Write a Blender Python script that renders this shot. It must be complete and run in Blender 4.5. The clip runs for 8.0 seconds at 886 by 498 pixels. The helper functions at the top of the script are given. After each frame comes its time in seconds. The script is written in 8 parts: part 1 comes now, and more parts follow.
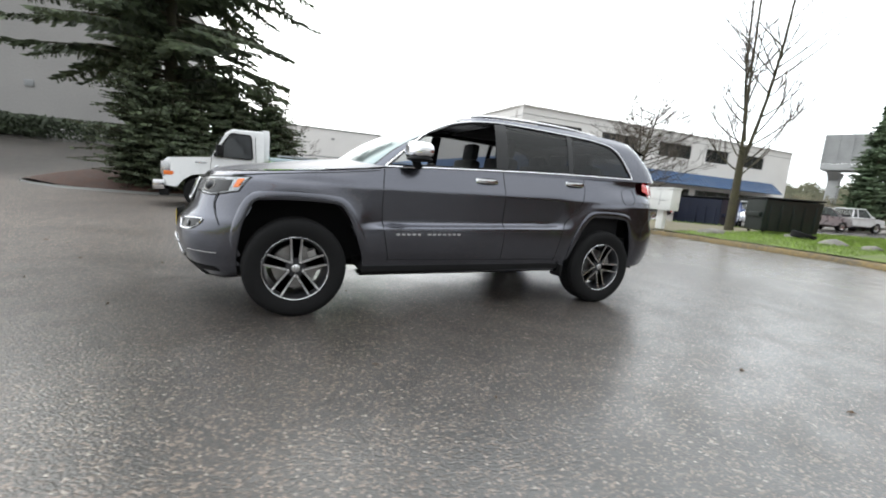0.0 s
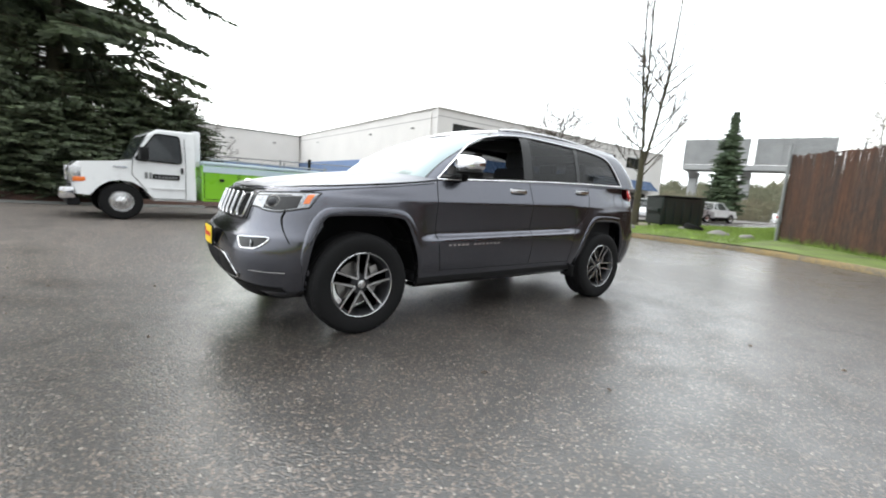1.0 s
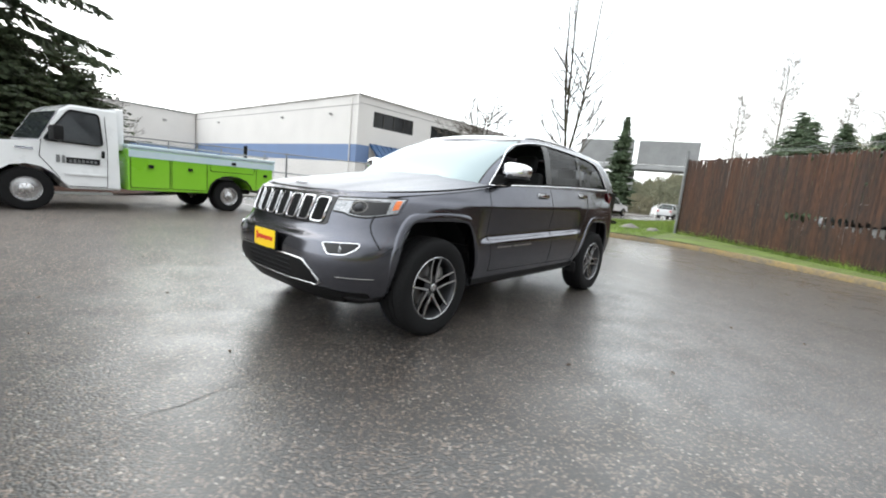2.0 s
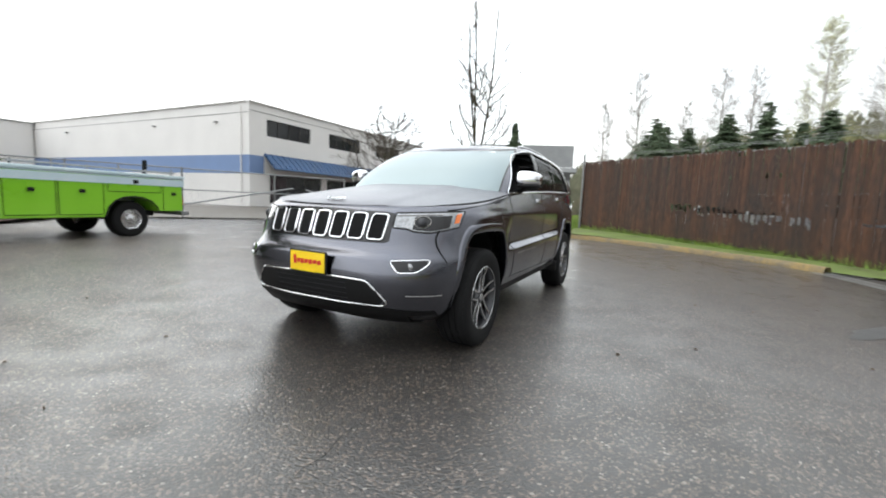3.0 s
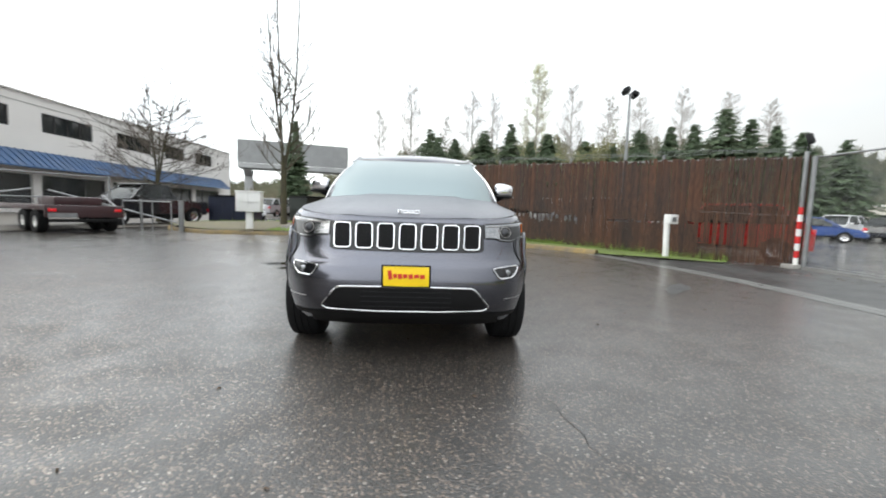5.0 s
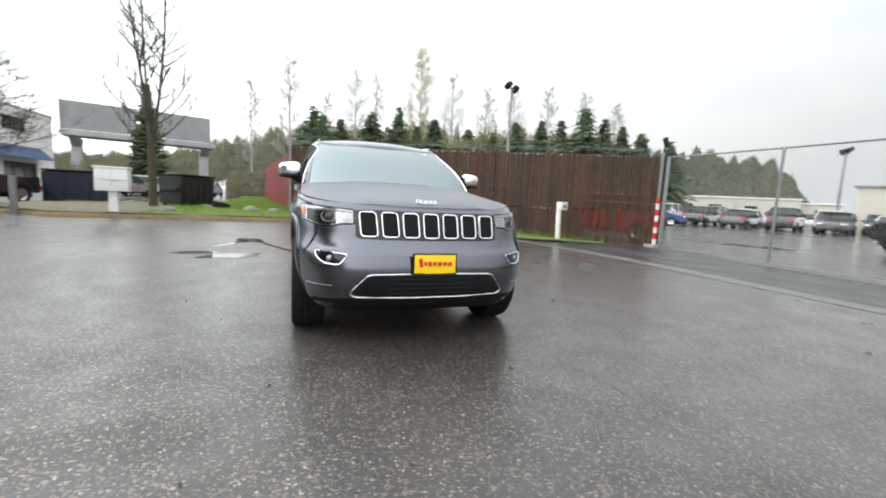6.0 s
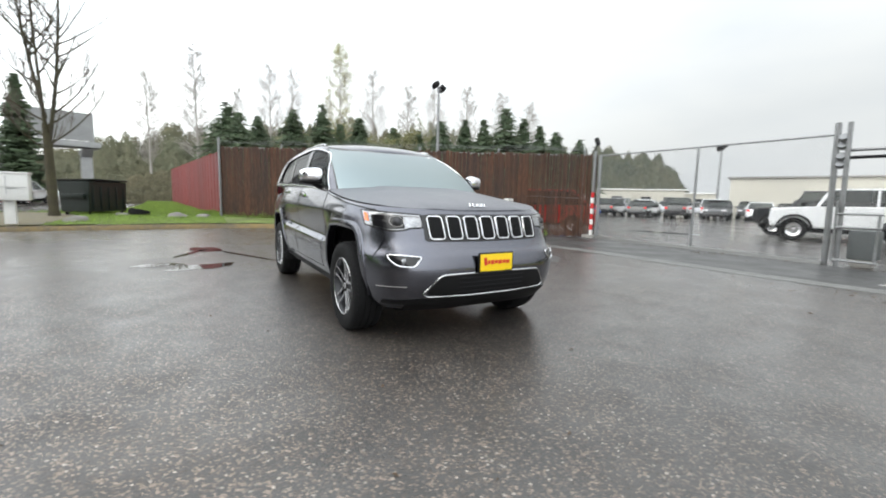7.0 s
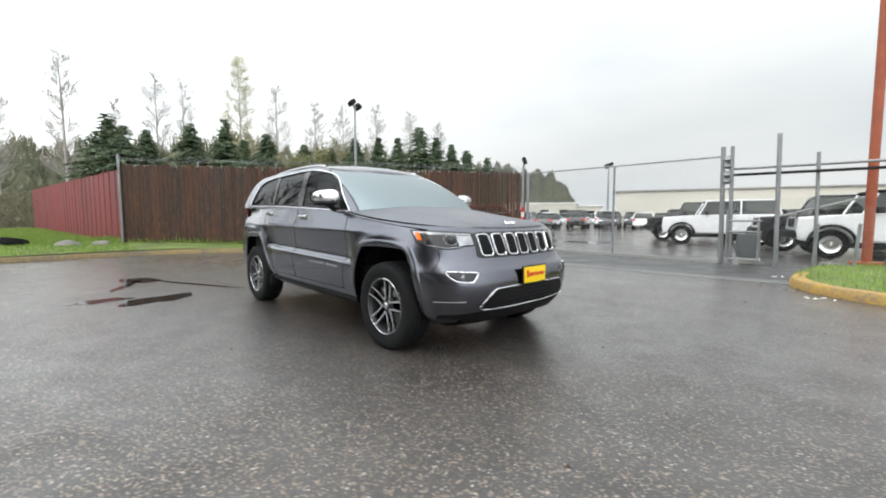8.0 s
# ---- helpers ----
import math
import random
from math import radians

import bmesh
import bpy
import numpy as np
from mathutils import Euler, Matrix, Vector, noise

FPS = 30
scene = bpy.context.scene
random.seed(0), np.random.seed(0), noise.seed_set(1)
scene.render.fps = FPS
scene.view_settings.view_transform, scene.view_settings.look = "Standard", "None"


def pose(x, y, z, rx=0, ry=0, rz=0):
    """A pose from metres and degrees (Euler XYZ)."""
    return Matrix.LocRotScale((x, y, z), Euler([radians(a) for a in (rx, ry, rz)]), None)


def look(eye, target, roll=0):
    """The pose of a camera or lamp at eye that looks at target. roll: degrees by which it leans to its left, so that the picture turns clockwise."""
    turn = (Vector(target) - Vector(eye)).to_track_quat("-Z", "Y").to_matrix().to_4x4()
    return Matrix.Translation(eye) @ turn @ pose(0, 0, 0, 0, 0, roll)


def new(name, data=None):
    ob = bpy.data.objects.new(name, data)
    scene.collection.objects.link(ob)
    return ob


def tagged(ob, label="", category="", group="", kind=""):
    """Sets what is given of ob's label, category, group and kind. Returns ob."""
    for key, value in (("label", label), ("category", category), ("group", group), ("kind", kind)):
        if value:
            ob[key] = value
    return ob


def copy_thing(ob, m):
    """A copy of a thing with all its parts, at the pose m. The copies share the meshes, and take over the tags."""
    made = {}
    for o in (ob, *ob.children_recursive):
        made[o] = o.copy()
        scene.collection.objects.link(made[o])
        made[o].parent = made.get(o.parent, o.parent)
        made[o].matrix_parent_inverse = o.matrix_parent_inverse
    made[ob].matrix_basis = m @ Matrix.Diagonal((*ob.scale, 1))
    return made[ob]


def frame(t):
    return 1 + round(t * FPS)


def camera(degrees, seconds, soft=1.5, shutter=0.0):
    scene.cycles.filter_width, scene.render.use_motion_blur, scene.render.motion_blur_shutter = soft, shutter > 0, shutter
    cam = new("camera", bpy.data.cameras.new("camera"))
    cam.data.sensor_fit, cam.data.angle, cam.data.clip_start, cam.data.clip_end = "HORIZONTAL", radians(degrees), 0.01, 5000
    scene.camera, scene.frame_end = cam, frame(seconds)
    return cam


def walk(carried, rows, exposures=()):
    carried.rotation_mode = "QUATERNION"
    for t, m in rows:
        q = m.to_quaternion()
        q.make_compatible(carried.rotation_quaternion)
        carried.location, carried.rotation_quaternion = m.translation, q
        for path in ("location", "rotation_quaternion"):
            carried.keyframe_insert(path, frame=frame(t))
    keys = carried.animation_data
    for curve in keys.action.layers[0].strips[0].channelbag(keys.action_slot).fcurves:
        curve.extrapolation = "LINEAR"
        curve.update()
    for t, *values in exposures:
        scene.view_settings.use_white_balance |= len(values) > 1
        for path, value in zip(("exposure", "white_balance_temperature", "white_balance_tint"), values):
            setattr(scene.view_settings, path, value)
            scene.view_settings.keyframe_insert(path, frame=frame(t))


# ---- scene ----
cam = camera(93.1, 8.0, soft=1.9, shutter=0.35)
PATH = [
    (0, (-1.716, -4.093, 1.057), (-0.908, -2.289, 0.756), 4.7),
    (0.5, (-2.273, -3.895, 1.078), (-1.3, -2.173, 0.781), 5.0),
    (1, (-2.768, -3.627, 1.067), (-1.587, -2.036, 0.798), 4.0),
    (1.5, (-3.282, -3.326, 1.084), (-1.897, -1.903, 0.846), 4.7),
    (1.7, (-3.479, -3.18, 1.101), (-2.044, -1.812, 0.836), 5.0),
    (2.8, (-4.25, -2.226, 1.079), (-2.545, -1.205, 0.847), 3.9),
    (3, (-4.354, -2.046, 1.061), (-2.584, -1.141, 0.84), 2.6),
    (3.5, (-4.617, -1.578, 1.082), (-2.75, -0.895, 0.856), 3.8),
    (4, (-4.853, -1.114, 1.1), (-2.92, -0.659, 0.868), 3.0),
    (4.2, (-4.93, -0.907, 1.083), (-2.976, -0.557, 0.834), 2.0),
    (5.3, (-5.054, 0.242, 1.066), (-3.081, -0.017, 0.864), 2.9),
    (5.5, (-5.06, 0.452, 1.075), (-3.105, 0.112, 0.823), 3.7),
    (6, (-5.041, 0.943, 1.083), (-3.175, 0.263, 0.848), 2.9),
    (6.5, (-4.938, 1.438, 1.078), (-3.155, 0.578, 0.792), 2.3),
    (7, (-4.817, 1.969, 1.091), (-3.111, 0.951, 0.859), 1.3),
    (7.5, (-4.588, 2.454, 1.079), (-3.046, 1.202, 0.844), 0.0),
    (8, (-4.315, 2.941, 1.104), (-2.865, 1.572, 0.953), -0.2),
]
walk(cam, [(t, look(eye, target, roll)) for t, eye, target, roll in PATH],
     exposures=[(0, 0.17, 6450, 7.5), (1, 0.27, 6450, 7.5), (1.5, 0.27, 6450, 7.5), (3, 0.0, 6450, 7.5), (4, -0.05, 6450, 7.5), (5.5, 0.08, 6450, 7.5), (8, 0.08, 6450, 7.5)])

# ---- light ----
world = bpy.data.worlds.new("overcast_sky")
scene.world = world
world.use_nodes = True
wn, wl = world.node_tree.nodes, world.node_tree.links
wn.clear()
w_out = wn.new("ShaderNodeOutputWorld")
w_bg = wn.new("ShaderNodeBackground")
w_sky = wn.new("ShaderNodeTexSky")
w_sky.sky_type = "NISHITA"
w_sky.sun_disc = False
SUN_EL, SUN_AZ = radians(42), radians(100)
w_sky.sun_elevation, w_sky.sun_rotation = SUN_EL, radians(-10)
w_sky.air_density, w_sky.dust_density, w_sky.ozone_density = 1.5, 6.0, 1.0
# a closed cloud deck: the clear sky shows through only as a faint tint
w_co = wn.new("ShaderNodeTexCoord")
w_map = wn.new("ShaderNodeMapping")
w_map.inputs["Scale"].default_value = (1.0, 1.0, 2.6)
w_no = wn.new("ShaderNodeTexNoise")
w_no.inputs["Scale"].default_value = 1.7
w_no.inputs["Detail"].default_value = 5.0
w_ramp = wn.new("ShaderNodeValToRGB")
w_ramp.color_ramp.elements[0].position, w_ramp.color_ramp.elements[0].color = 0.30, (0.83, 0.87, 0.92, 1)
w_ramp.color_ramp.elements[1].position, w_ramp.color_ramp.elements[1].color = 0.62, (0.985, 1.0, 1.005, 1)
w_sc = wn.new("ShaderNodeMixRGB")
w_sc.blend_type, w_sc.inputs[0].default_value, w_sc.inputs[2].default_value = "MULTIPLY", 1.0, (0.1, 0.1, 0.1, 1)
w_mix = wn.new("ShaderNodeMixRGB")
w_mix.inputs[0].default_value = 0.93
wl.new(w_co.outputs["Generated"], w_map.inputs["Vector"])
wl.new(w_map.outputs["Vector"], w_no.inputs["Vector"])
wl.new(w_no.outputs["Fac"], w_ramp.inputs["Fac"])
wl.new(w_sky.outputs["Color"], w_sc.inputs[1])
wl.new(w_sc.outputs["Color"], w_mix.inputs[1])
wl.new(w_ramp.outputs["Color"], w_mix.inputs[2])
# the deck is brighter towards the hidden sun
w_dot = wn.new("ShaderNodeVectorMath")
w_dot.operation = "DOT_PRODUCT"
w_dot.inputs[1].default_value = (math.cos(SUN_AZ) * math.cos(SUN_EL), math.sin(SUN_AZ) * math.cos(SUN_EL), math.sin(SUN_EL))
w_rng = wn.new("ShaderNodeMapRange")
w_rng.inputs["From Min"].default_value, w_rng.inputs["From Max"].default_value = -0.6, 1.0
w_rng.inputs["To Min"].default_value, w_rng.inputs["To Max"].default_value = 0.34, 1.32
w_mul = wn.new("ShaderNodeMixRGB")
w_mul.blend_type, w_mul.inputs[0].default_value = "MULTIPLY", 1.0
wl.new(w_co.outputs["Generated"], w_dot.inputs[0])
wl.new(w_dot.outputs["Value"], w_rng.inputs["Value"])
wl.new(w_mix.outputs["Color"], w_mul.inputs[1])
wl.new(w_rng.outputs["Result"], w_mul.inputs[2])
wl.new(w_mul.outputs["Color"], w_bg.inputs["Color"])
w_bg.inputs["Strength"].default_value = 2.5
wl.new(w_bg.outputs["Background"], w_out.inputs["Surface"])

sun_data = bpy.data.lights.new("sun", "SUN")
sun_data.energy, sun_data.angle, sun_data.color = 0.3, radians(40), (1.0, 0.97, 0.93)
sun = new("sun", sun_data)
sun.matrix_world = look((0, 0, 60), (60 * math.cos(SUN_AZ + math.pi) / math.tan(SUN_EL), 60 * math.sin(SUN_AZ + math.pi) / math.tan(SUN_EL), 0))


# ---- materials ----
def mat(name, color, rough=0.6, metal=0.0, var=0.15, scale=3.0, fine=60.0, bump=0.0, coat=0.0, rvar=0.08, rand=0.0, second=None, island=0.0, stretch=None, dist=0.004, place=False, coat_rough=0.03):
    """A surface with variation at a large and a fine scale."""
    m = bpy.data.materials.new(name)
    m.use_nodes = True
    n, l = m.node_tree.nodes, m.node_tree.links
    b = n["Principled BSDF"]
    b.inputs["Metallic"].default_value = metal
    b.inputs["Coat Weight"].default_value = coat
    b.inputs["Coat Roughness"].default_value = coat_rough
    co = n.new("ShaderNodeTexCoord")
    src = co.outputs["Object"]
    if place:
        src = n.new("ShaderNodeNewGeometry").outputs["Position"]
    if stretch:
        mp = n.new("ShaderNodeMapping")
        mp.inputs["Scale"].default_value = stretch
        l.new(src, mp.inputs["Vector"])
        src = mp.outputs["Vector"]
    big = n.new("ShaderNodeTexNoise")
    big.inputs["Scale"].default_value, big.inputs["Detail"].default_value = scale, 6.0
    small = n.new("ShaderNodeTexNoise")
    small.inputs["Scale"].default_value, small.inputs["Detail"].default_value = fine, 3.0
    l.new(src, big.inputs["Vector"])
    l.new(src, small.inputs["Vector"])
    add = n.new("ShaderNodeMath")
    add.operation = "ADD"
    l.new(big.outputs["Fac"], add.inputs[0])
    l.new(small.outputs["Fac"], add.inputs[1])
    fac = n.new("ShaderNodeMapRange")
    fac.inputs["From Min"].default_value, fac.inputs["From Max"].default_value = 0.7, 1.3
    l.new(add.outputs[0], fac.inputs["Value"])
    c2 = second if second else tuple(min(1.0, c * (1 + var)) for c in color)
    c1 = color if second else tuple(c * (1 - var) for c in color)
    mix = n.new("ShaderNodeMixRGB")
    mix.inputs[1].default_value, mix.inputs[2].default_value = (*c1, 1), (*c2, 1)
    l.new(fac.outputs["Result"], mix.inputs[0])
    out = mix.outputs["Color"]
    if rand or island:
        hv = n.new("ShaderNodeHueSaturation")
        if rand:
            inf = n.new("ShaderNodeObjectInfo")
            rnd = inf.outputs["Random"]
        else:
            inf = n.new("ShaderNodeNewGeometry")
            rnd = inf.outputs["Random Per Island"]
        mr = n.new("ShaderNodeMapRange")
        mr.inputs["To Min"].default_value, mr.inputs["To Max"].default_value = 1 - (rand or island), 1 + (rand or island)
        l.new(rnd, mr.inputs["Value"])
        l.new(mr.outputs["Result"], hv.inputs["Value"])
        l.new(out, hv.inputs["Color"])
        out = hv.outputs["Color"]
    l.new(out, b.inputs["Base Color"])
    rr = n.new("ShaderNodeMapRange")
    rr.inputs["From Min"].default_value, rr.inputs["From Max"].default_value = 0.3, 0.7
    rr.inputs["To Min"].default_value, rr.inputs["To Max"].default_value = max(0.02, rough - rvar), min(1.0, rough + rvar)
    l.new(big.outputs["Fac"], rr.inputs["Value"])
    l.new(rr.outputs["Result"], b.inputs["Roughness"])
    if bump:
        bp = n.new("ShaderNodeBump")
        bp.inputs["Strength"].default_value, bp.inputs["Distance"].default_value = bump, dist
        l.new(small.outputs["Fac"], bp.inputs["Height"])
        l.new(bp.outputs["Normal"], b.inputs["Normal"])
    return m


def thin_glass(name, tint, rough=0.01, ior=1.75, clear=0.6, film=0.0):
    """A single pane: partly see-through with its tint, partly a dark glossy sheet."""
    m = bpy.data.materials.new(name)
    m.use_nodes = True
    n, l = m.node_tree.nodes, m.node_tree.links
    o, b = n["Material Output"], n["Principled BSDF"]
    mx, tr = n.new("ShaderNodeMixShader"), n.new("ShaderNodeBsdfTransparent")
    tr.inputs["Color"].default_value = (*tint, 1)
    b.inputs["Base Color"].default_value = (0.006, 0.007, 0.007, 1)
    b.inputs["Roughness"].default_value = rough
    b.inputs["IOR"].default_value = ior
    mx.inputs["Fac"].default_value = clear
    skin = b.outputs["BSDF"]
    if film:
        # the laminate's inner faces add to the mirror image
        gl, m2 = n.new("ShaderNodeBsdfGlossy"), n.new("ShaderNodeMixShader")
        gl.inputs["Color"].default_value, gl.inputs["Roughness"].default_value = (0.66, 0.79, 0.82, 1), 0.28
        m2.inputs["Fac"].default_value = film
        l.new(b.outputs["BSDF"], m2.inputs[1])
        l.new(gl.outputs["BSDF"], m2.inputs[2])
        skin = m2.outputs["Shader"]
    l.new(skin, mx.inputs[1])
    l.new(tr.outputs["BSDF"], mx.inputs[2])
    l.new(mx.outputs["Shader"], o.inputs["Surface"])
    return m


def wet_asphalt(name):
    m = bpy.data.materials.new(name)
    m.use_nodes = True
    n, l = m.node_tree.nodes, m.node_tree.links
    b = n["Principled BSDF"]
    co = n.new("ShaderNodeTexCoord")
    src = co.outputs["Object"]

    def noise_node(scale, detail=4.0, rough=0.6):
        t = n.new("ShaderNodeTexNoise")
        t.inputs["Scale"].default_value, t.inputs["Detail"].default_value, t.inputs["Roughness"].default_value = scale, detail, rough
        l.new(src, t.inputs["Vector"])
        return t.outputs["Fac"]

    def ramp(fac, p0, p1, c0, c1):
        r = n.new("ShaderNodeValToRGB")
        r.color_ramp.elements[0].position, r.color_ramp.elements[0].color = p0, (*c0, 1)
        r.color_ramp.elements[1].position, r.color_ramp.elements[1].color = p1, (*c1, 1)
        l.new(fac, r.inputs["Fac"])
        return r.outputs["Color"]

    vor = n.new("ShaderNodeTexVoronoi")
    vor.inputs["Scale"].default_value = 88.0
    vor.inputs["Randomness"].default_value = 1.0
    l.new(src, vor.inputs["Vector"])
    sep = n.new("ShaderNodeSeparateColor")
    l.new(vor.outputs["Color"], sep.inputs["Color"])
    patch, mid = noise_node(0.22, 5.0), noise_node(1.6, 5.0)
    base = ramp(mid, 0.35, 0.65, (0.027, 0.0264, 0.0256), (0.046, 0.0443, 0.0423))
    # stone chips of the open surface: tan, grey and a few pale ones
    chip = ramp(sep.outputs["Green"], 0.1, 1.0, (0.034, 0.029, 0.025), (0.180, 0.142, 0.116))
    pale = ramp(sep.outputs["Blue"], 0.978, 1.0, (0, 0, 0), (1, 1, 1))
    is_chip = ramp(sep.outputs["Red"], 0.60, 0.76, (0, 0, 0), (1, 1, 1))
    m1 = n.new("ShaderNodeMixRGB")
    l.new(is_chip, m1.inputs[0]), l.new(base, m1.inputs[1]), l.new(chip, m1.inputs[2])
    m2 = n.new("ShaderNodeMixRGB")
    m2.inputs[2].default_value = (0.28, 0.25, 0.22, 1)
    l.new(pale, m2.inputs[0]), l.new(m1.outputs["Color"], m2.inputs[1])
    m3 = n.new("ShaderNodeMixRGB")
    m3.blend_type, m3.inputs[0].default_value = "MULTIPLY", 1.0
    l.new(m2.outputs["Color"], m3.inputs[1])
    l.new(ramp(patch, 0.3, 0.7, (0.72, 0.72, 0.74), (1.12, 1.10, 1.08)), m3.inputs[2])
    # paler, rougher and with less film round a point by the spruce
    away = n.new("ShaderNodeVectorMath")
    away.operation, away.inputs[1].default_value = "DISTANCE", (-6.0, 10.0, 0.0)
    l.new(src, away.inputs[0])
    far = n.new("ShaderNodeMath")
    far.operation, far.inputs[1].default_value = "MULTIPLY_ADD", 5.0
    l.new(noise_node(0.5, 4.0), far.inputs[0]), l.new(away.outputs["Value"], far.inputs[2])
    pale_zone = n.new("ShaderNodeMapRange")
    pale_zone.inputs["From Min"].default_value, pale_zone.inputs["From Max"].default_value = 8.0, 13.0
    pale_zone.inputs["To Min"].default_value, pale_zone.inputs["To Max"].default_value = 1.0, 0.0
    l.new(far.outputs[0], pale_zone.inputs["Value"])
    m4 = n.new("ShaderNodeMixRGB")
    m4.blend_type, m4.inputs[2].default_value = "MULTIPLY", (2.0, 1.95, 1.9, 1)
    l.new(pale_zone.outputs["Result"], m4.inputs[0]), l.new(m3.outputs["Color"], m4.inputs[1])
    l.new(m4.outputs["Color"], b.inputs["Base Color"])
    # rough stone under a broken film of water that gathers in places
    wet = n.new("ShaderNodeMath")
    wet.operation = "ADD"
    l.new(noise_node(0.35, 4.0), wet.inputs[0]), l.new(noise_node(2.8, 3.0), wet.inputs[1])

    def spread(lo, hi):
        rr = n.new("ShaderNodeMapRange")
        rr.inputs["From Min"].default_value, rr.inputs["From Max"].default_value = 0.75, 1.25
        rr.inputs["To Min"].default_value, rr.inputs["To Max"].default_value = lo, hi
        l.new(wet.outputs[0], rr.inputs["Value"])
        return rr.outputs["Result"]

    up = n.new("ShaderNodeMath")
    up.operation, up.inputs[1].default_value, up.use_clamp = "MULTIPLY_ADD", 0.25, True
    l.new(pale_zone.outputs["Result"], up.inputs[0]), l.new(spread(0.34, 0.52), up.inputs[2])
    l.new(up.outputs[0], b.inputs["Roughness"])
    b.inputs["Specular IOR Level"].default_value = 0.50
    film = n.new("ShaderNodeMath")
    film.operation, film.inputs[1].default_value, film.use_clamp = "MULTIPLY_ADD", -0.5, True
    l.new(pale_zone.outputs["Result"], film.inputs[0]), l.new(spread(0.95, 0.45), film.inputs[2])
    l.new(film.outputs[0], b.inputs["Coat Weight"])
    b.inputs["Coat Roughness"].default_value, b.inputs["Coat IOR"].default_value = 0.085, 1.33
    h = n.new("ShaderNodeMath")
    h.operation = "MULTIPLY_ADD"
    l.new(vor.outputs["Distance"], h.inputs[0])
    h.inputs[1].default_value = -0.8
    l.new(noise_node(35.0, 3.0), h.inputs[2])
    bp = n.new("ShaderNodeBump")
    bp.inputs["Strength"].default_value, bp.inputs["Distance"].default_value = 0.62, 0.0045
    l.new(h.outputs[0], bp.inputs["Height"])
    l.new(bp.outputs["Normal"], b.inputs["Normal"])
    soft_bp = n.new("ShaderNodeBump")
    soft_bp.inputs["Strength"].default_value, soft_bp.inputs["Distance"].default_value = 0.35, 0.004
    l.new(h.outputs[0], soft_bp.inputs["Height"])
    l.new(soft_bp.outputs["Normal"], b.inputs["Coat Normal"])
    return m


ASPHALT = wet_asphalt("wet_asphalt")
PATCH = mat("fresh_tar", (0.014, 0.014, 0.014), 0.75, var=0.3, bump=0.3, scale=2)
WORN_TAR = mat("worn_tar", (0.036, 0.036, 0.0355), 0.42, var=0.3, bump=0.4, scale=1.2, fine=45, rvar=0.12)
WATER = mat("standing_water", (0.012, 0.012, 0.012), 0.03, var=0.2, rvar=0.01)
CONCRETE = mat("weathered_concrete", (0.30, 0.29, 0.27), 0.65, var=0.3, scale=2.0, fine=40, bump=0.4, rvar=0.15)
GUTTER = mat("wet_concrete", (0.11, 0.11, 0.105), 0.4, var=0.25, scale=3.0, fine=40, bump=0.3, rvar=0.15)
KERB_YELLOW = mat("worn_yellow_kerb_paint", (0.20, 0.14, 0.07), 0.6, second=(0.46, 0.27, 0.03), scale=2.5, fine=18, bump=0.4)
KERB_WORN = mat("dirty_kerb_with_old_yellow_paint", (0.10, 0.085, 0.06), 0.6, second=(0.27, 0.185, 0.06), scale=1.7, fine=14, bump=0.5)
TURF = mat("soil_and_moss", (0.07, 0.085, 0.025), 0.9, second=(0.15, 0.21, 0.045), scale=1.6, fine=30, bump=0.6, dist=0.02)
GRASS = mat("grass_blades", (0.18, 0.27, 0.047), 0.55, var=0.3, scale=1.2, island=0.45)
MULCH = mat("bark_mulch", (0.032, 0.016, 0.011), 0.85, second=(0.085, 0.040, 0.027), scale=4, fine=45, bump=1.0, dist=0.03)
BARE_SOIL = mat("gritty_bare_soil", (0.085, 0.072, 0.048), 0.85, second=(0.15, 0.135, 0.075), scale=1.2, fine=25, bump=0.6, dist=0.015)
GRAVEL = mat("muddy_gravel", (0.055, 0.047, 0.038), 0.6, second=(0.12, 0.105, 0.088), scale=1.5, fine=30, bump=0.7, dist=0.012)
BARK = mat("mossy_bark", (0.034, 0.028, 0.021), 0.9, second=(0.072, 0.066, 0.032), scale=2.5, fine=25, bump=0.8, dist=0.01)
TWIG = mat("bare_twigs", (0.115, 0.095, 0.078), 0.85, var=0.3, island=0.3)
# pale bark, lightened further so the colour carries the distance haze
TWIG_HAZED = mat("haze_paled_far_twigs", (0.36, 0.335, 0.31), 0.85, var=0.2, island=0.3)
BUDS = mat("young_olive_leaves", (0.12, 0.125, 0.045), 0.8, second=(0.20, 0.195, 0.085), scale=0.8, island=0.3)
CATKIN = mat("spring_buds", (0.40, 0.40, 0.16), 0.8, var=0.3, island=0.3)
NEEDLE = mat("spruce_needles", (0.040, 0.058, 0.031), 0.7, second=(0.085, 0.105, 0.052), scale=1.0, island=0.45)
NEEDLE_FAR = mat("far_fir_needles", (0.052, 0.088, 0.045), 0.7, second=(0.105, 0.145, 0.075), scale=0.6, island=0.4)
WOODS = mat("far_hillside_woods", (0.070, 0.080, 0.045), 0.9, second=(0.145, 0.135, 0.085), scale=0.05, fine=0.3, island=0.22)
RIDGE = mat("hazy_ridge_woods", (0.062, 0.080, 0.062), 0.9, second=(0.155, 0.150, 0.110), scale=0.05, fine=0.3, island=0.25)
SCRUB = mat("leafless_scrub", (0.075, 0.075, 0.042), 0.9, second=(0.15, 0.13, 0.08), scale=0.15, fine=0.8, island=0.3)
HEDGE = mat("clipped_hedge_leaves", (0.03, 0.042, 0.02), 0.7, var=0.4, scale=2, island=0.4)
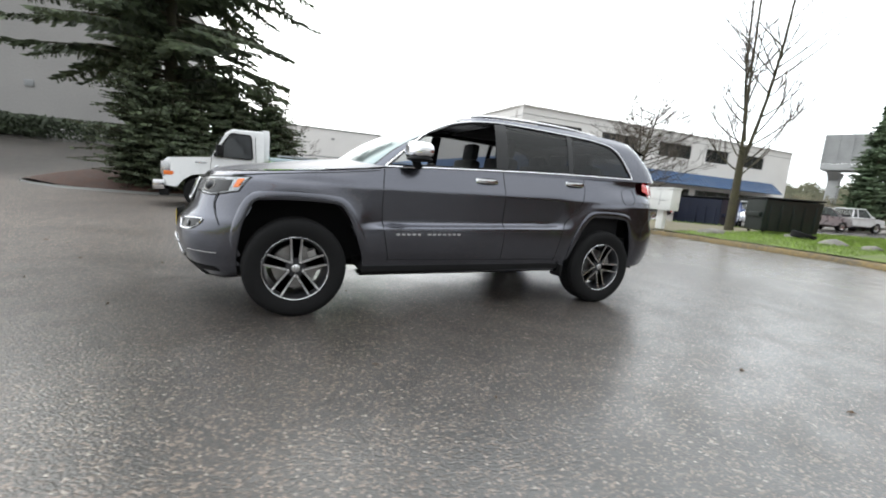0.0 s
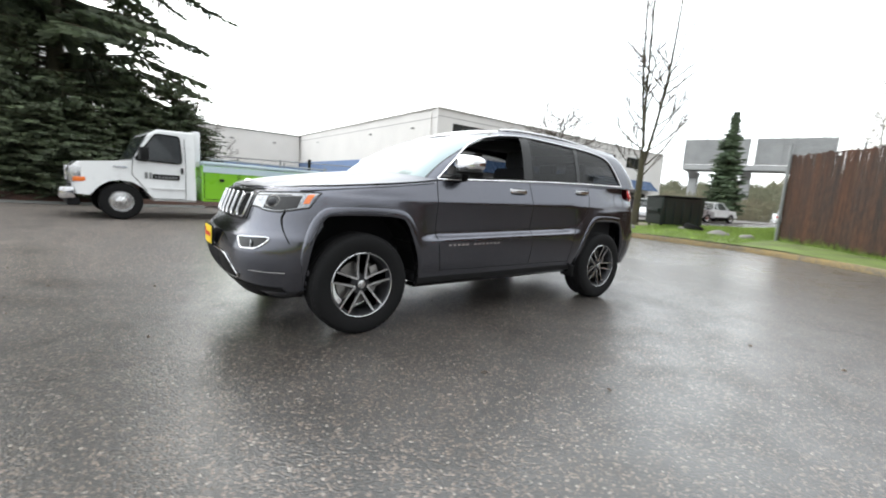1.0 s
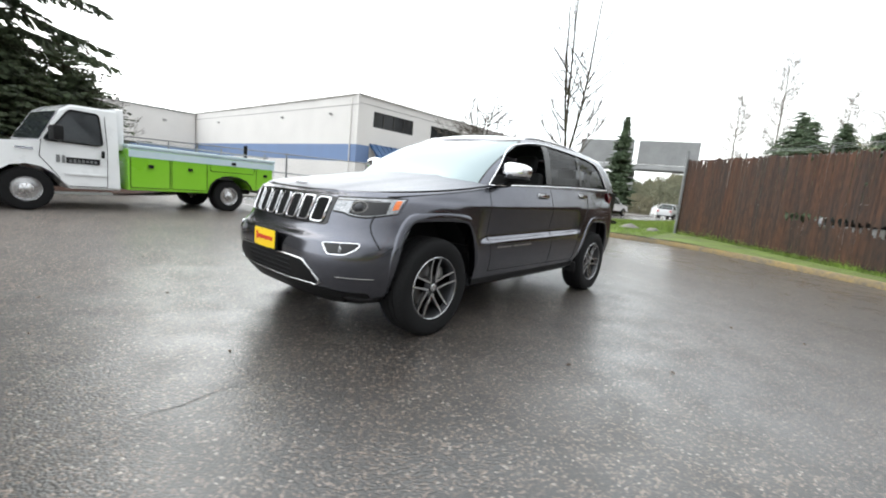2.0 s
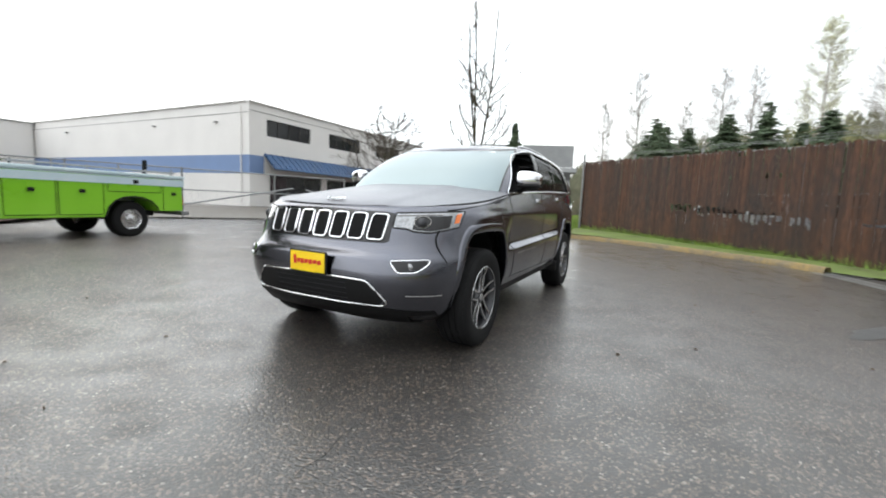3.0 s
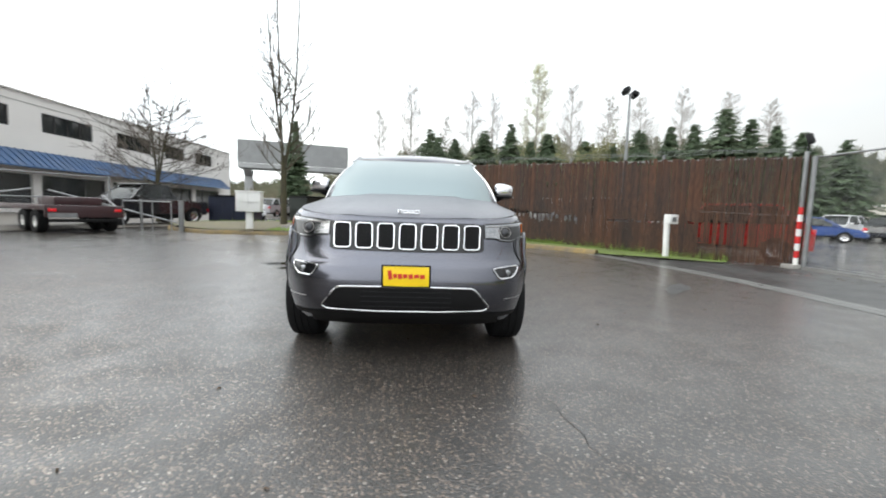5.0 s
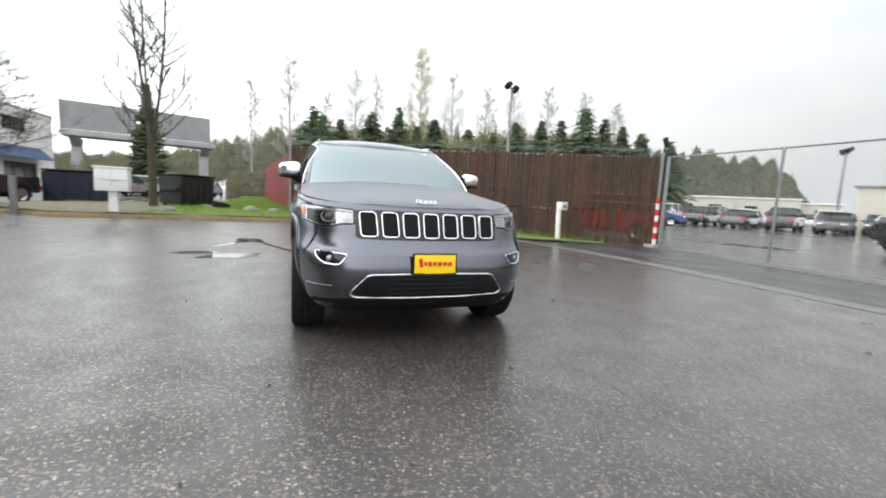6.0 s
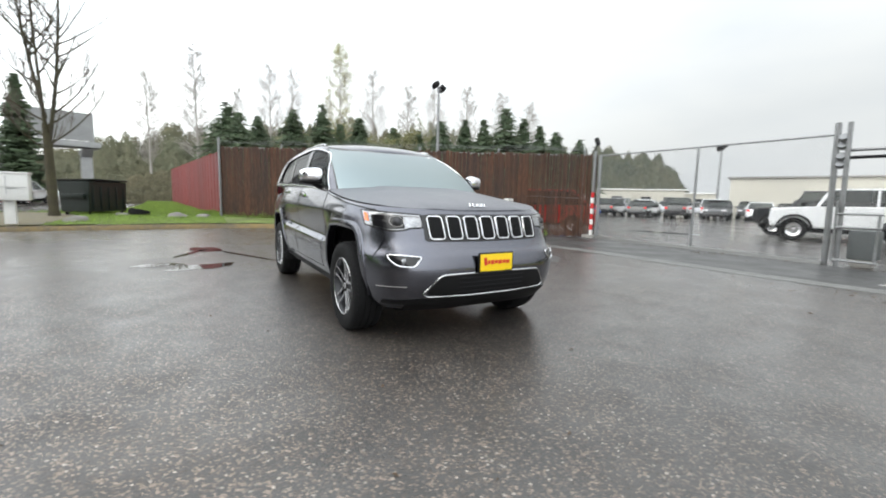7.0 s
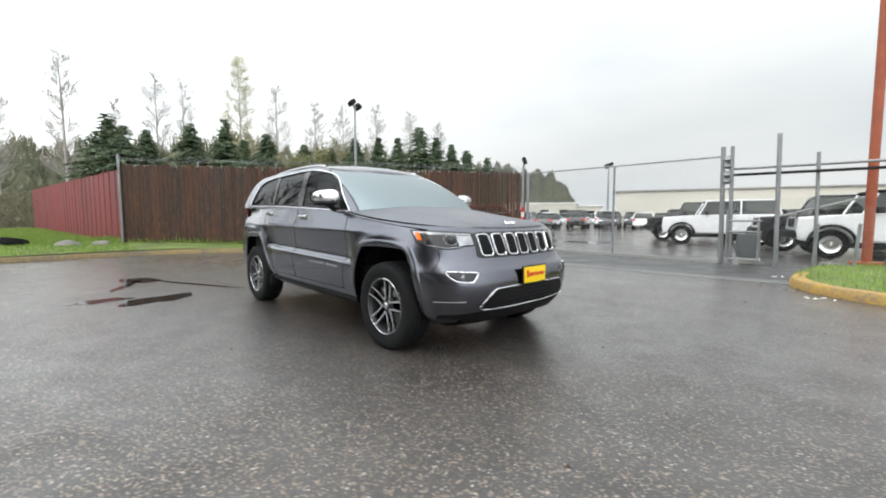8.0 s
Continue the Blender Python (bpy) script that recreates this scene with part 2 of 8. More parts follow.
SLAT = mat("brown_plastic_slat", (0.013, 0.0065, 0.0042), 0.75, second=(0.082, 0.035, 0.018), scale=0.9, fine=9, rand=0.32, stretch=(2.2, 2.2, 0.55), rvar=0.12, place=True)
SLAT_RED = mat("faded_red_panel_paint", (0.135, 0.021, 0.022), 0.6, second=(0.215, 0.042, 0.039), scale=0.8, fine=20, rand=0.15, stretch=(2, 2, 0.4), place=True)
GALV = mat("galvanised_steel", (0.25, 0.255, 0.26), 0.45, metal=0.7, var=0.2, scale=5, fine=60, rvar=0.12)
RUST = mat("rust_red_steel", (0.22, 0.045, 0.02), 0.6, second=(0.33, 0.085, 0.035), scale=4, fine=40)
WHITE_WALL = mat("off_white_render", (0.73, 0.71, 0.69), 0.8, var=0.06, scale=0.35, fine=12, bump=0.15)
CREAM_WALL = mat("cream_warehouse_cladding", (0.50, 0.48, 0.42), 0.75, var=0.08, scale=0.3, fine=8)
GREY_WALL = mat("grey_stucco", (0.30, 0.29, 0.285), 0.85, var=0.10, scale=0.3, fine=12, bump=0.2)
BLUE_BAND = mat("blue_wall_band", (0.16, 0.24, 0.42), 0.7, var=0.08, scale=0.5, fine=14)
AWNING = mat("blue_metal_awning", (0.022, 0.070, 0.17), 0.42, var=0.2, scale=1.0, fine=20, rvar=0.1)
WINDOW_DARK = mat("dark_window_glass", (0.02, 0.022, 0.025), 0.06, var=0.3, scale=0.6, rvar=0.03)
FRAME_DARK = mat("dark_window_frame", (0.04, 0.038, 0.036), 0.5)
WHITE_PAINT = mat("white_enamel", (0.72, 0.72, 0.70), 0.4, var=0.08, scale=2, fine=25, coat=0.2)
CAR_WHITE = mat("white_car_paint", (0.74, 0.75, 0.76), 0.3, var=0.03, coat=1.0)
CAR_SILVER = mat("silver_car_paint", (0.42, 0.43, 0.45), 0.3, metal=0.5, var=0.05, coat=1.0)
CAR_BLACK = mat("black_car_paint", (0.012, 0.013, 0.016), 0.25, var=0.1, coat=1.0)
CAR_BLUE = mat("blue_car_paint", (0.02, 0.06, 0.22), 0.3, var=0.08, coat=1.0)
CAR_RED = mat("red_car_paint", (0.38, 0.025, 0.02), 0.3, var=0.08, coat=1.0)
CAR_DARKRED = mat("maroon_trailer_paint", (0.032, 0.008, 0.010), 0.55, var=0.3, coat=0.4)
GREEN_PAINT = mat("lime_green_wrap", (0.17, 0.46, 0.012), 0.3, second=(0.24, 0.55, 0.03), scale=0.7, coat=0.6)
PALE_BLUE = mat("pale_sky_blue_wrap", (0.42, 0.56, 0.62), 0.35, second=(0.62, 0.70, 0.72), scale=0.8, coat=0.5)
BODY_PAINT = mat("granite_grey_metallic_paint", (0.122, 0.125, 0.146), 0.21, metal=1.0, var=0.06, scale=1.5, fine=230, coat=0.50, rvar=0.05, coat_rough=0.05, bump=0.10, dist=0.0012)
# the body grey with rain beads, its colour lightened for sky light on top
WET_SKYLIT_BONNET = mat("rain_beaded_sky_lightened_paint", (0.165, 0.168, 0.188), 0.42, metal=1.0, var=0.06, scale=1.5, fine=110, coat=0.14, rvar=0.06, coat_rough=0.25, bump=0.5, dist=0.003)
BLACK_PLASTIC = mat("textured_black_plastic", (0.008, 0.008, 0.0085), 0.6, var=0.2, fine=200, bump=0.2, dist=0.001)
GLOSS_BLACK = mat("gloss_black_trim", (0.008, 0.008, 0.009), 0.12, var=0.1, rvar=0.03)
RUBBER = mat("wet_tyre_rubber", (0.008, 0.008, 0.0085), 0.80, var=0.25, scale=6, fine=120, bump=0.2, dist=0.001)
CHROME = mat("bright_chrome", (0.80, 0.80, 0.82), 0.08, metal=1.0, var=0.02, rvar=0.02)
SATIN = mat("machined_alloy_face", (0.62, 0.62, 0.63), 0.24, metal=1.0, var=0.06, fine=90, rvar=0.05)
POCKET = mat("dark_painted_alloy", (0.045, 0.046, 0.05), 0.35, metal=0.6, var=0.1)
STEEL = mat("brake_disc_steel", (0.30, 0.29, 0.28), 0.4, metal=0.9, var=0.2, fine=70)
INTERIOR = mat("black_cabin_trim", (0.010, 0.010, 0.011), 0.7, var=0.2, fine=120)
for matt in (RUBBER, BLACK_PLASTIC, INTERIOR):
    matt.node_tree.nodes["Principled BSDF"].inputs["Specular IOR Level"].default_value = 0.2
LEATHER = mat("black_leather", (0.026, 0.026, 0.027), 0.5, var=0.2, scale=8, fine=150, bump=0.2, dist=0.001)
LAMP_DARK = mat("smoked_headlamp", (0.25, 0.255, 0.265), 0.16, metal=0.85, var=0.35, scale=9, coat=1.0, rvar=0.04)
AMBER = mat("amber_reflector", (0.75, 0.16, 0.015), 0.2, var=0.15, scale=30, coat=1.0)
TAIL_RED = mat("red_tail_lens", (0.68, 0.010, 0.016), 0.15, var=0.2, scale=20, coat=1.0)
PLATE_YELLOW = mat("yellow_dealer_plate", (0.86, 0.60, 0.01), 0.4, var=0.05)
PLATE_RED = mat("red_plate_print", (0.55, 0.03, 0.015), 0.5, var=0.1)
SIGN_RED = mat("red_stripe_tape", (0.55, 0.02, 0.02), 0.4, var=0.15, scale=8)
BIN_GREEN = mat("dark_green_dumpster_paint", (0.010, 0.016, 0.014), 0.45, var=0.3, scale=2)
BIN_BLUE = mat("dark_blue_dumpster_paint", (0.010, 0.014, 0.032), 0.45, var=0.3, scale=2)
STONE = mat("grey_boulder", (0.10, 0.095, 0.085), 0.75, second=(0.20, 0.19, 0.17), scale=5, fine=30, bump=0.6, dist=0.01)
VIADUCT = mat("hazy_grey_concrete", (0.32, 0.325, 0.325), 0.8, var=0.15, scale=0.5, fine=6)
CABLE = mat("black_cable", (0.02, 0.02, 0.02), 0.6)
WINDSCREEN = thin_glass("windscreen_glass", (0.62, 0.70, 0.70), ior=1.40, clear=0.12, film=0.34)
SIDE_GLASS = thin_glass("light_side_glass", (0.84, 0.88, 0.88), ior=2.0, clear=0.8)
PRIVACY = thin_glass("privacy_side_glass", (0.42, 0.43, 0.44), ior=1.8, clear=0.6)
CLEAR_PANE = thin_glass("parked_car_pane", (0.62, 0.68, 0.66), ior=1.7, clear=0.5)
FAR_GLASS = mat("parked_car_glass", (0.03, 0.035, 0.04), 0.06, var=0.2, scale=1.5, rvar=0.03, coat=0.5)


# ---- mesh helpers ----
def link_mesh(name, bm, material, parent=None, smooth=True, angle=35):
    me = bpy.data.meshes.new(name)
    bmesh.ops.recalc_face_normals(bm, faces=bm.faces)
    if smooth:
        lim = radians(angle)
        for f in bm.faces:
            f.smooth = True
        for e in bm.edges:
            e.smooth = len(e.link_faces) == 2 and e.calc_face_angle(0.0) < lim
    bm.to_mesh(me)
    bm.free()
    for mt in (material if isinstance(material, (list, tuple)) else [material]):
        me.materials.append(mt)
    ob = new(name, me)
    if parent is not None:
        ob.parent = parent
    return ob


def part(name, bm, material, parent, label="", smooth=True, angle=35):
    """One mesh as a part of a thing or of another part."""
    ob = link_mesh(name, bm, material, parent, smooth, angle)
    return tagged(ob, label=label) if label else ob


def piece(name, me, parent, m):
    ob = new(name, me)
    ob.parent = parent
    ob.matrix_basis = m
    return ob


def raw_mesh(name, verts, faces, material, smooth=False):
    me = bpy.data.meshes.new(name)
    me.from_pydata([tuple(v) for v in verts], [], [tuple(f) for f in faces])
    me.materials.append(material)
    if smooth:
        me.polygons.foreach_set("use_smooth", [True] * len(me.polygons))
    me.update()
    return me


def thing(name, label, category, m=None, group="", kind=""):
    e = new(name)
    e.empty_display_size = 0.2
    if m is not None:
        e.matrix_basis = m
    return tagged(e, label, category, group, kind)


def box(bm, c, s, m=None, bevel=0.0):
    r = bmesh.ops.create_cube(bm, size=1.0)
    vs = r["verts"]
    t = Matrix.Translation(c) @ (m if m is not None else Matrix.Identity(4)) @ Matrix.Diagonal((*s, 1))
    bmesh.ops.transform(bm, matrix=t, verts=vs)
    if bevel > 0:
        es = list({e for v in vs for e in v.link_edges})
        bmesh.ops.bevel(bm, geom=es, offset=bevel, segments=2, profile=0.6, affect="EDGES")
    return bm


def tube(bm, pts, r, seg=6, closed=False, flat=1.0, cap=True):
    """A round bar swept along points; r is one radius or one for each point."""
    pts = [Vector(p) for p in pts]
    n = len(pts)
    rs = r if isinstance(r, (list, tuple)) else [r] * n
    rings, ref = [], None
    for i, p in enumerate(pts):
        a = pts[(i - 1) % n] if (closed or i > 0) else p
        b = pts[(i + 1) % n] if (closed or i < n - 1) else p
        d = (b - a).normalized() if (b - a).length > 1e-9 else Vector((0, 0, 1))
        if ref is None:
            ref = Vector((0, 0, 1)) if abs(d.z) < 0.9 else Vector((1, 0, 0))
        s = d.cross(ref)
        s = s.normalized() if s.length > 1e-6 else d.orthogonal().normalized()
        u = s.cross(d).normalized()
        ref = u
        rings.append([bm.verts.new(p + rs[i] * (math.cos(2 * math.pi * k / seg) * s + math.sin(2 * math.pi * k / seg) * u * flat)) for k in range(seg)])
    for i in range(n if closed else n - 1):
        A, B = rings[i], rings[(i + 1) % n]
        for k in range(seg):
            bm.faces.new((A[k], A[(k + 1) % seg], B[(k + 1) % seg], B[k]))
    if cap and not closed:
        bm.faces.new(rings[0][::-1])
        bm.faces.new(rings[-1])
    return bm


def lathe(bm, profile, axis="y", seg=48, center=(0, 0, 0), closed=False):
    """Turns a profile of (radius, along) pairs round an axis."""
    rings = []
    for k in range(seg):
        a = 2 * math.pi * k / seg
        c, s = math.cos(a), math.sin(a)
        ring = []
        for r, h in profile:
            p = {"y": (r * c, h, r * s), "z": (r * c, r * s, h), "x": (h, r * c, r * s)}[axis]
            ring.append(bm.verts.new((p[0] + center[0], p[1] + center[1], p[2] + center[2])))
        rings.append(ring)
    m = len(profile)
    for k in range(seg):
        A, B = rings[k], rings[(k + 1) % seg]
        for i in range(m if closed else m - 1):
            j = (i + 1) % m
            bm.faces.new((A[i], A[j], B[j], B[i]))
    return bm


def prism(bm, outline, d0, d1, axis="y"):
    """A flat outline pushed through a thickness. Outline in (x, z) for axis y, (y, z) for x, (x, y) for z."""
    def at(a, b, d):
        return {"y": (a, d, b), "x": (d, a, b), "z": (a, b, d)}[axis]
    A = [bm.verts.new(at(a, b, d0)) for a, b in outline]
    B = [bm.verts.new(at(a, b, d1)) for a, b in outline]
    n = len(outline)
    bm.faces.new(A)
    bm.faces.new(B[::-1])
    for i in range(n):
        bm.faces.new((A[i], B[i], B[(i + 1) % n], A[(i + 1) % n]))
    return bm


def sheet(bm, grid, close_u=False):
    """Quads over a grid of points (rows of equal length)."""
    vs = [[bm.verts.new(p) for p in row] for row in grid]
    for i in range(len(vs) - 1):
        for j in range(len(vs[i]) - 1):
            bm.faces.new((vs[i][j], vs[i][j + 1], vs[i + 1][j + 1], vs[i + 1][j]))
    return vs


def curve(pairs):
    """A smooth curve through (x, y) pairs that does not overshoot."""
    xs, ys = [p[0] for p in pairs], [p[1] for p in pairs]
    n = len(xs)
    d = [(ys[i + 1] - ys[i]) / (xs[i + 1] - xs[i]) for i in range(n - 1)]
    m = [d[0]] + [0.0 if d[i - 1] * d[i] <= 0 else 2 * d[i - 1] * d[i] / (d[i - 1] + d[i]) for i in range(1, n - 1)] + [d[-1]]

    def f(x):
        if x <= xs[0]:
            return ys[0]
        if x >= xs[-1]:
            return ys[-1]
        i = 0
        while x > xs[i + 1]:
            i += 1
        h = xs[i + 1] - xs[i]
        t = (x - xs[i]) / h
        return (2 * t ** 3 - 3 * t * t + 1) * ys[i] + (t ** 3 - 2 * t * t + t) * h * m[i] + (-2 * t ** 3 + 3 * t * t) * ys[i + 1] + (t ** 3 - t * t) * h * m[i + 1]
    return f


def smooth01(a, b, x):
    t = min(1.0, max(0.0, (x - a) / (b - a)))
    return t * t * (3 - 2 * t)


def soften(pts, times=2, closed=True):
    """Rounds the corners of an outline."""
    for _ in range(times):
        out, n = [], len(pts)
        if not closed:
            out.append(pts[0])
        for i in range(n if closed else n - 1):
            a, b = pts[i], pts[(i + 1) % n]
            out.append(tuple(0.75 * p + 0.25 * q for p, q in zip(a, b)))
            out.append(tuple(0.25 * p + 0.75 * q for p, q in zip(a, b)))
        if not closed:
            out.append(pts[-1])
        pts = out
    return pts


# ---- ground ----
def rise(x, y):
    """The lot is level; the drive beyond the mulch bed climbs."""
    return 2.0 * smooth01(15.5, 31, y) * smooth01(2.5, 9, -x)


def make_ground():
    xs = np.concatenate([[-900, -400, -180, -90], np.arange(-60, 60.1, 2.0), [90, 180, 400, 900]])
    ys = np.concatenate([[-900, -400, -180, -90], np.arange(-60, 60.1, 2.0), [90, 180, 400, 900]])
    bm = bmesh.new()
    sheet(bm, [[(x, y, rise(x, y)) for x in xs] for y in ys])
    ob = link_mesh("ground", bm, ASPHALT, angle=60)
    return tagged(ob, "wet worn asphalt lot with exposed stone chips", "ground", kind="structure")


make_ground()


def through_points(pts, step=0.25):
    """A smooth open line through plan points."""
    out, n = [], len(pts)
    for i in range(n - 1):
        p0, p1, p2, p3 = [np.array(pts[min(max(k, 0), n - 1)], float) for k in (i - 1, i, i + 1, i + 2)]
        m = max(2, int(np.linalg.norm(p2 - p1) / step))
        for k in range(m):
            t = k / m
            out.append(tuple(0.5 * (2 * p1 + (p2 - p0) * t + (2 * p0 - 5 * p1 + 4 * p2 - p3) * t * t + (3 * p1 - p0 - 3 * p2 + p3) * t ** 3)))
    out.append(tuple(map(float, pts[-1])))
    return out


def strip(bm, line, section):
    """Sweeps a section of (across, up) pairs along a plan line; across is to the left of the way."""
    rows = []
    for i, p in enumerate(line):
        a, b = line[max(0, i - 1)], line[min(len(line) - 1, i + 1)]
        d = Vector((b[0] - a[0], b[1] - a[1])).normalized()
        nrm = Vector((-d.y, d.x))
        w = 0.012 * noise.noise((p[0] * 0.9, p[1] * 0.9, 3.3))
        rows.append([(p[0] + nrm.x * (s + w), p[1] + nrm.y * (s + w), h + (w * 0.6 if h > 0.02 else 0)) for s, h in section])
    sheet(bm, rows)
    return bm


KERB_SECTION = [(0.0, -0.02), (-0.008, 0.09), (-0.03, 0.125), (-0.14, 0.13), (-0.155, 0.02)]
KERB_LINE = through_points([(6.35, -5.0), (7.3, -4.35), (8.65, -2.95), (10.05, -1.2), (10.85, 0.6), (10.8, 2.7), (10.72, 5.0), (10.5, 7.2), (10.95, 8.4), (12.0, 9.7), (13.6, 10.6)])
for k, (i0, i1) in enumerate(((0, 34), (34, 62), (62, len(KERB_LINE) - 1))):
    bm = strip(bmesh.new(), KERB_LINE[i0:i1 + 1], KERB_SECTION)
    tagged(link_mesh("kerb", bm, KERB_WORN, angle=30), "concrete kerb with worn yellow paint beside the lawn", "kerb", kind="structure")
ISLAND_LINE = through_points([(-16, -2.6), (-9, -3.1), (-6.0, -3.75), (-4.4, -4.45), (-3.7, -4.9), (-3.3, -5.6), (-3.25, -6.6)])
tagged(link_mesh("kerb", strip(bmesh.new(), ISLAND_LINE, [(0.0, -0.02), (0.008, -0.02), (0.0, 0.09), (-0.03, 0.13), (-0.19, 0.135), (-0.2, 0.02)]), KERB_YELLOW), "chipped yellow kerb round the grass island", "kerb", kind="structure")
GUTTER_LINE = through_points([(-3.4, -5.95), (-2.0, -5.82), (0.0, -5.84), (1.9, -5.82), (3.9, -5.6), (5.3, -5.3), (6.4, -4.98)])
tagged(link_mesh("gutter", strip(bmesh.new(), GUTTER_LINE, [(0.21, 0.004), (0.12, 0.012), (0.02, 0.004), (0.0, -0.004), (-0.04, 0.006), (-0.13, 0.012), (-0.21, 0.004)]), GUTTER), "concrete valley gutter set in the wet asphalt", "gutter", kind="structure")


def plate(bm, outline, zf, cell=0.6):
    """A filled plan outline, cut into small faces and lifted by zf(x, y)."""
    vs = [bm.verts.new((x, y, 0)) for x, y in outline]
    bm.faces.new(vs)
    x0, x1 = min(p[0] for p in outline), max(p[0] for p in outline)
    y0, y1 = min(p[1] for p in outline), max(p[1] for p in outline)
    for ax, lo, hi in ((0, x0, x1), (1, y0, y1)):
        c = lo + cell
        while c < hi:
            co, no = ((c, 0, 0), (1, 0, 0)) if ax == 0 else ((0, c, 0), (0, 1, 0))
            bmesh.ops.bisect_plane(bm, geom=bm.verts[:] + bm.edges[:] + bm.faces[:], plane_co=co, plane_no=no)
            c += cell
    for v in bm.verts:
        v.co.z = zf(v.co.x, v.co.y)
    return bm


FENCE_C, FENCE_G = Vector((14.3, 0.95)), Vector((4.3, -9.1))
FENCE_D = (FENCE_G - FENCE_C).normalized()
FENCE_LEN = (FENCE_G - FENCE_C).length
RED_D = Vector((math.cos(radians(5)), math.sin(radians(5))))


def lawn_z(x, y):
    base = 0.12 + 0.12 * smooth01(9, 14, x) + 0.12 * smooth01(16, 45, x)
    near_gate = smooth01(9.0, 5.5, x) * 0.08 if x < 9 else 0.0
    return base - near_gate + 0.025 * noise.noise((x * 0.7, y * 0.7, 0.0))


LAWN = [(p[0] + 0.12, p[1] + 0.02) for p in KERB_LINE[::3]] + [(14.6, 9.9), (16.6, 9.0), (18.3, 7.8), (20.5, 5.9), (23, 4.9), (30, 4.9), (46, 5.6), (46, 3.9), tuple(FENCE_C + RED_D * 0.1), (16.0, -1.0), (9.2, -7.2), (5.6, -8.4), (4.9, -7.6), (5.4, -6.5)]
tagged(link_mesh("lawn", plate(bmesh.new(), LAWN, lawn_z), TURF, angle=60), "mossy lawn soil between the kerb and the fences", "lawn", kind="structure")
BARE = [(p[0] + 0.13, p[1] + 0.02) for p in KERB_LINE[::3] if p[1] > 4.9] + [(14.5, 9.8), (16.4, 8.9), (18.1, 7.7), (17.2, 6.3), (14.0, 5.3)]
tagged(link_mesh("bare_soil", plate(bmesh.new(), BARE, lambda x, y: lawn_z(x, y) + 0.012), BARE_SOIL, angle=60), "bare gritty soil with thin moss behind the kerb", "soil", kind="structure")
ISLAND = [(p[0], p[1] - 0.1) for p in ISLAND_LINE[::3]] + [(-3.4, -8.2), (-5.5, -10.2), (-16, -10.5)]
tagged(link_mesh("lawn", plate(bmesh.new(), ISLAND, lambda x, y: 0.115 + 0.02 * noise.noise((x, y, 1.0))), TURF, angle=60), "grass island soil by the gate", "lawn", kind="structure")
BACK_DIRT = [(13.4, 10.7), (9.0, 12.3), (5.4, 14.0), (2.0, 15.6), (-1.0, 17.2), (-1.0, 27.6), (60, 27.6), (60, 13.0), (16, 11.4), (14.4, 10.6)]
tagged(link_mesh("gravel_yard", plate(bmesh.new(), BACK_DIRT, lambda x, y: 0.045 + 0.02 * noise.noise((x * 0.5, y * 0.5, 2.0)), 1.5), GRAVEL, angle=60), "muddy gravel strip before the white building", "ground", kind="structure")
APRON = [(-3.2, -6.1), (-2.0, -6.02), (1.9, -6.03), (3.9, -5.82), (5.35, -5.6), (5.3, -6.6), (4.8, -7.7), (4.1, -8.85), (-1.6, -8.5), (-3.15, -8.3)]
tagged(link_mesh("apron", plate(bmesh.new(), APRON, lambda x, y: 0.006, 1.0), WORN_TAR), "darker tarred apron before the gate", "pavement", kind="structure")
MULCH_BED = [(-3.6 + 5.9 * math.cos(a) * (1 + 0.06 * math.sin(3 * a)), 16.0 + 4.0 * math.sin(a)) for a in np.linspace(0, 2 * math.pi, 40, endpoint=False)]
tagged(link_mesh("mulch_bed", plate(bmesh.new(), MULCH_BED, lambda x, y: rise(x, y) + 0.03 + 0.90 * max(0.0, 1 - ((x + 3.6) / 5.9) ** 2 - ((y - 16.0) / 4.0) ** 2) ** 0.85 + 0.03 * noise.noise((x * 2, y * 2, 0))), MULCH, angle=60), "raised bed of red-brown bark mulch under the spruce", "planting bed", kind="structure")
tagged(link_mesh("bed_edging", strip(bmesh.new(), [(p[0], p[1]) for p in MULCH_BED[12:34]], [(-0.10, 0.0), (-0.06, 0.06), (0.05, 0.07), (0.10, 0.0)]), GUTTER), "low broken concrete edging of the mulch bed", "kerb", kind="structure")

# tar seams and standing water on the lot
def blot(cx, cy, rx, ry, turn, seed, z):
    pts = []
    for a in np.linspace(0, 2 * math.pi, 36, endpoint=False):
        k = 1 + 0.45 * noise.noise((math.cos(a) * 1.3 + seed, math.sin(a) * 1.3, seed * 2.0))
        x, y = rx * k * math.cos(a), ry * k * math.sin(a)
        pts.append((cx + x * math.cos(turn) - y * math.sin(turn), cy + x * math.sin(turn) + y * math.cos(turn)))
    bm = bmesh.new()
    bm.faces.new([bm.verts.new((x, y, z)) for x, y in pts])
    return bm


for cx, cy, rx, ry, tn, sd in ((1.15, -4.1, 0.55, 0.16, -0.75, 1.0),):
    tagged(link_mesh("tar_patch", blot(cx, cy, rx, ry, tn, sd, 0.004), WORN_TAR, smooth=False), "dark tar repair on the wet asphalt", "tar patch", kind="structure")
for cx, cy, rx, ry, tn, sd in ((4.78, 1.78, 0.46, 0.26, 0.3, 2.0), (2.48, 1.85, 0.26, 0.44, 0.35, 5.0), (4.25, 2.02, 0.62, 0.07, -0.45, 8.0), (3.55, 1.16, 1.15, 0.055, 0.41, 9.0), (2.85, 2.45, 0.16, 0.34, 0.1, 11.0)):
    tagged(link_mesh("puddle", blot(cx, cy, rx, ry, tn, sd, 0.004), WATER, smooth=False), "shallow rain puddle in a dip of the asphalt", "puddle", kind="structure")
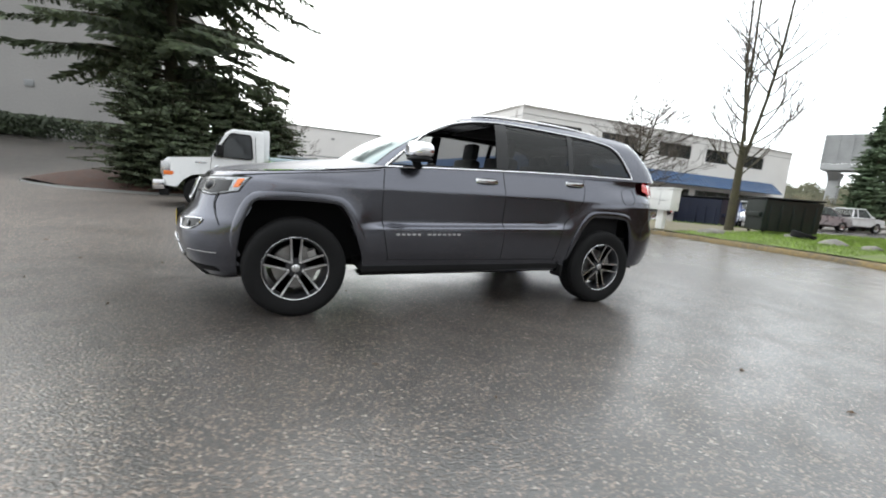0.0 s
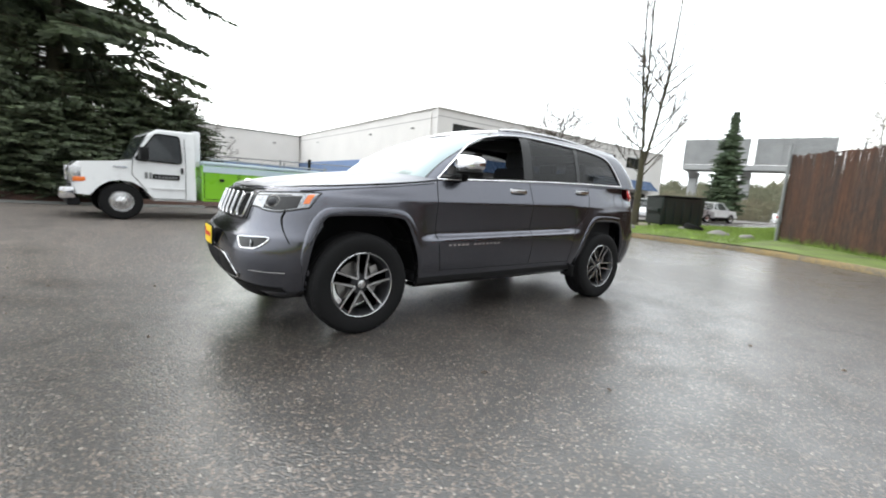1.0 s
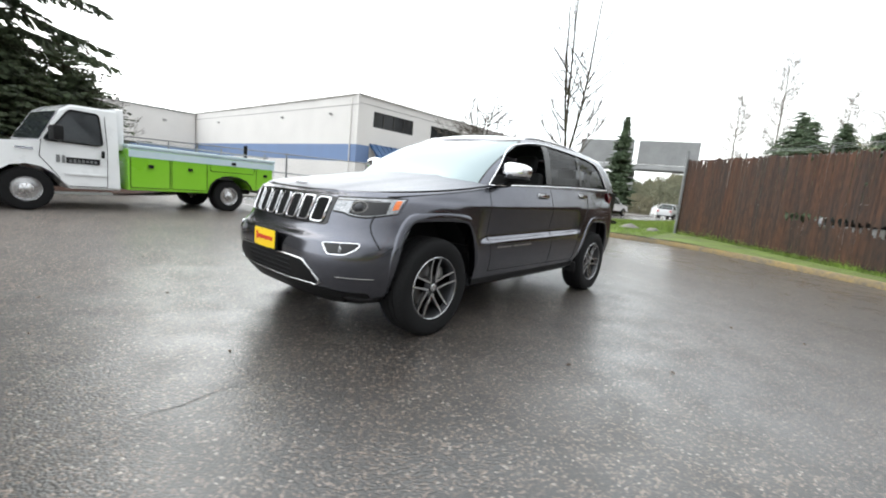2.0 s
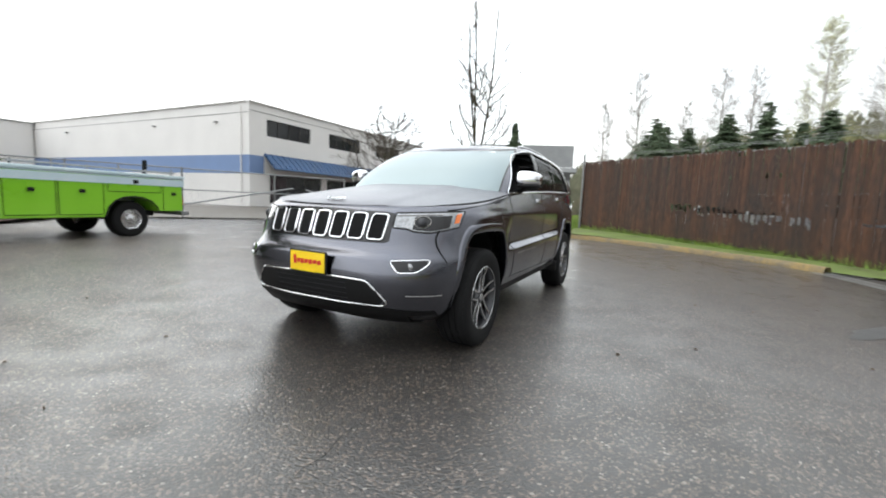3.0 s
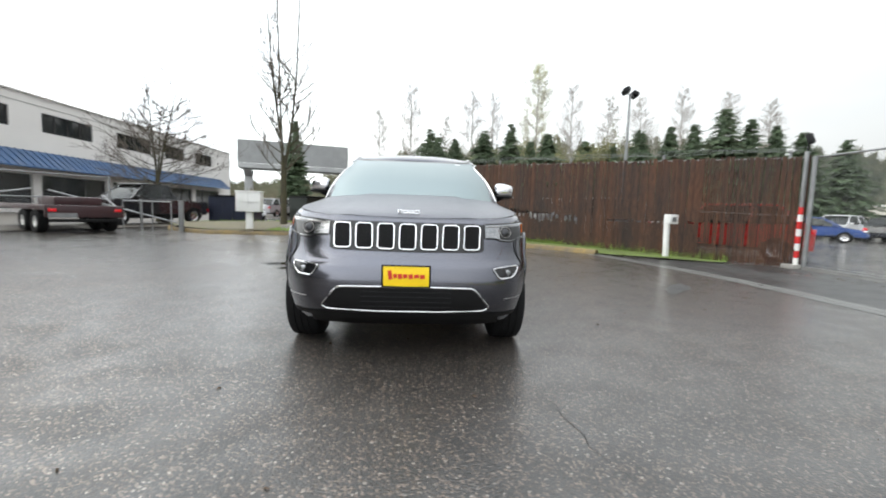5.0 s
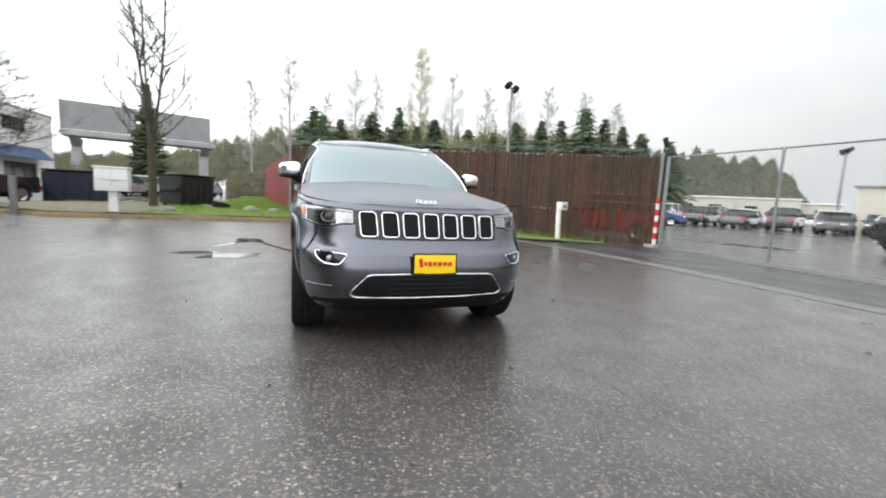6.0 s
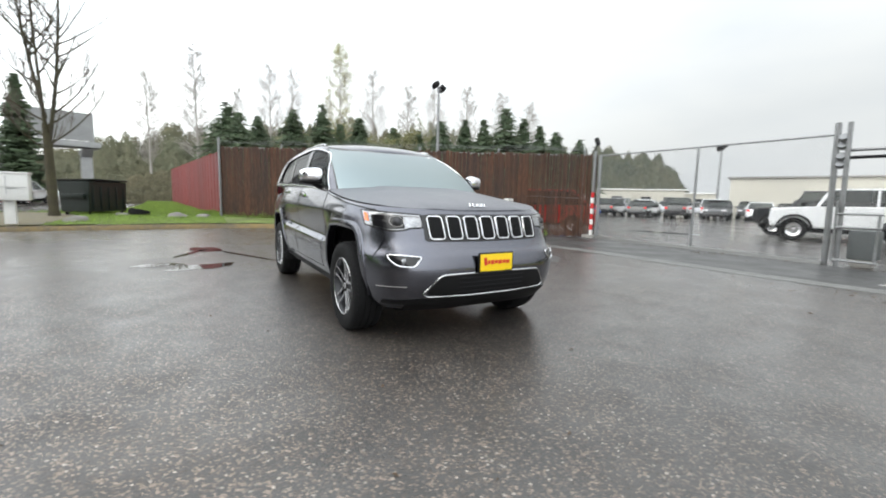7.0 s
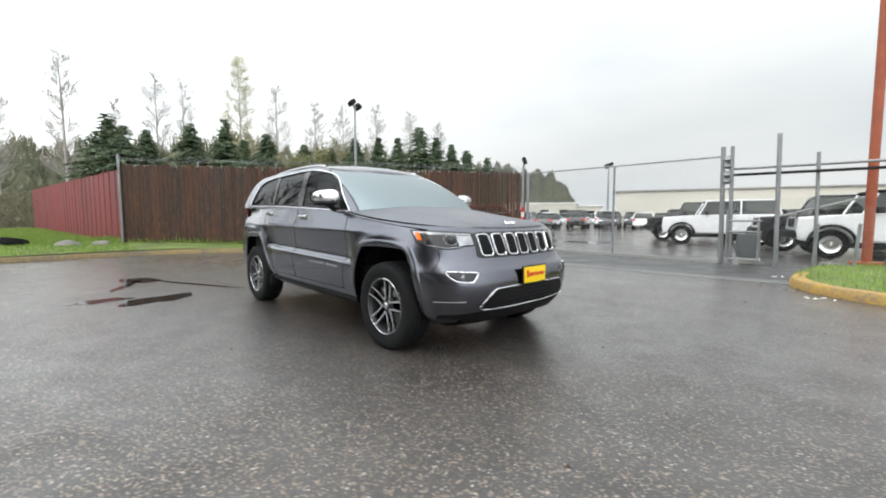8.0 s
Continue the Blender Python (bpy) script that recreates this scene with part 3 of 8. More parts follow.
for cx, cy, rx, ry, tn, sd in ((12, -13, 2.4, 0.6, 0.5, 17.0), (5, -14, 1.8, 0.4, 0.2, 18.0)):
    tagged(link_mesh("puddle", blot(cx, cy, rx, ry, tn, sd, 0.003), WATER, smooth=False), "shallow rain puddle on the asphalt", "puddle", kind="structure")


# ---- buildings ----
def wall_boxes(bm, length, height, thick, holes):
    """A wall along x from 0, its outer face on y = 0, with rectangular holes (x0, x1, z0, z1)."""
    xs = sorted({0.0, length, *[h[0] for h in holes], *[h[1] for h in holes]})
    zs = sorted({0.0, height, *[h[2] for h in holes], *[h[3] for h in holes]})
    for i in range(len(xs) - 1):
        for j in range(len(zs) - 1):
            cx, cz = (xs[i] + xs[i + 1]) / 2, (zs[j] + zs[j + 1]) / 2
            if any(h[0] < cx < h[1] and h[2] < cz < h[3] for h in holes):
                continue
            box(bm, (cx, thick / 2, cz), (xs[i + 1] - xs[i], thick, zs[j + 1] - zs[j]))
    bmesh.ops.remove_doubles(bm, verts=bm.verts, dist=0.001)
    return bm


def window_unit(parent, x0, x1, z0, z1, lights, y=0.12):
    w = part("window", box(bmesh.new(), ((x0 + x1) / 2, y + 0.03, (z0 + z1) / 2), (x1 - x0, 0.02, z1 - z0)), WINDOW_DARK, parent, "dark glazing, at ground level also standing in for awning shade")
    bm = bmesh.new()
    for xx in (x0 + 0.03, x1 - 0.03):
        box(bm, (xx, y, (z0 + z1) / 2), (0.06, 0.08, z1 - z0))
    for zz in (z0 + 0.03, z1 - 0.03):
        box(bm, ((x0 + x1) / 2, y, zz), (x1 - x0 - 0.12, 0.08, 0.06))
    for k in range(1, lights):
        box(bm, (x0 + (x1 - x0) * k / lights, y, (z0 + z1) / 2), (0.05, 0.07, z1 - z0 - 0.12))
    part("window_frame", bm, FRAME_DARK, w)
    return w


def white_building():
    L, H, D = 40.0, 8.35, 39.5
    b = thing("office_building", "two-storey off-white building with blue band and blue awning", "building", pose(19.0, 27.8, 0))
    wins = [(1.7, 6.65, 5.9, 7.27), (9.15, 14.0, 5.9, 7.3), (16.9, 21.8, 5.9, 7.3), (24.2, 28.0, 5.9, 7.3), (30.5, 34.6, 5.9, 7.3)]
    # wide door openings whose dark glazing also stands in for the awning's shade
    shade_doors = [(2.0, 8.2, 0.3, 2.75), (8.9, 15.4, 0.3, 2.75), (16.2, 22.6, 0.3, 2.75), (23.4, 29.6, 0.3, 2.75), (30.4, 36.4, 0.3, 2.75)]
    part("wall", wall_boxes(bmesh.new(), L, H, 0.3, wins + shade_doors), WHITE_WALL, b, smooth=False)
    for n, (x0, x1, z0, z1) in enumerate(wins):
        window_unit(b, x0, x1, z0, z1, 4)
    for n, (x0, x1, z0, z1) in enumerate(shade_doors):
        window_unit(b, x0, x1, z0, z1, 3, 0.2)
    for c, sz in (((0.15, D / 2 + 0.15, H / 2), (0.3, D - 0.3, H)), ((L - 0.15, D / 2 + 0.15, H / 2), (0.3, D - 0.3, H)), ((L / 2, D, H / 2), (L - 0.6, 0.3, H))):
        part("side_wall", box(bmesh.new(), c, sz), WHITE_WALL, b, smooth=False)
    part("roof", box(bmesh.new(), (L / 2, D / 2, H - 0.35), (L - 0.62, D - 0.3, 0.2)), CONCRETE, b, smooth=False)
    bm = bmesh.new()
    box(bm, (L / 2, 0.1, H + 0.06), (L + 0.1, 0.5, 0.12), bevel=0.02)
    box(bm, (0.1, D / 2 + 0.3, H + 0.06), (0.5, D - 0.2, 0.12), bevel=0.02)
    part("coping", bm, WHITE_WALL, b, "pale parapet coping")
    bm = bmesh.new()
    box(bm, (-0.006, D / 2, 3.43), (0.012, D - 0.02, 1.52))
    box(bm, (0.7, -0.006, 3.43), (1.4, 0.012, 1.52))
    part("blue_band", bm, BLUE_BAND, b, "faded blue painted band")
    bm = bmesh.new()
    box(bm, (-0.012, D / 2, 7.55), (0.02, D, 0.05))
    box(bm, (L / 2, -0.012, 7.72), (L, 0.02, 0.05))
    part("wall_joint", bm, GREY_WALL, b)
    aw = part("awning", prism(bmesh.new(), [(-0.02, 4.42), (-1.35, 3.2), (-1.35, 3.12), (-0.02, 4.3)], 1.4, 37.0, axis="x"), AWNING, b, "sloping blue standing-seam awning")
    for k in range(60):
        x = 1.5 + k * 0.6
        bm = bmesh.new()
        box(bm, (x, -0.69, 3.85), (0.05, 1.8, 0.05), Matrix.Rotation(math.atan2(1.22, 1.33), 4, "X"))
        part("seam", bm, AWNING, aw)
    for x in (4.0, 13.0, 30.0):
        bm = bmesh.new()
        box(bm, (-0.12, x, 6.9), (0.2, 0.35, 0.14), bevel=0.03)
        part("wall_lamp", bm, GREY_WALL, b)
    bm = bmesh.new()
    tube(bm, [(-0.08, 0.9, 8.1), (-0.08, 0.9, 0.3)], 0.05)
    part("downpipe", bm, WHITE_WALL, b)


white_building()


def far_building():
    b = thing("warehouse", "long pale warehouse wall beyond the white building", "building", pose(-6.0, 66.0, 0))
    part("wall", box(bmesh.new(), (12.4, 6, 4.1), (24.8, 12, 8.2)), WHITE_WALL, b, smooth=False)
    part("blue_band", box(bmesh.new(), (12.4, -0.01, 2.6), (24.8, 0.02, 1.5)), BLUE_BAND, b, smooth=False)
    part("coping", box(bmesh.new(), (12.4, 6, 8.28), (25.0, 12.3, 0.16)), GREY_WALL, b, smooth=False)
    for k in range(4):
        bm = bmesh.new()
        box(bm, (3 + 6 * k, -0.05, 6.8), (0.5, 0.1, 0.25), bevel=0.02)
        part("wall_lamp", bm, GREY_WALL, b)


far_building()


def grey_building():
    b = thing("stucco_building", "tall plain grey stucco building on the rise", "building", pose(-43.0, 34.0, 0.0, 0, 0, -4))
    part("wall", box(bmesh.new(), (17.5, 8, 6.5), (35.0, 16, 17.0)), GREY_WALL, b, smooth=False)
    part("coping", box(bmesh.new(), (17.5, 8, 15.1), (35.3, 16.3, 0.25)), CONCRETE, b, smooth=False)
    part("vent", box(bmesh.new(), (28.0, -0.03, 5.3), (0.5, 0.06, 0.4), bevel=0.02), GALV, b)


grey_building()


def cream_warehouse():
    b = thing("warehouse", "long low cream metal warehouse behind the parked cars", "building", pose(22.3, -57.65, 0.0, 0, 0, 202))
    L, H = 69.0, 3.8
    part("wall", box(bmesh.new(), (L / 2, -8, H / 2), (L, 16, H)), CREAM_WALL, b, smooth=False)
    part("roof_edge", box(bmesh.new(), (L / 2, -8, H + 0.06), (L + 0.5, 16.5, 0.12)), GREY_WALL, b, smooth=False)
    for k in range(55):
        bm = bmesh.new()
        box(bm, (0.6 + k * 1.25, 0.02, H / 2), (0.06, 0.04, H))
        part("rib", bm, CREAM_WALL, b, smooth=False)
    for k in range(8):
        bm = bmesh.new()
        x = 4 + k * 9.0
        box(bm, (x, 0.05, 2.55), (1.0, 0.1, 1.5) if k % 3 == 0 else (1.1, 0.1, 0.9))
        part("window", bm, WINDOW_DARK, b, "small dark window", smooth=False)


cream_warehouse()


def far_shed(az, d, w, h, label):
    """A low flat-roofed shed beyond the yard, front towards the lot."""
    a = radians(az)
    b = thing("far_shed", label, "building", pose(-4.8 + d * math.cos(a), 1.6 + d * math.sin(a), 0.0, 0, 0, az + 90))
    part("wall", box(bmesh.new(), (0, -4, h / 2), (w, 8, h)), CREAM_WALL, b, smooth=False)
    part("roof", box(bmesh.new(), (0, -4, h + 0.1), (w + 0.6, 8.6, 0.22), bevel=0.03), WHITE_PAINT, b, smooth=False)
    for k in range(int(w // 4)):
        bm = box(bmesh.new(), ((k + 0.5) * 4 - w / 2 + 0.6, 0.03, 0.36 * h + 0.6), (1.8, 0.10, 1.2))
        part("window", bm, WINDOW_DARK, b, "small dark window", smooth=False)


for az, d, w, h in ((-50.2, 84, 13, 3.7), (-55.0, 92, 17, 3.9), (-59.4, 98, 14, 3.4)):
    far_shed(az, d, w, h, "low pale flat-roofed shed beyond the car yard")



# ---- fences ----
def slat_fence():
    f = thing("slat_fence", "tall chain-link fence filled with weathered brown plastic slats", "fence")
    def base(s):
        return 0.28 - 0.24 * smooth01(4.0, 13.0, s)
    def top(s):
        return 3.02 - 0.38 * (s / FENCE_LEN)
    def at(s, z, off=0.0):
        p = FENCE_C + FENCE_D * s
        return (p.x - FENCE_D.y * off, p.y + FENCE_D.x * off, z)
    for s in np.linspace(0.0, FENCE_LEN - 0.4, 6):
        bm = tube(bmesh.new(), [at(s, base(s) - 0.2, 0.05 if s else -0.06), at(s, top(s) + (0.32 if s == 0 else 0.12), 0.05 if s else -0.06)], 0.045 if s == 0 else 0.032, 10)
        part("post", bm, GALV, f)
    for zz in (0.0, -1.35):
        bm = tube(bmesh.new(), [at(s, top(s) + zz - 0.06, 0.045) for s in np.linspace(0, FENCE_LEN, 8)], 0.02, 8)
        part("rail", bm, GALV, f)
    bm = bmesh.new()
    for k in range(3):
        tube(bm, [at(s, top(s) + 0.09 + 0.05 * k + 0.02 * math.sin(s * 2.1 + k), -0.03 + 0.03 * k) for s in np.linspace(0, FENCE_LEN, 40)], 0.004, 4)
    part("top_wire", bm, GALV, f)
    rng = random.Random(5)
    me = raw_mesh("slat", [(x, y, z) for z in (0, 1) for x, y in ((-0.5, 0), (-0.42, -0.5), (0.42, -0.5), (0.5, 0), (0.42, 0.5), (-0.42, 0.5))],
                  [(0, 1, 7, 6), (1, 2, 8, 7), (2, 3, 9, 8), (3, 4, 10, 9), (4, 5, 11, 10), (5, 0, 6, 11), (6, 7, 8, 9, 10, 11), (5, 4, 3, 2, 1, 0)], SLAT)
    turn = math.atan2(FENCE_D.y, FENCE_D.x)
    n = 262
    for k in range(n):
        s = FENCE_LEN * (k + 0.5) / n
        thin = 0.80 if s > 12.0 else 1.0
        wid = 0.0575 * thin * rng.uniform(0.95, 1.03)
        lo, hi = base(s) - 0.05 + rng.uniform(0, 0.06), top(s) + rng.uniform(-0.07, 0.02) - (0.12 if rng.random() < 0.06 else 0)
        spans = [(lo, hi)]
        if 4.6 < s < 8.6 and k % 3 and rng.random() < 0.85:
            g = 1.36 - 0.075 * (s - 4.6) + rng.uniform(-0.05, 0.05)
            spans = [(lo, g - rng.uniform(0.10, 0.30)), (g, hi)]
        elif 6.4 < s < 7.9 and rng.random() < 0.5:
            spans = [(lo, 2.02 + rng.uniform(-0.03, 0.03)), (2.14 + rng.uniform(-0.02, 0.04), hi)]
        elif 9.6 < s < 12.0 and rng.random() < 0.5:
            g = 1.0 + rng.uniform(-0.02, 0.02)
            spans = [(lo, g - 0.05), (g, hi)]
        elif s > 12.0 and rng.random() < 0.10:
            g = rng.uniform(0.95, 1.15)
            spans = [(lo, rng.uniform(0.35, 0.6)), (g, hi)]
        for a, b in spans:
            x, y, z = at(s, a)
            piece("slat", me, f, Matrix.Translation((x, y, z)) @ Matrix.Rotation(turn + rng.uniform(-0.12, 0.12), 4, "Z") @ Matrix.Rotation(rng.uniform(-0.006, 0.006), 4, "Y") @ Matrix.Diagonal((wid, 0.010, b - a, 1)))


slat_fence()


def red_fence():
    f = thing("panel_fence", "faded red painted board fence along the lawn", "fence")
    me = raw_mesh("panel", [(x, y, z) for z in (0, 1) for x, y in ((0, -0.5), (0.46, -0.5), (0.5, 0.7), (0.96, 0.7), (1, -0.5), (1, 0.5), (0, 0.5))],
                  [(0, 1, 8, 7), (1, 2, 9, 8), (2, 3, 10, 9), (3, 4, 11, 10), (4, 5, 12, 11), (5, 6, 13, 12), (6, 0, 7, 13), (7, 8, 9, 10, 11, 12, 13), (6, 5, 4, 3, 2, 1, 0)], SLAT_RED)
    start = FENCE_C + Vector((0.25, 0.03))
    for k in range(31):
        s = k * 0.98
        z0 = 0.16 + 0.005 * s
        p = start + RED_D * s
        piece("panel", me, f, Matrix.Translation((p.x, p.y, z0)) @ Matrix.Rotation(radians(185), 4, "Z") @ Matrix.Translation((-1, 0, 0)) @ Matrix.Diagonal((0.985, 0.03, 2.68 + 0.016 * s, 1)))
    for k in range(11):
        p = start + RED_D * (k * 2.94) + Vector((0, -0.08))
        part("post", tube(bmesh.new(), [(p.x, p.y, 0), (p.x, p.y, 2.9 + 0.06 * k)], 0.04, 8), RUST, f)


red_fence()


def link_mesh_wires(p0, p1, z0, z1, step=0.075, r=0.0016):
    """Diagonal wires of chain-link between two plan points."""
    d = Vector((p1[0] - p0[0], p1[1] - p0[1]))
    L, d = d.length, d.normalized()
    H = z1 - z0
    verts, faces = [], []
    for sgn in (1, -1):
        c = -H
        while c < L:
            a0, a1 = max(0.0, c), min(L, c + H)
            if a1 - a0 > 0.02:
                za, zb = (a0 - c), (a1 - c)
                if sgn < 0:
                    za, zb = H - za, H - zb
                A = Vector((p0[0] + d.x * a0, p0[1] + d.y * a0, z0 + za))
                B = Vector((p0[0] + d.x * a1, p0[1] + d.y * a1, z0 + zb))
                o = len(verts)
                u = (B - A).normalized()
                s1 = Vector((-d.y, d.x, 0))
                s2 = u.cross(s1)
                for P in (A, B):
                    for k in range(3):
                        t = 2 * math.pi * k / 3
                        verts.append(P + r * (math.cos(t) * s1 + math.sin(t) * s2) + s1 * (0.003 * sgn))
                for k in range(3):
                    faces.append((o + k, o + (k + 1) % 3, o + 3 + (k + 1) % 3, o + 3 + k))
            c += step
    return verts, faces


def wire_part(name, parent, p0, p1, z0, z1, step=0.075, r=0.0016):
    ob = new(name, raw_mesh(name, *link_mesh_wires(p0, p1, z0, z1, step, r), GALV))
    ob.parent = parent
    return tagged(ob, "woven galvanised chain-link wire", kind="stuff")


CL_A, CL_B, CL_C = (4.25, -9.12), (1.1, -8.88), (-1.62, -8.69)


def chain_fence():
    f = thing("chain_link_fence", "galvanised chain-link fence with top rail beside the car yard", "fence")
    part("post", tube(bmesh.new(), [(*CL_B, -0.1), (*CL_B, 2.5)], 0.03, 10), GALV, f)
    bm = tube(bmesh.new(), [(*CL_B, 2.48), (*CL_B, 2.56)], [0.05, 0.02], 8)
    part("post_cap", bm, GALV, f)
    part("top_rail", tube(bmesh.new(), [(*CL_A, 2.58), (*CL_B, 2.53), (*CL_C, 2.5)], 0.022, 8), GALV, f)
    part("bottom_wire", tube(bmesh.new(), [(*CL_A, 0.12), (*CL_B, 0.1), (*CL_C, 0.1)], 0.004, 4), GALV, f)
    wire_part("wire_mesh", f, CL_A, CL_B, 0.06, 2.55)
    wire_part("wire_mesh", f, CL_B, CL_C, 0.05, 2.5)
    bm = strip(bmesh.new(), through_points([CL_A, CL_B, CL_C]), [(0.16, 0.0), (0.12, 0.06), (-0.1, 0.07), (-0.16, 0.0)])
    tagged(link_mesh("fence_footing", bm, GUTTER), "low muddy concrete footing under the chain-link fence", "footing", kind="structure")


chain_fence()


def striped_post():
    p = thing("gate_end_post", "fence end post banded in red and white with a camera", "post", pose(4.32, -8.98, 0))
    part("pole", tube(bmesh.new(), [(0, 0, -0.1), (0, 0, 2.72)], 0.045, 12), GALV, p)
    part("second_pole", tube(bmesh.new(), [(-0.16, -0.06, -0.1), (-0.16, -0.06, 2.6)], 0.05, 12), GALV, p)
    for k in range(8):
        z = 0.08 + k * 0.17
        part("tape_band", tube(bmesh.new(), [(0.0, 0, z), (0, 0, z + 0.165)], 0.052, 12), SIGN_RED if k % 2 else WHITE_PAINT, p, "red tape band" if k % 2 else "white tape band")
    bm = bmesh.new()
    box(bm, (-0.07, 0.02, 3.0), (0.11, 0.11, 0.24), Matrix.Rotation(0.4, 4, "Y"), 0.02)
    tube(bm, [(0, 0, 2.7), (-0.04, 0, 2.94)], 0.02)
    part("camera", bm, BLACK_PLASTIC, p, "small black camera")
    part("base_block", box(bmesh.new(), (0.02, 0.05, 0.04), (0.34, 0.3, 0.1), bevel=0.02), CONCRETE, p)


striped_post()


def slide_gate():
    g = thing("sliding_gate", "galvanised sliding gate frame with rails and mesh by the island", "gate")
    for x, y, h, r in ((-1.62, -8.69, 2.72, 0.05), (-1.82, -8.60, 2.7, 0.04), (-2.68, -8.52, 2.86, 0.045), (-3.3, -8.75, 2.42, 0.035)):
        part("post", tube(bmesh.new(), [(x, y, -0.1), (x + 0.04, y, h)], r, 10), GALV, g)
    for z, yy in ((2.05, -8.62), (2.2, -8.75)):
        part("rail", tube(bmesh.new(), [(-1.7, yy, z), (-4.0, yy - 0.05, z - 0.03), (-9.5, yy - 0.6, z - 0.05)], 0.03, 8), GALV if z > 2.1 else BLACK_PLASTIC, g)
    bm = bmesh.new()
    for a, b in (((-1.75, 0.12), (-1.75, 1.25)), ((-2.35, 0.12), (-2.35, 1.0)), ((-1.75, 0.12), (-2.4, 0.12)), ((-1.75, 0.75), (-2.4, 0.75)), ((-1.75, 1.0), (-2.4, 1.0))):
        tube(bm, [(a[0], -8.55, a[1]), (b[0], -8.55, b[1])], 0.022, 8)
    part("gate_frame", bm, GALV, g)
    wire_part("wire_mesh", g, (-1.8, -8.56), (-3.3, -8.75), 0.1, 1.5, 0.07)
    wire_part("wire_mesh", g, (-3.3, -8.75), (-9.0, -9.6), 0.1, 1.3, 0.08)
    for x, y in ((-3.3, -8.3), (-3.9, -8.25)):
        part("low_post", tube(bmesh.new(), [(x, y, 0.0), (x - 0.06, y, 0.95)], 0.028, 8), GALV, g)
    part("low_rail", tube(bmesh.new(), [(-2.7, -8.5, 1.1), (-4.0, -9.3, 1.5)], 0.02, 8), GALV, g)
    bm = bmesh.new()
    for z in (1.9, 2.05, 2.25, 2.4):
        tube(bm, [(-1.7, -8.66, z), (-1.7, -8.60, z + 0.05)], 0.075, 10)
    part("hinge_collar", bm, GALV, g)
    g2 = thing("sign_pole", "tall rust-red steel pole on the grass island", "pole", pose(-4.05, -9.3, 0.1))
    part("shaft", tube(bmesh.new(), [(0, 0, 0), (-0.02, 0, 9.5)], 0.085, 14), RUST, g2)
    part("base_plate", box(bmesh.new(), (0, 0, 0.03), (0.5, 0.4, 0.06), bevel=0.01), RUST, g2)
    g3 = thing("gate_motor", "grey gate motor box inside the wire gate", "gate motor", pose(-2.1, -8.95, 0.0))
    part("housing", box(bmesh.new(), (0, 0, 0.42), (0.42, 0.3, 0.55), bevel=0.03), mat("motor_grey", (0.10, 0.11, 0.11), 0.5), g3)
    part("stand", box(bmesh.new(), (0, 0, 0.08), (0.3, 0.25, 0.16), bevel=0.01), CONCRETE, g3)


slide_gate()


def back_fence():
    """Pipe and chain-link fence behind the trailer, with its swing arm."""
    f = thing("yard_fence", "chain-link fence with pipe rails before the white building", "fence")
    line = [(-0.5, 17.0), (2.4, 15.6), (5.4, 14.2), (8.6, 12.9), (11.6, 11.6)]
    for p in line:
        part("post", tube(bmesh.new(), [(*p, -0.05), (*p, 1.95)], 0.035, 8), GALV, f)
    for z in (1.9, 1.1):
        part("rail", tube(bmesh.new(), [(*p, z) for p in line], 0.022, 8), GALV, f)
    for a, b in zip(line[:-1], line[1:]):
        wire_part("wire_mesh", f, a, b, 0.08, 1.9, 0.11, 0.002)
    g = thing("swing_arm_gate", "grey pipe barrier arm with posts beside the trailer", "gate")
    part("arm", tube(bmesh.new(), [(3.6, 13.9, 0.28), (8.6, 11.8, 1.35)], 0.03, 8), GALV, g)
    part("arm", tube(bmesh.new(), [(11.2, 8.9, 0.3), (9.9, 12.4, 1.35)], 0.03, 8), GALV, g)
    for p in ((10.7, 9.9), (11.05, 8.7)):
        part("post", tube(bmesh.new(), [(*p, 0), (*p, 1.15)], 0.09 if p[1] < 9 else 0.04, 10), GALV, g)
    h = thing("low_pipe_rail", "low galvanised pipe railing beside the kerb", "railing")
    for p in ((11.4, 11.0), (11.5, 10.0), (11.3, 9.2)):
        part("post", tube(bmesh.new(), [(*p, 0), (*p, 1.1)], 0.025, 8), GALV, h)
    part("rail", tube(bmesh.new(), [(11.4, 11.0, 1.08), (11.5, 10.0, 1.08), (11.3, 9.2, 1.08)], 0.025, 8), GALV, h)


back_fence()


# ---- the suv ----
# nose towards -x, wheel centres at x = -1.4575 and 1.4575, ground at z = 0
AXLES = (-1.4575, 1.4575)
HUB_Z = 0.365
NOSE_X = curve([(0.22, -2.05), (0.30, -2.165), (0.38, -2.235), (0.48, -2.275), (0.58, -2.288), (0.68, -2.27), (0.735, -2.228), (0.78, -2.205), (0.88, -2.175), (0.98, -2.125), (1.03, -2.06), (1.08, -1.93)])
TAIL_X = curve([(0.22, 2.28), (0.32, 2.38), (0.45, 2.43), (0.72, 2.445), (0.80, 2.41), (1.0, 2.38), (1.2, 2.33), (1.35, 2.27)])
PLAN_W = curve([(-2.4, 0.895), (-2.05, 0.905), (-1.85, 0.922), (-1.45, 0.925), (-0.85, 0.920), (0.0, 0.928), (0.9, 0.928), (1.5, 0.915), (2.05, 0.90), (2.5, 0.88)])
SHOULDER = curve([(-2.2, 0.985), (-2.1, 1.005), (-1.95, 1.022), (-1.6, 1.055), (-1.2, 1.095), (-0.85, 1.14), (-0.7, 1.165), (0.0, 1.195), (0.9, 1.228), (1.6, 1.25), (2.3, 1.27)])
SILL = curve([(-2.4, 0.30), (-1.9, 0.28), (-0.9, 0.30), (0.7, 0.33), (1.0, 0.32), (1.9, 0.36), (2.4, 0.40)])
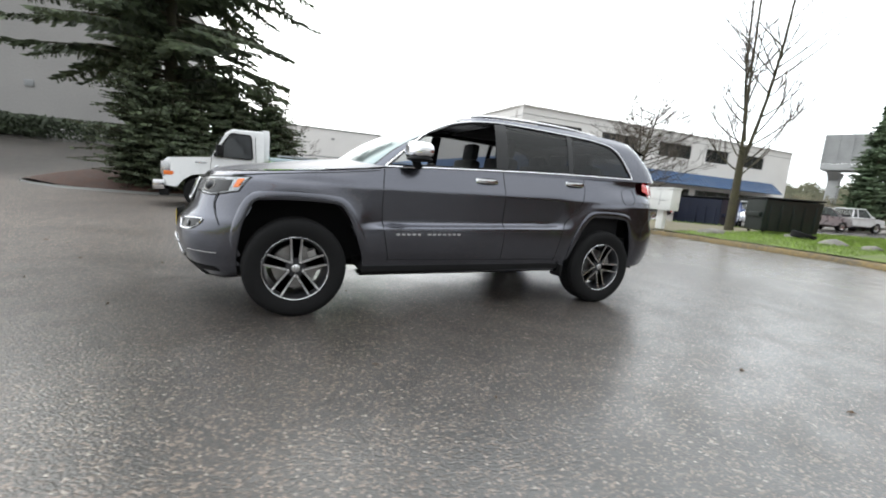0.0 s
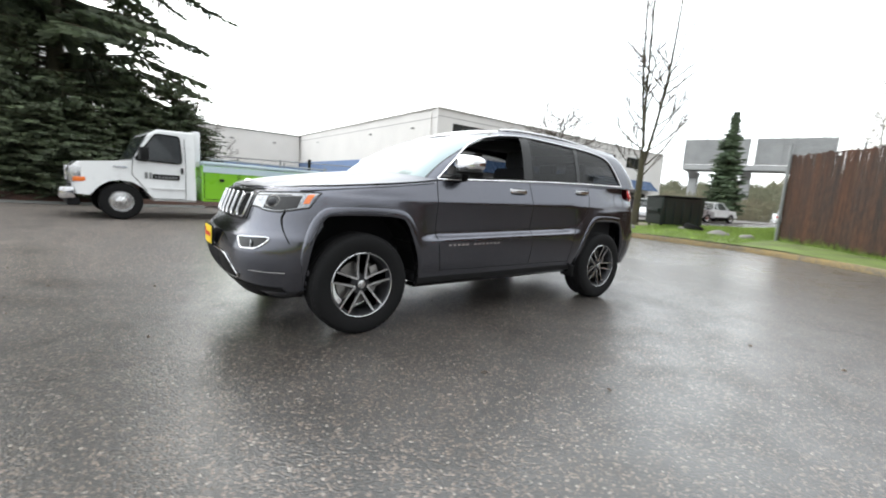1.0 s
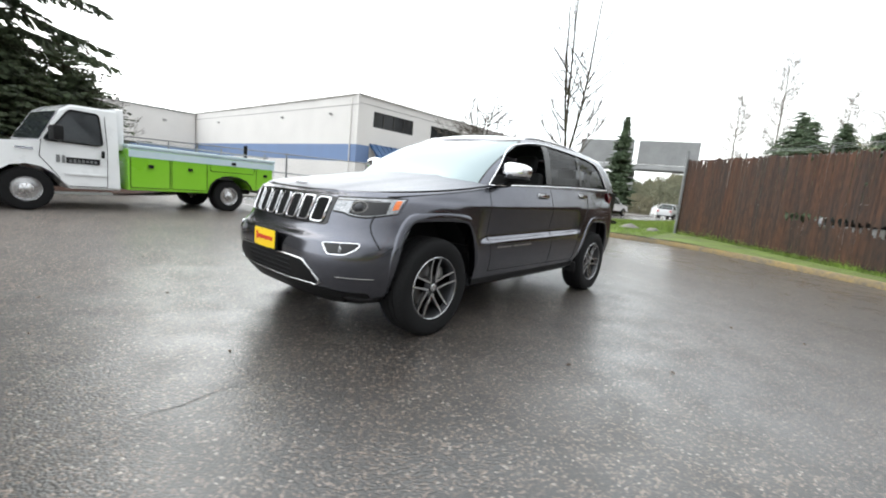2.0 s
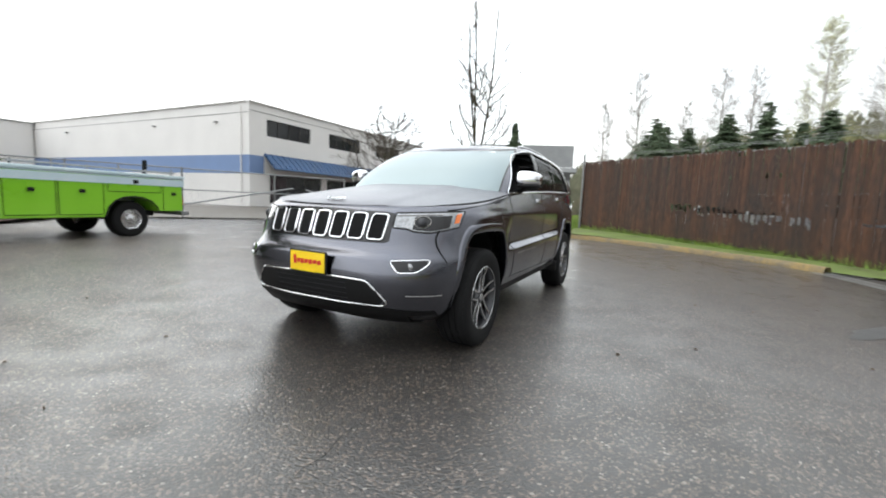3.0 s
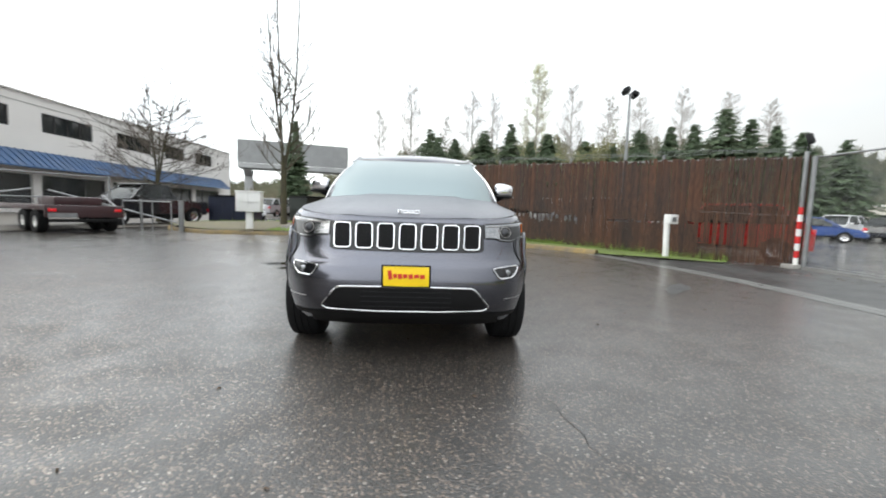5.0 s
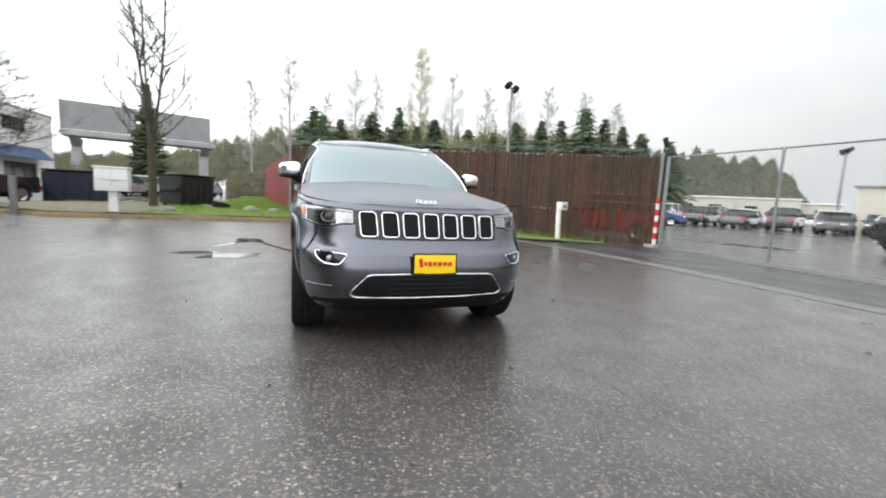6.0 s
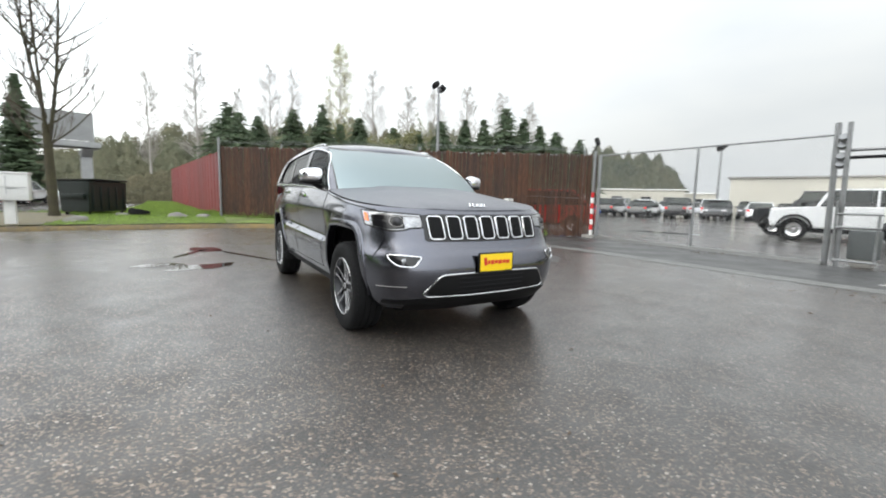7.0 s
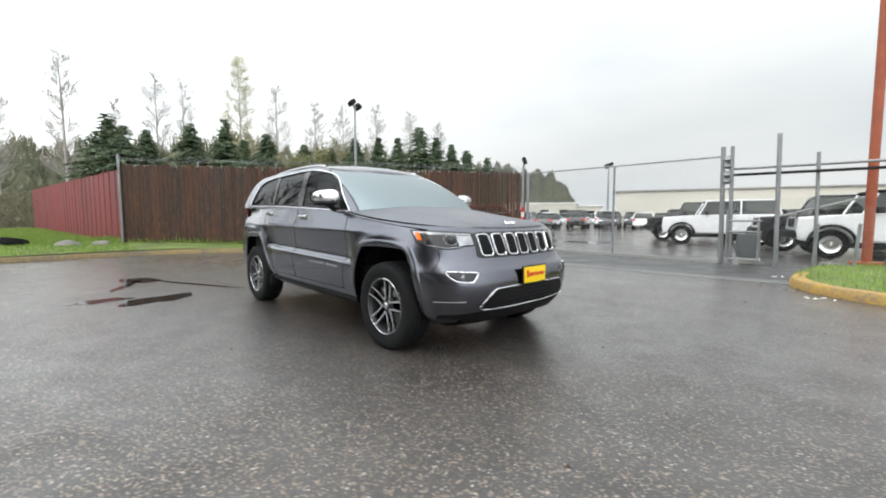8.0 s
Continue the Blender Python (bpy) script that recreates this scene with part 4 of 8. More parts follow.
FRONT_L, FRONT_P, REAR_L, REAR_P, REAR_Q = 0.66, 2.4, 0.48, 2.2, 3.2
# the openings have flat tops and raked sides
ARCH_FRONT = [(-0.40, 0.20), (-0.395, 0.46), (-0.375, 0.66), (-0.30, 0.845), (-0.22, 0.868), (0.26, 0.868), (0.34, 0.83), (0.42, 0.66), (0.49, 0.46), (0.52, 0.20)]
ARCH_REAR = [(-0.46, 0.20), (-0.42, 0.46), (-0.30, 0.76), (-0.21, 0.862), (-0.15, 0.868), (0.20, 0.868), (0.29, 0.83), (0.38, 0.56), (0.41, 0.42), (0.42, 0.20)]


def arch_line(k):
    """The edge of a wheel opening, from its front foot over the top to its rear foot."""
    pts = [(AXLES[k] + dx, z) for dx, z in (ARCH_FRONT, ARCH_REAR)[k]]
    for _ in range(2):
        out = [pts[0]]
        for a, b in zip(pts[:-1], pts[1:]):
            out += [(0.75 * a[0] + 0.25 * b[0], 0.75 * a[1] + 0.25 * b[1]), (0.25 * a[0] + 0.75 * b[0], 0.25 * a[1] + 0.75 * b[1])]
        pts = out + [pts[-1]]
    return pts


ARCH_LINES = (arch_line(0), arch_line(1))


def front_q(z):
    return 4.1 - 0.2 * smooth01(0.55, 0.9, z)


def side_shape(x, z):
    """How far the flank stands out from the plan line at this height."""
    door = smooth01(-1.02, -0.78, x) * (1 - smooth01(0.80, 1.05, x))
    tuck = 0.3 + 0.7 * smooth01(-2.0, -1.75, x)
    y = tuck * (-0.055 * (1 - smooth01(0.26, 0.36, z)) - 0.018 * (1 - smooth01(0.36, 0.50, z)))
    lift = 0.05 * (x + 0.8) / 1.6
    y += door * (0.018 * (1 - smooth01(0.678 + lift, 0.728 + lift, z)) - 0.034 * smooth01(0.678 + lift, 0.728 + lift, z) * (1 - min(1.0, max(0.0, (z - 0.75 - lift) / (0.985 - 0.75)))))
    y -= tuck * 0.042 * (1 - smooth01(0.34, 0.68, z))
    # a crisp crease under the door handles, fading out over the wings
    crease = smooth01(-1.25, -0.92, x) * (1 - smooth01(1.3, 1.75, x))
    y -= (1 - crease) * (0.008 * smooth01(0.98, 1.01, z) + 0.066 * smooth01(0.995, 1.2, z))
    y -= crease * 0.34 * max(0.0, z - 0.985 - 0.4 * lift)
    # the wings swell round the wheels
    for ax in AXLES:
        d = math.hypot(x - ax, z - 0.42)
        if z > 0.22:
            y += 0.016 * math.exp(-((d - 0.50) / 0.09) ** 2) * (1 - smooth01(0.95, 1.03, z)) * smooth01(-2.0, -1.62, x)
    return y


def prow(y, z):
    """The grille and lamps sweep back from the middle."""
    t = min(1.0, (math.sqrt(y * y + 0.01) - 0.1) / 0.8)
    return 0.026 * t * (1 - t ** 6) * smooth01(0.55, 0.85, z)


def flank(x, z):
    """Half width of the lower body."""
    w = PLAN_W(x) + side_shape(x, z)
    u = (x - NOSE_X(z)) / FRONT_L
    if u < 1:
        w *= max(0.0, 1 - (1 - max(0.0, u)) ** FRONT_P) ** (1 / front_q(z))
    u = (TAIL_X(z) - x) / REAR_L
    if u < 1:
        w *= max(0.0, 1 - (1 - max(0.0, u)) ** REAR_P) ** (1 / REAR_Q)
    return w


def front(y, z, out=0.0):
    """A point of the nose at this half width and height, moved out along the surface's normal."""
    def fx(yy, zz):
        xx = -2.05
        for _ in range(4):
            r = min(abs(yy) / (PLAN_W(xx) + side_shape(xx, zz)), 0.995)
            xx = NOSE_X(zz) + FRONT_L * (1 - (1 - r ** front_q(zz)) ** (1 / FRONT_P))
        return xx + prow(yy, zz)
    x = fx(y, z)
    if out:
        e = 0.004
        n = Vector((-1.0, (fx(y + e, z) - fx(y - e, z)) / (2 * e), (fx(y, z + e) - fx(y, z - e)) / (2 * e))).normalized()
        return (x + n.x * out, y + n.y * out, z + n.z * out)
    return (x, y, z)


def on_flank(x, z, side, out=0.0):
    return (x, side * (flank(x, z) + out), z)


def carve(bm, sd, h, back):
    """Moves the vertices near the line sd = 0 onto it and takes away the faces inside."""
    e = 1e-4
    inside = {}
    for v in bm.verts:
        x, z = v.co.x, v.co.z
        d = sd(x, z, v.co.y)
        if abs(d) < h:
            gx, gz = (sd(x + e, z, v.co.y) - d) / e, (sd(x, z + e, v.co.y) - d) / e
            g = math.hypot(gx, gz) or 1.0
            v.co.x, v.co.z = x - d * gx / g, z - d * gz / g
            back(v)
            d = 0.0
        inside[v] = d <= 1e-6
    bmesh.ops.delete(bm, geom=[f for f in bm.faces if all(inside[v] for v in f.verts)], context="FACES")


def lower_shell():
    rows = sorted(set([round(v, 4) for v in np.linspace(0, 1, 64)] + [0.41, 0.45, 0.49, 0.53, 0.57, 0.62, 0.80, 0.84, 0.985]))
    cols = [("f", p) for p in np.linspace(0, math.pi / 2, 30)] + [("s", s) for s in np.linspace(0, 1, 180)[1:-1]] + [("r", p) for p in np.linspace(math.pi / 2, 0, 16)]
    grid = []
    for v in rows:
        line = []
        for kind, c in cols:
            x = {"f": -2.0, "s": -1.5 + 3.3 * c, "r": 2.2}[kind]
            for _ in range(5):
                z = SILL(x) + (SHOULDER(x) - SILL(x)) * v
                if kind == "f":
                    x = NOSE_X(z) + FRONT_L * (1 - math.cos(c) ** (2 / FRONT_P))
                elif kind == "s":
                    a, b = NOSE_X(z) + FRONT_L, TAIL_X(z) - REAR_L
                    x = a + (b - a) * c
                else:
                    x = TAIL_X(z) - REAR_L * (1 - math.cos(c) ** (2 / REAR_P))
            if kind == "f":
                y = (PLAN_W(x) + side_shape(x, z)) * math.sin(c) ** (2 / front_q(z))
                x += prow(y, z)
            elif kind == "r":
                y = (PLAN_W(x) + side_shape(x, z)) * math.sin(c) ** (2 / REAR_Q)
            else:
                y = flank(x, z)
            line.append((x, y, z))
        grid.append(line)
    return grid


def arch_sd(x, z, y):
    best = 9.0
    for ax, line in zip(AXLES, ARCH_LINES):
        if abs(x - ax) < 0.62 and z < 1.0:
            best = min(best, poly_sd(x, z, line))
    return best


def suv_body(car):
    grid = lower_shell()
    bm = bmesh.new()
    for side in (-1, 1):
        vs = sheet(bm, [[(x, side * y, z) for x, y, z in row] for row in grid])
    carve(bm, lambda x, z, y: arch_sd(x, z, y) if abs(y) > 0.55 else 9.0, 0.012, lambda v: onto_flank(v))
    # the arch edge turns inwards
    rim = [e for e in bm.edges if len(e.link_faces) == 1 and all(abs(arch_sd(v.co.x, v.co.z, 0)) < 0.004 and abs(v.co.y) > 0.5 for v in e.verts)]
    r = bmesh.ops.extrude_edge_only(bm, edges=rim)
    for v in [g for g in r["geom"] if isinstance(g, bmesh.types.BMVert)]:
        v.co.y *= 0.93
    # shoulder shelf under the windows, and the tailgate's top
    top = grid[-1]
    for side in (-1, 1):
        sheet(bm, [[(x, side * y * f, z + dz) for x, y, z in top] for f, dz in ((1.0, 0.0), (0.985, 0.007), (0.955, 0.010), (0.90, 0.006))])
    bmesh.ops.remove_doubles(bm, verts=bm.verts, dist=0.0008)
    part("body", bm, BODY_PAINT, car, angle=28)
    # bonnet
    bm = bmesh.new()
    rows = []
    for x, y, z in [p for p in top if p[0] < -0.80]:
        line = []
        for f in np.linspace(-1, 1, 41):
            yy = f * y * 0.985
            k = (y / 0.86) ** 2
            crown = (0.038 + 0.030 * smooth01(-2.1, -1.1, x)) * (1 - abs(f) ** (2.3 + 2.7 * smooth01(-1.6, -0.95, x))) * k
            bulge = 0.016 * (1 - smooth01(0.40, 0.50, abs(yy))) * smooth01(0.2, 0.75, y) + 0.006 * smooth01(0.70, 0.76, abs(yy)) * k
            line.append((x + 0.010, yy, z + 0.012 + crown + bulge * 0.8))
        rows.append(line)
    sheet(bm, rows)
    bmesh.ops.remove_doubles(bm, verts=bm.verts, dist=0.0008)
    part("bonnet", bm, WET_SKYLIT_BONNET, car, "bonnet beaded with rain, its grey lightened for the sky's sheen", angle=40)


def onto_flank(v):
    v.co.y = math.copysign(flank(v.co.x, v.co.z), v.co.y)


# the cabin above the shoulder
ROOF_Z = curve([(-0.25, 1.618), (0.0, 1.658), (0.3, 1.676), (0.8, 1.678), (1.3, 1.668), (1.7, 1.645), (2.12, 1.590)])
GLASS_F = curve([(0.0, -1.13), (0.3, -0.93), (0.6, -0.685), (0.85, -0.435), (1.0, -0.245)])
GLASS_R = curve([(0.0, 2.33), (0.3, 2.29), (0.6, 2.22), (0.85, 2.13), (1.0, 2.08)])
CAB_W = curve([(0.0, 0.862), (0.3, 0.832), (0.6, 0.793), (0.85, 0.748), (1.0, 0.690)])
CAB_FL, CAB_RL, CAB_FQ = 0.40, 0.34, 4.4


def cab_y(x, z):
    """Half width of the cabin's flank."""
    lo = SHOULDER(x) - 0.012
    w = min(1.0, max(0.0, (z - lo) / (ROOF_Z(x) - lo)))
    y = CAB_W(w)
    u = (x - GLASS_F(w)) / CAB_FL
    if u < 1:
        y *= max(0.0, 1 - (1 - max(0.0, u)) ** 2.2) ** (1 / CAB_FQ)
    u = (GLASS_R(w) - x) / CAB_RL
    if u < 1:
        y *= max(0.0, 1 - (1 - max(0.0, u)) ** 2.2) ** (1 / 3.6)
    return y


DLO_LOW = curve([(-0.80, 1.165), (0.0, 1.205), (0.9, 1.243), (1.78, 1.264)])
DLO_HIGH = curve([(-0.80, 1.175), (-0.62, 1.335), (-0.42, 1.485), (-0.22, 1.575), (0.0, 1.62), (0.3, 1.640), (0.9, 1.625), (1.25, 1.608), (1.48, 1.578), (1.60, 1.528), (1.69, 1.42), (1.78, 1.278)])


def dlo_outline(n=44):
    xs = [-0.80 + 2.58 * (0.5 - 0.5 * math.cos(math.pi * k / n)) for k in range(n + 1)]
    return [(x, DLO_LOW(x)) for x in xs] + [(x, DLO_HIGH(x)) for x in xs[::-1]]


DLO = dlo_outline()


def poly_sd(px, pz, poly):
    d, inside, n = 1e9, False, len(poly)
    for i in range(n):
        ax, az = poly[i]
        bx, bz = poly[(i + 1) % n]
        ex, ez, wx, wz = bx - ax, bz - az, px - ax, pz - az
        t = min(1.0, max(0.0, (wx * ex + wz * ez) / (ex * ex + ez * ez + 1e-12)))
        d = min(d, math.hypot(wx - t * ex, wz - t * ez))
        if (az > pz) != (bz > pz) and px < (bx - ax) * (pz - az) / (bz - az + 1e-12) + ax:
            inside = not inside
    return -d if inside else d


def cabin(car):
    ws = list(np.linspace(0, 1, 27))
    cols = [("f", p) for p in np.linspace(0, math.pi / 2, 34)] + [("s", s) for s in np.linspace(0, 1, 112)[1:-1]] + [("r", p) for p in np.linspace(math.pi / 2, 0, 18)]
    grid = []
    for w in ws:
        line = []
        for kind, c in cols:
            x = {"f": GLASS_F(w) + CAB_FL * (1 - math.cos(c) ** (2 / 2.2)), "r": GLASS_R(w) - CAB_RL * (1 - math.cos(c) ** (2 / 2.2)),
                 "s": GLASS_F(w) + CAB_FL + c * (GLASS_R(w) - CAB_RL - GLASS_F(w) - CAB_FL)}[kind]
            y = CAB_W(w) * (math.sin(c) ** (2 / CAB_FQ) if kind == "f" else math.sin(c) ** (2 / 3.6) if kind == "r" else 1.0)
            lo = SHOULDER(x) - 0.012
            line.append((x, y, lo + (ROOF_Z(x) - lo) * w))
        grid.append(line)
    shell, wind, border, rear = bmesh.new(), bmesh.new(), bmesh.new(), bmesh.new()
    nc = len(cols)
    A_COL, R_COL = 22, nc - 12
    for side in (-1, 1):
        P = [[Vector((x, side * y, z)) for x, y, z in row] for row in grid]
        for i in range(len(ws) - 1):
            for j in range(nc - 1):
                q = (P[i][j], P[i][j + 1], P[i + 1][j + 1], P[i + 1][j])
                bmx = shell
                if j < A_COL:
                    bmx = wind if (1 <= i < 25 and j < A_COL - 1) else border
                elif j >= R_COL:
                    bmx = rear if 3 <= i < 21 else shell
                bmx.faces.new([bmx.verts.new(p) for p in q])
    for bmx in (shell, wind, border, rear):
        bmesh.ops.remove_doubles(bmx, verts=bmx.verts, dist=0.0006)
    carve(shell, lambda x, z, y: poly_sd(x, z, DLO) if abs(y) > 0.45 and -0.85 < x < 1.81 else 9.0, 0.012,
          lambda v: onto_cabin(v))
    part("cabin_shell", shell, BODY_PAINT, car, angle=28)
    part("windscreen", wind, WINDSCREEN, car, "windscreen reflecting the white sky").visible_shadow = False
    part("windscreen_border", border, GLOSS_BLACK, car)
    part("rear_window", rear, PRIVACY, car, "dark rear window")
    # roof skin
    bm = bmesh.new()
    rows = []
    for x, y, z in grid[-1]:
        k = (y / CAB_W(1.0)) ** 2
        rows.append([(x, f * y, z + 0.052 * (1 - abs(f) ** 2.2) * k) for f in np.linspace(-1, 1, 29)])
    sheet(bm, rows)
    bmesh.ops.remove_doubles(bm, verts=bm.verts, dist=0.0008)
    part("roof", bm, BODY_PAINT, car, angle=50)
    # rear spoiler lip
    bm = bmesh.new()
    sheet(bm, [[(2.15 + dx, y, 1.615 + dz - 0.05 * (y / 0.6) ** 2) for y in np.linspace(-0.56, 0.56, 15)] for dx, dz in ((-0.22, 0.045), (-0.05, 0.03), (0.08, 0.0), (0.08, -0.02), (-0.1, -0.02))])
    part("spoiler", bm, BODY_PAINT, car)


def onto_cabin(v):
    v.co.y = math.copysign(cab_y(v.co.x, v.co.z), v.co.y)


def side_glass(x0, x1, side, inset=0.010, slope=0.0):
    """A pane between two stations of the window line."""
    bm = bmesh.new()
    rows = []
    n = max(4, int((x1 - x0) / 0.05))
    for i in range(n + 1):
        line = []
        for j in range(9):
            t = j / 8
            x = x0 + (x1 - x0) * i / n + slope * t
            lo, hi = DLO_LOW(x) - 0.012, DLO_HIGH(x) + 0.012
            z = lo + (hi - lo) * t
            line.append((x, side * (cab_y(x, z) - inset), z))
        rows.append(line)
    sheet(bm, rows)
    return bm


def suv_windows(car):
    for side in (-1, 1):
        if side > 0:
            part("side_window", side_glass(-0.79, 0.19, side), SIDE_GLASS, car, "clear front door window").visible_shadow = False
        part("side_window", side_glass(0.30, 0.98, side), PRIVACY, car, "dark tinted rear door window")
        part("side_window", side_glass(1.03, 1.73, side), PRIVACY, car, "dark tinted quarter window")
        # door pillars in gloss black
        for x0, x1 in ((0.185, 0.305), (0.975, 1.035)):
            part("pillar", side_glass(x0, x1, side, 0.004), GLOSS_BLACK, car)
        part("window_trim", tube(bmesh.new(), [(x, side * (cab_y(x, z) + 0.004), z) for x, z in DLO], 0.0065, 6, closed=True), CHROME, car, "bright chrome window surround")
        # black seal inside the chrome
        part("window_seal", tube(bmesh.new(), [(x, side * (cab_y(x, z) - 0.008), z + (0.012 if k < 45 else -0.014)) for k, (x, z) in enumerate(DLO)], 0.010, 5, closed=True), BLACK_PLASTIC, car)


def rounded(pts, r, k=5):
    """An outline with its corners turned to arcs of about radius r."""
    out, n = [], len(pts)
    for i in range(n):
        p, a, b = Vector(pts[i]), Vector(pts[i - 1]), Vector(pts[(i + 1) % n])
        u, v = (a - p), (b - p)
        d = min(r, 0.45 * u.length, 0.45 * v.length)
        s, e = p + u.normalized() * d, p + v.normalized() * d
        for j in range(k + 1):
            t = j / k
            q = s * (1 - t) ** 2 + p * 2 * t * (1 - t) + e * t * t
            out.append((q.x, q.y))
    return out


def outline_on_front(pts, out, r, closed=True, seg=6, flat=1.0):
    return tube(bmesh.new(), [front(y, z, out) for y, z in pts], r, seg, closed, flat)


def fill_on_front(y0, y1, lo, hi, out, n=24, rows=8):
    bm = bmesh.new()
    sheet(bm, [[front(y, lo(y) + (hi(y) - lo(y)) * j / rows, out) for j in range(rows + 1)] for y in np.linspace(y0, y1, n)])
    return bm


def suv_face(car):
    # grille band with seven openings
    gl, gh = curve([(0.0, 0.782), (0.5, 0.788), (0.53, 0.80)]), curve([(0.0, 0.980), (0.45, 0.982), (0.53, 0.974)])
    grille = part("grille", fill_on_front(-0.53, 0.53, lambda y: gl(abs(y)), lambda y: gh(abs(y)), 0.004, 40, 8), GLOSS_BLACK, car, "gloss black grille band with seven chrome-framed openings")
    for k in range(7):
        yc = (k - 3) * 0.1455
        hw, zl, zh = 0.055, 0.798 + 0.004 * abs(k - 3) / 3, 0.962
        lean = 0.010 * (k - 3) / 3
        ring = rounded([(yc - hw, zl), (yc + hw, zl), (yc + hw + lean, zh), (yc - hw + lean, zh)], 0.026)
        part("grille_ring", outline_on_front(ring, 0.011, 0.0066, flat=1.3), CHROME, grille, "chrome opening frame")
        bm = fill_on_front(yc - hw, yc + hw, lambda y: zl + 0.006, lambda y: zh - 0.006, 0.007, 6, 6)
        part("grille_mesh", bm, INTERIOR, grille, "black honeycomb insert")
    bm = bmesh.new()
    for k in range(7):
        yc = (k - 3) * 0.1455
        for i in range(5):
            for j in range(8):
                y, z = yc - 0.036 + 0.018 * i, 0.802 + 0.0215 * j + (0.011 if i % 2 else 0)
                if z < 0.957:
                    hexa = [(y + 0.0085 * math.cos(a), z + 0.0085 * math.sin(a)) for a in np.arange(6) * math.pi / 3]
                    tube(bm, [front(a, b, 0.010) for a, b in hexa], 0.0016, 3, closed=True)
    tagged(part("honeycomb", bm, BLACK_PLASTIC, grille, "fine honeycomb bars"), kind="stuff")
    # bonnet badge, plain shapes
    bm = bmesh.new()
    for k, (w, h) in enumerate(((0.022, 0.040), (0.030, 0.028), (0.030, 0.028), (0.030, 0.032))):
        yc = 0.062 - 0.040 * k
        x = -2.05
        tube(bm, [(x - 0.012 * abs(0), yc - w / 2, 1.046), (x + 0.018, yc - w / 2, 1.046 + h * 0.5), (x + 0.018, yc + w / 2, 1.046 + h * 0.5), (x, yc + w / 2, 1.046)], 0.005, 5, closed=True)
    part("badge", bm, CHROME, car, "small bright bonnet badge")
    for s in (-1, 1):
        # headlamps wrap round the corner
        lo = curve([(0.535, 0.885), (0.62, 0.882), (0.66, 0.868), (0.74, 0.862), (0.80, 0.874), (0.868, 0.900)])
        hi = curve([(0.535, 0.978), (0.65, 0.985), (0.75, 0.992), (0.868, 1.002)])
        ends = (0.537, 0.872)
        bm = fill_on_front(*ends, lo, hi, 0.004, 26, 8)
        if s < 0:
            bmesh.ops.scale(bm, vec=(1, -1, 1), verts=bm.verts)
        lamp = part("headlamp", bm, LAMP_DARK, car, "smoked clear headlamp with amber end")
        pts = [(s * y, lo(y)) for y in np.linspace(*ends, 18)] + [(s * y, hi(y)) for y in np.linspace(*ends, 18)[::-1]]
        part("lamp_seal", outline_on_front(pts, 0.004, 0.006), GLOSS_BLACK, lamp)
        bm = fill_on_front(0.850, 0.868, lambda y: lo(y) + 0.030, lambda y: hi(y) - 0.016 - 2.2 * max(0.0, 0.853 - y), 0.008, 8, 6)
        if s < 0:
            bmesh.ops.scale(bm, vec=(1, -1, 1), verts=bm.verts)
        part("side_marker", bm, AMBER, lamp, "amber side marker")
        bm = fill_on_front(0.655, 0.835, lambda y: lo(y) + 0.010, lambda y: hi(y) - 0.026, 0.0065, 16, 5)
        if s < 0:
            bmesh.ops.scale(bm, vec=(1, -1, 1), verts=bm.verts)
        part("lamp_bezel", bm, GLOSS_BLACK, lamp, "smoked black lamp bezel")
        c = front(s * 0.70, 0.925, -0.012)
        bm = bmesh.new()
        bmesh.ops.create_uvsphere(bm, u_segments=18, v_segments=12, radius=0.036)
        bmesh.ops.transform(bm, matrix=Matrix.Translation((c[0] - 0.004, c[1], c[2])), verts=bm.verts)
        part("projector", bm, POCKET, lamp, "dark projector bulb")
        part("projector_ring", outline_on_front([(s * 0.70 + 0.043 * math.cos(a), 0.926 + 0.036 * math.sin(a)) for a in np.arange(20) * math.pi / 10], 0.008, 0.0025), STEEL, lamp)
        part("lamp_bar", outline_on_front([(s * y, hi(y) - 0.018) for y in np.linspace(0.55, 0.79, 12)], 0.007, 0.003, closed=False), STEEL, lamp)
        # fog lamp pods with chrome surround
        pod = rounded([(s * 0.585, 0.682), (s * 0.790, 0.694), (s * 0.778, 0.655), (s * 0.735, 0.617), (s * 0.640, 0.613)], 0.020)
        fl, fh = curve([(0.59, 0.668), (0.64, 0.618), (0.735, 0.620), (0.785, 0.658)]), curve([(0.59, 0.680), (0.785, 0.691)])
        bm = fill_on_front(0.592, 0.785, fl, fh, 0.003, 14, 5)
        if s < 0:
            bmesh.ops.scale(bm, vec=(1, -1, 1), verts=bm.verts)
        fog = part("fog_lamp", bm, GLOSS_BLACK, car, "fog lamp pod with chrome surround")
        part("chrome_surround", outline_on_front(pod, 0.006, 0.0054, flat=0.8), CHROME, fog)
        c = front(s * 0.700, 0.650, 0.0)
        bm = bmesh.new()
        bmesh.ops.create_uvsphere(bm, u_segments=16, v_segments=10, radius=0.024)
        bmesh.ops.transform(bm, matrix=Matrix.Translation(c) @ Matrix.Diagonal((0.35, 1, 1, 1)), verts=bm.verts)
        part("bulb", bm, LAMP_DARK, fog, "round clear fog bulb")
        # highlight of the lower bumper corner's crease, added as a thin steel strip
        part("crease_highlight", outline_on_front([(s * y, 0.470 - 0.03 * (y - 0.60)) for y in np.linspace(0.68, 0.84, 14)], 0.0, 0.0026, closed=False), STEEL, car, "thin steel strip drawn as the highlight of the bumper corner's crease")
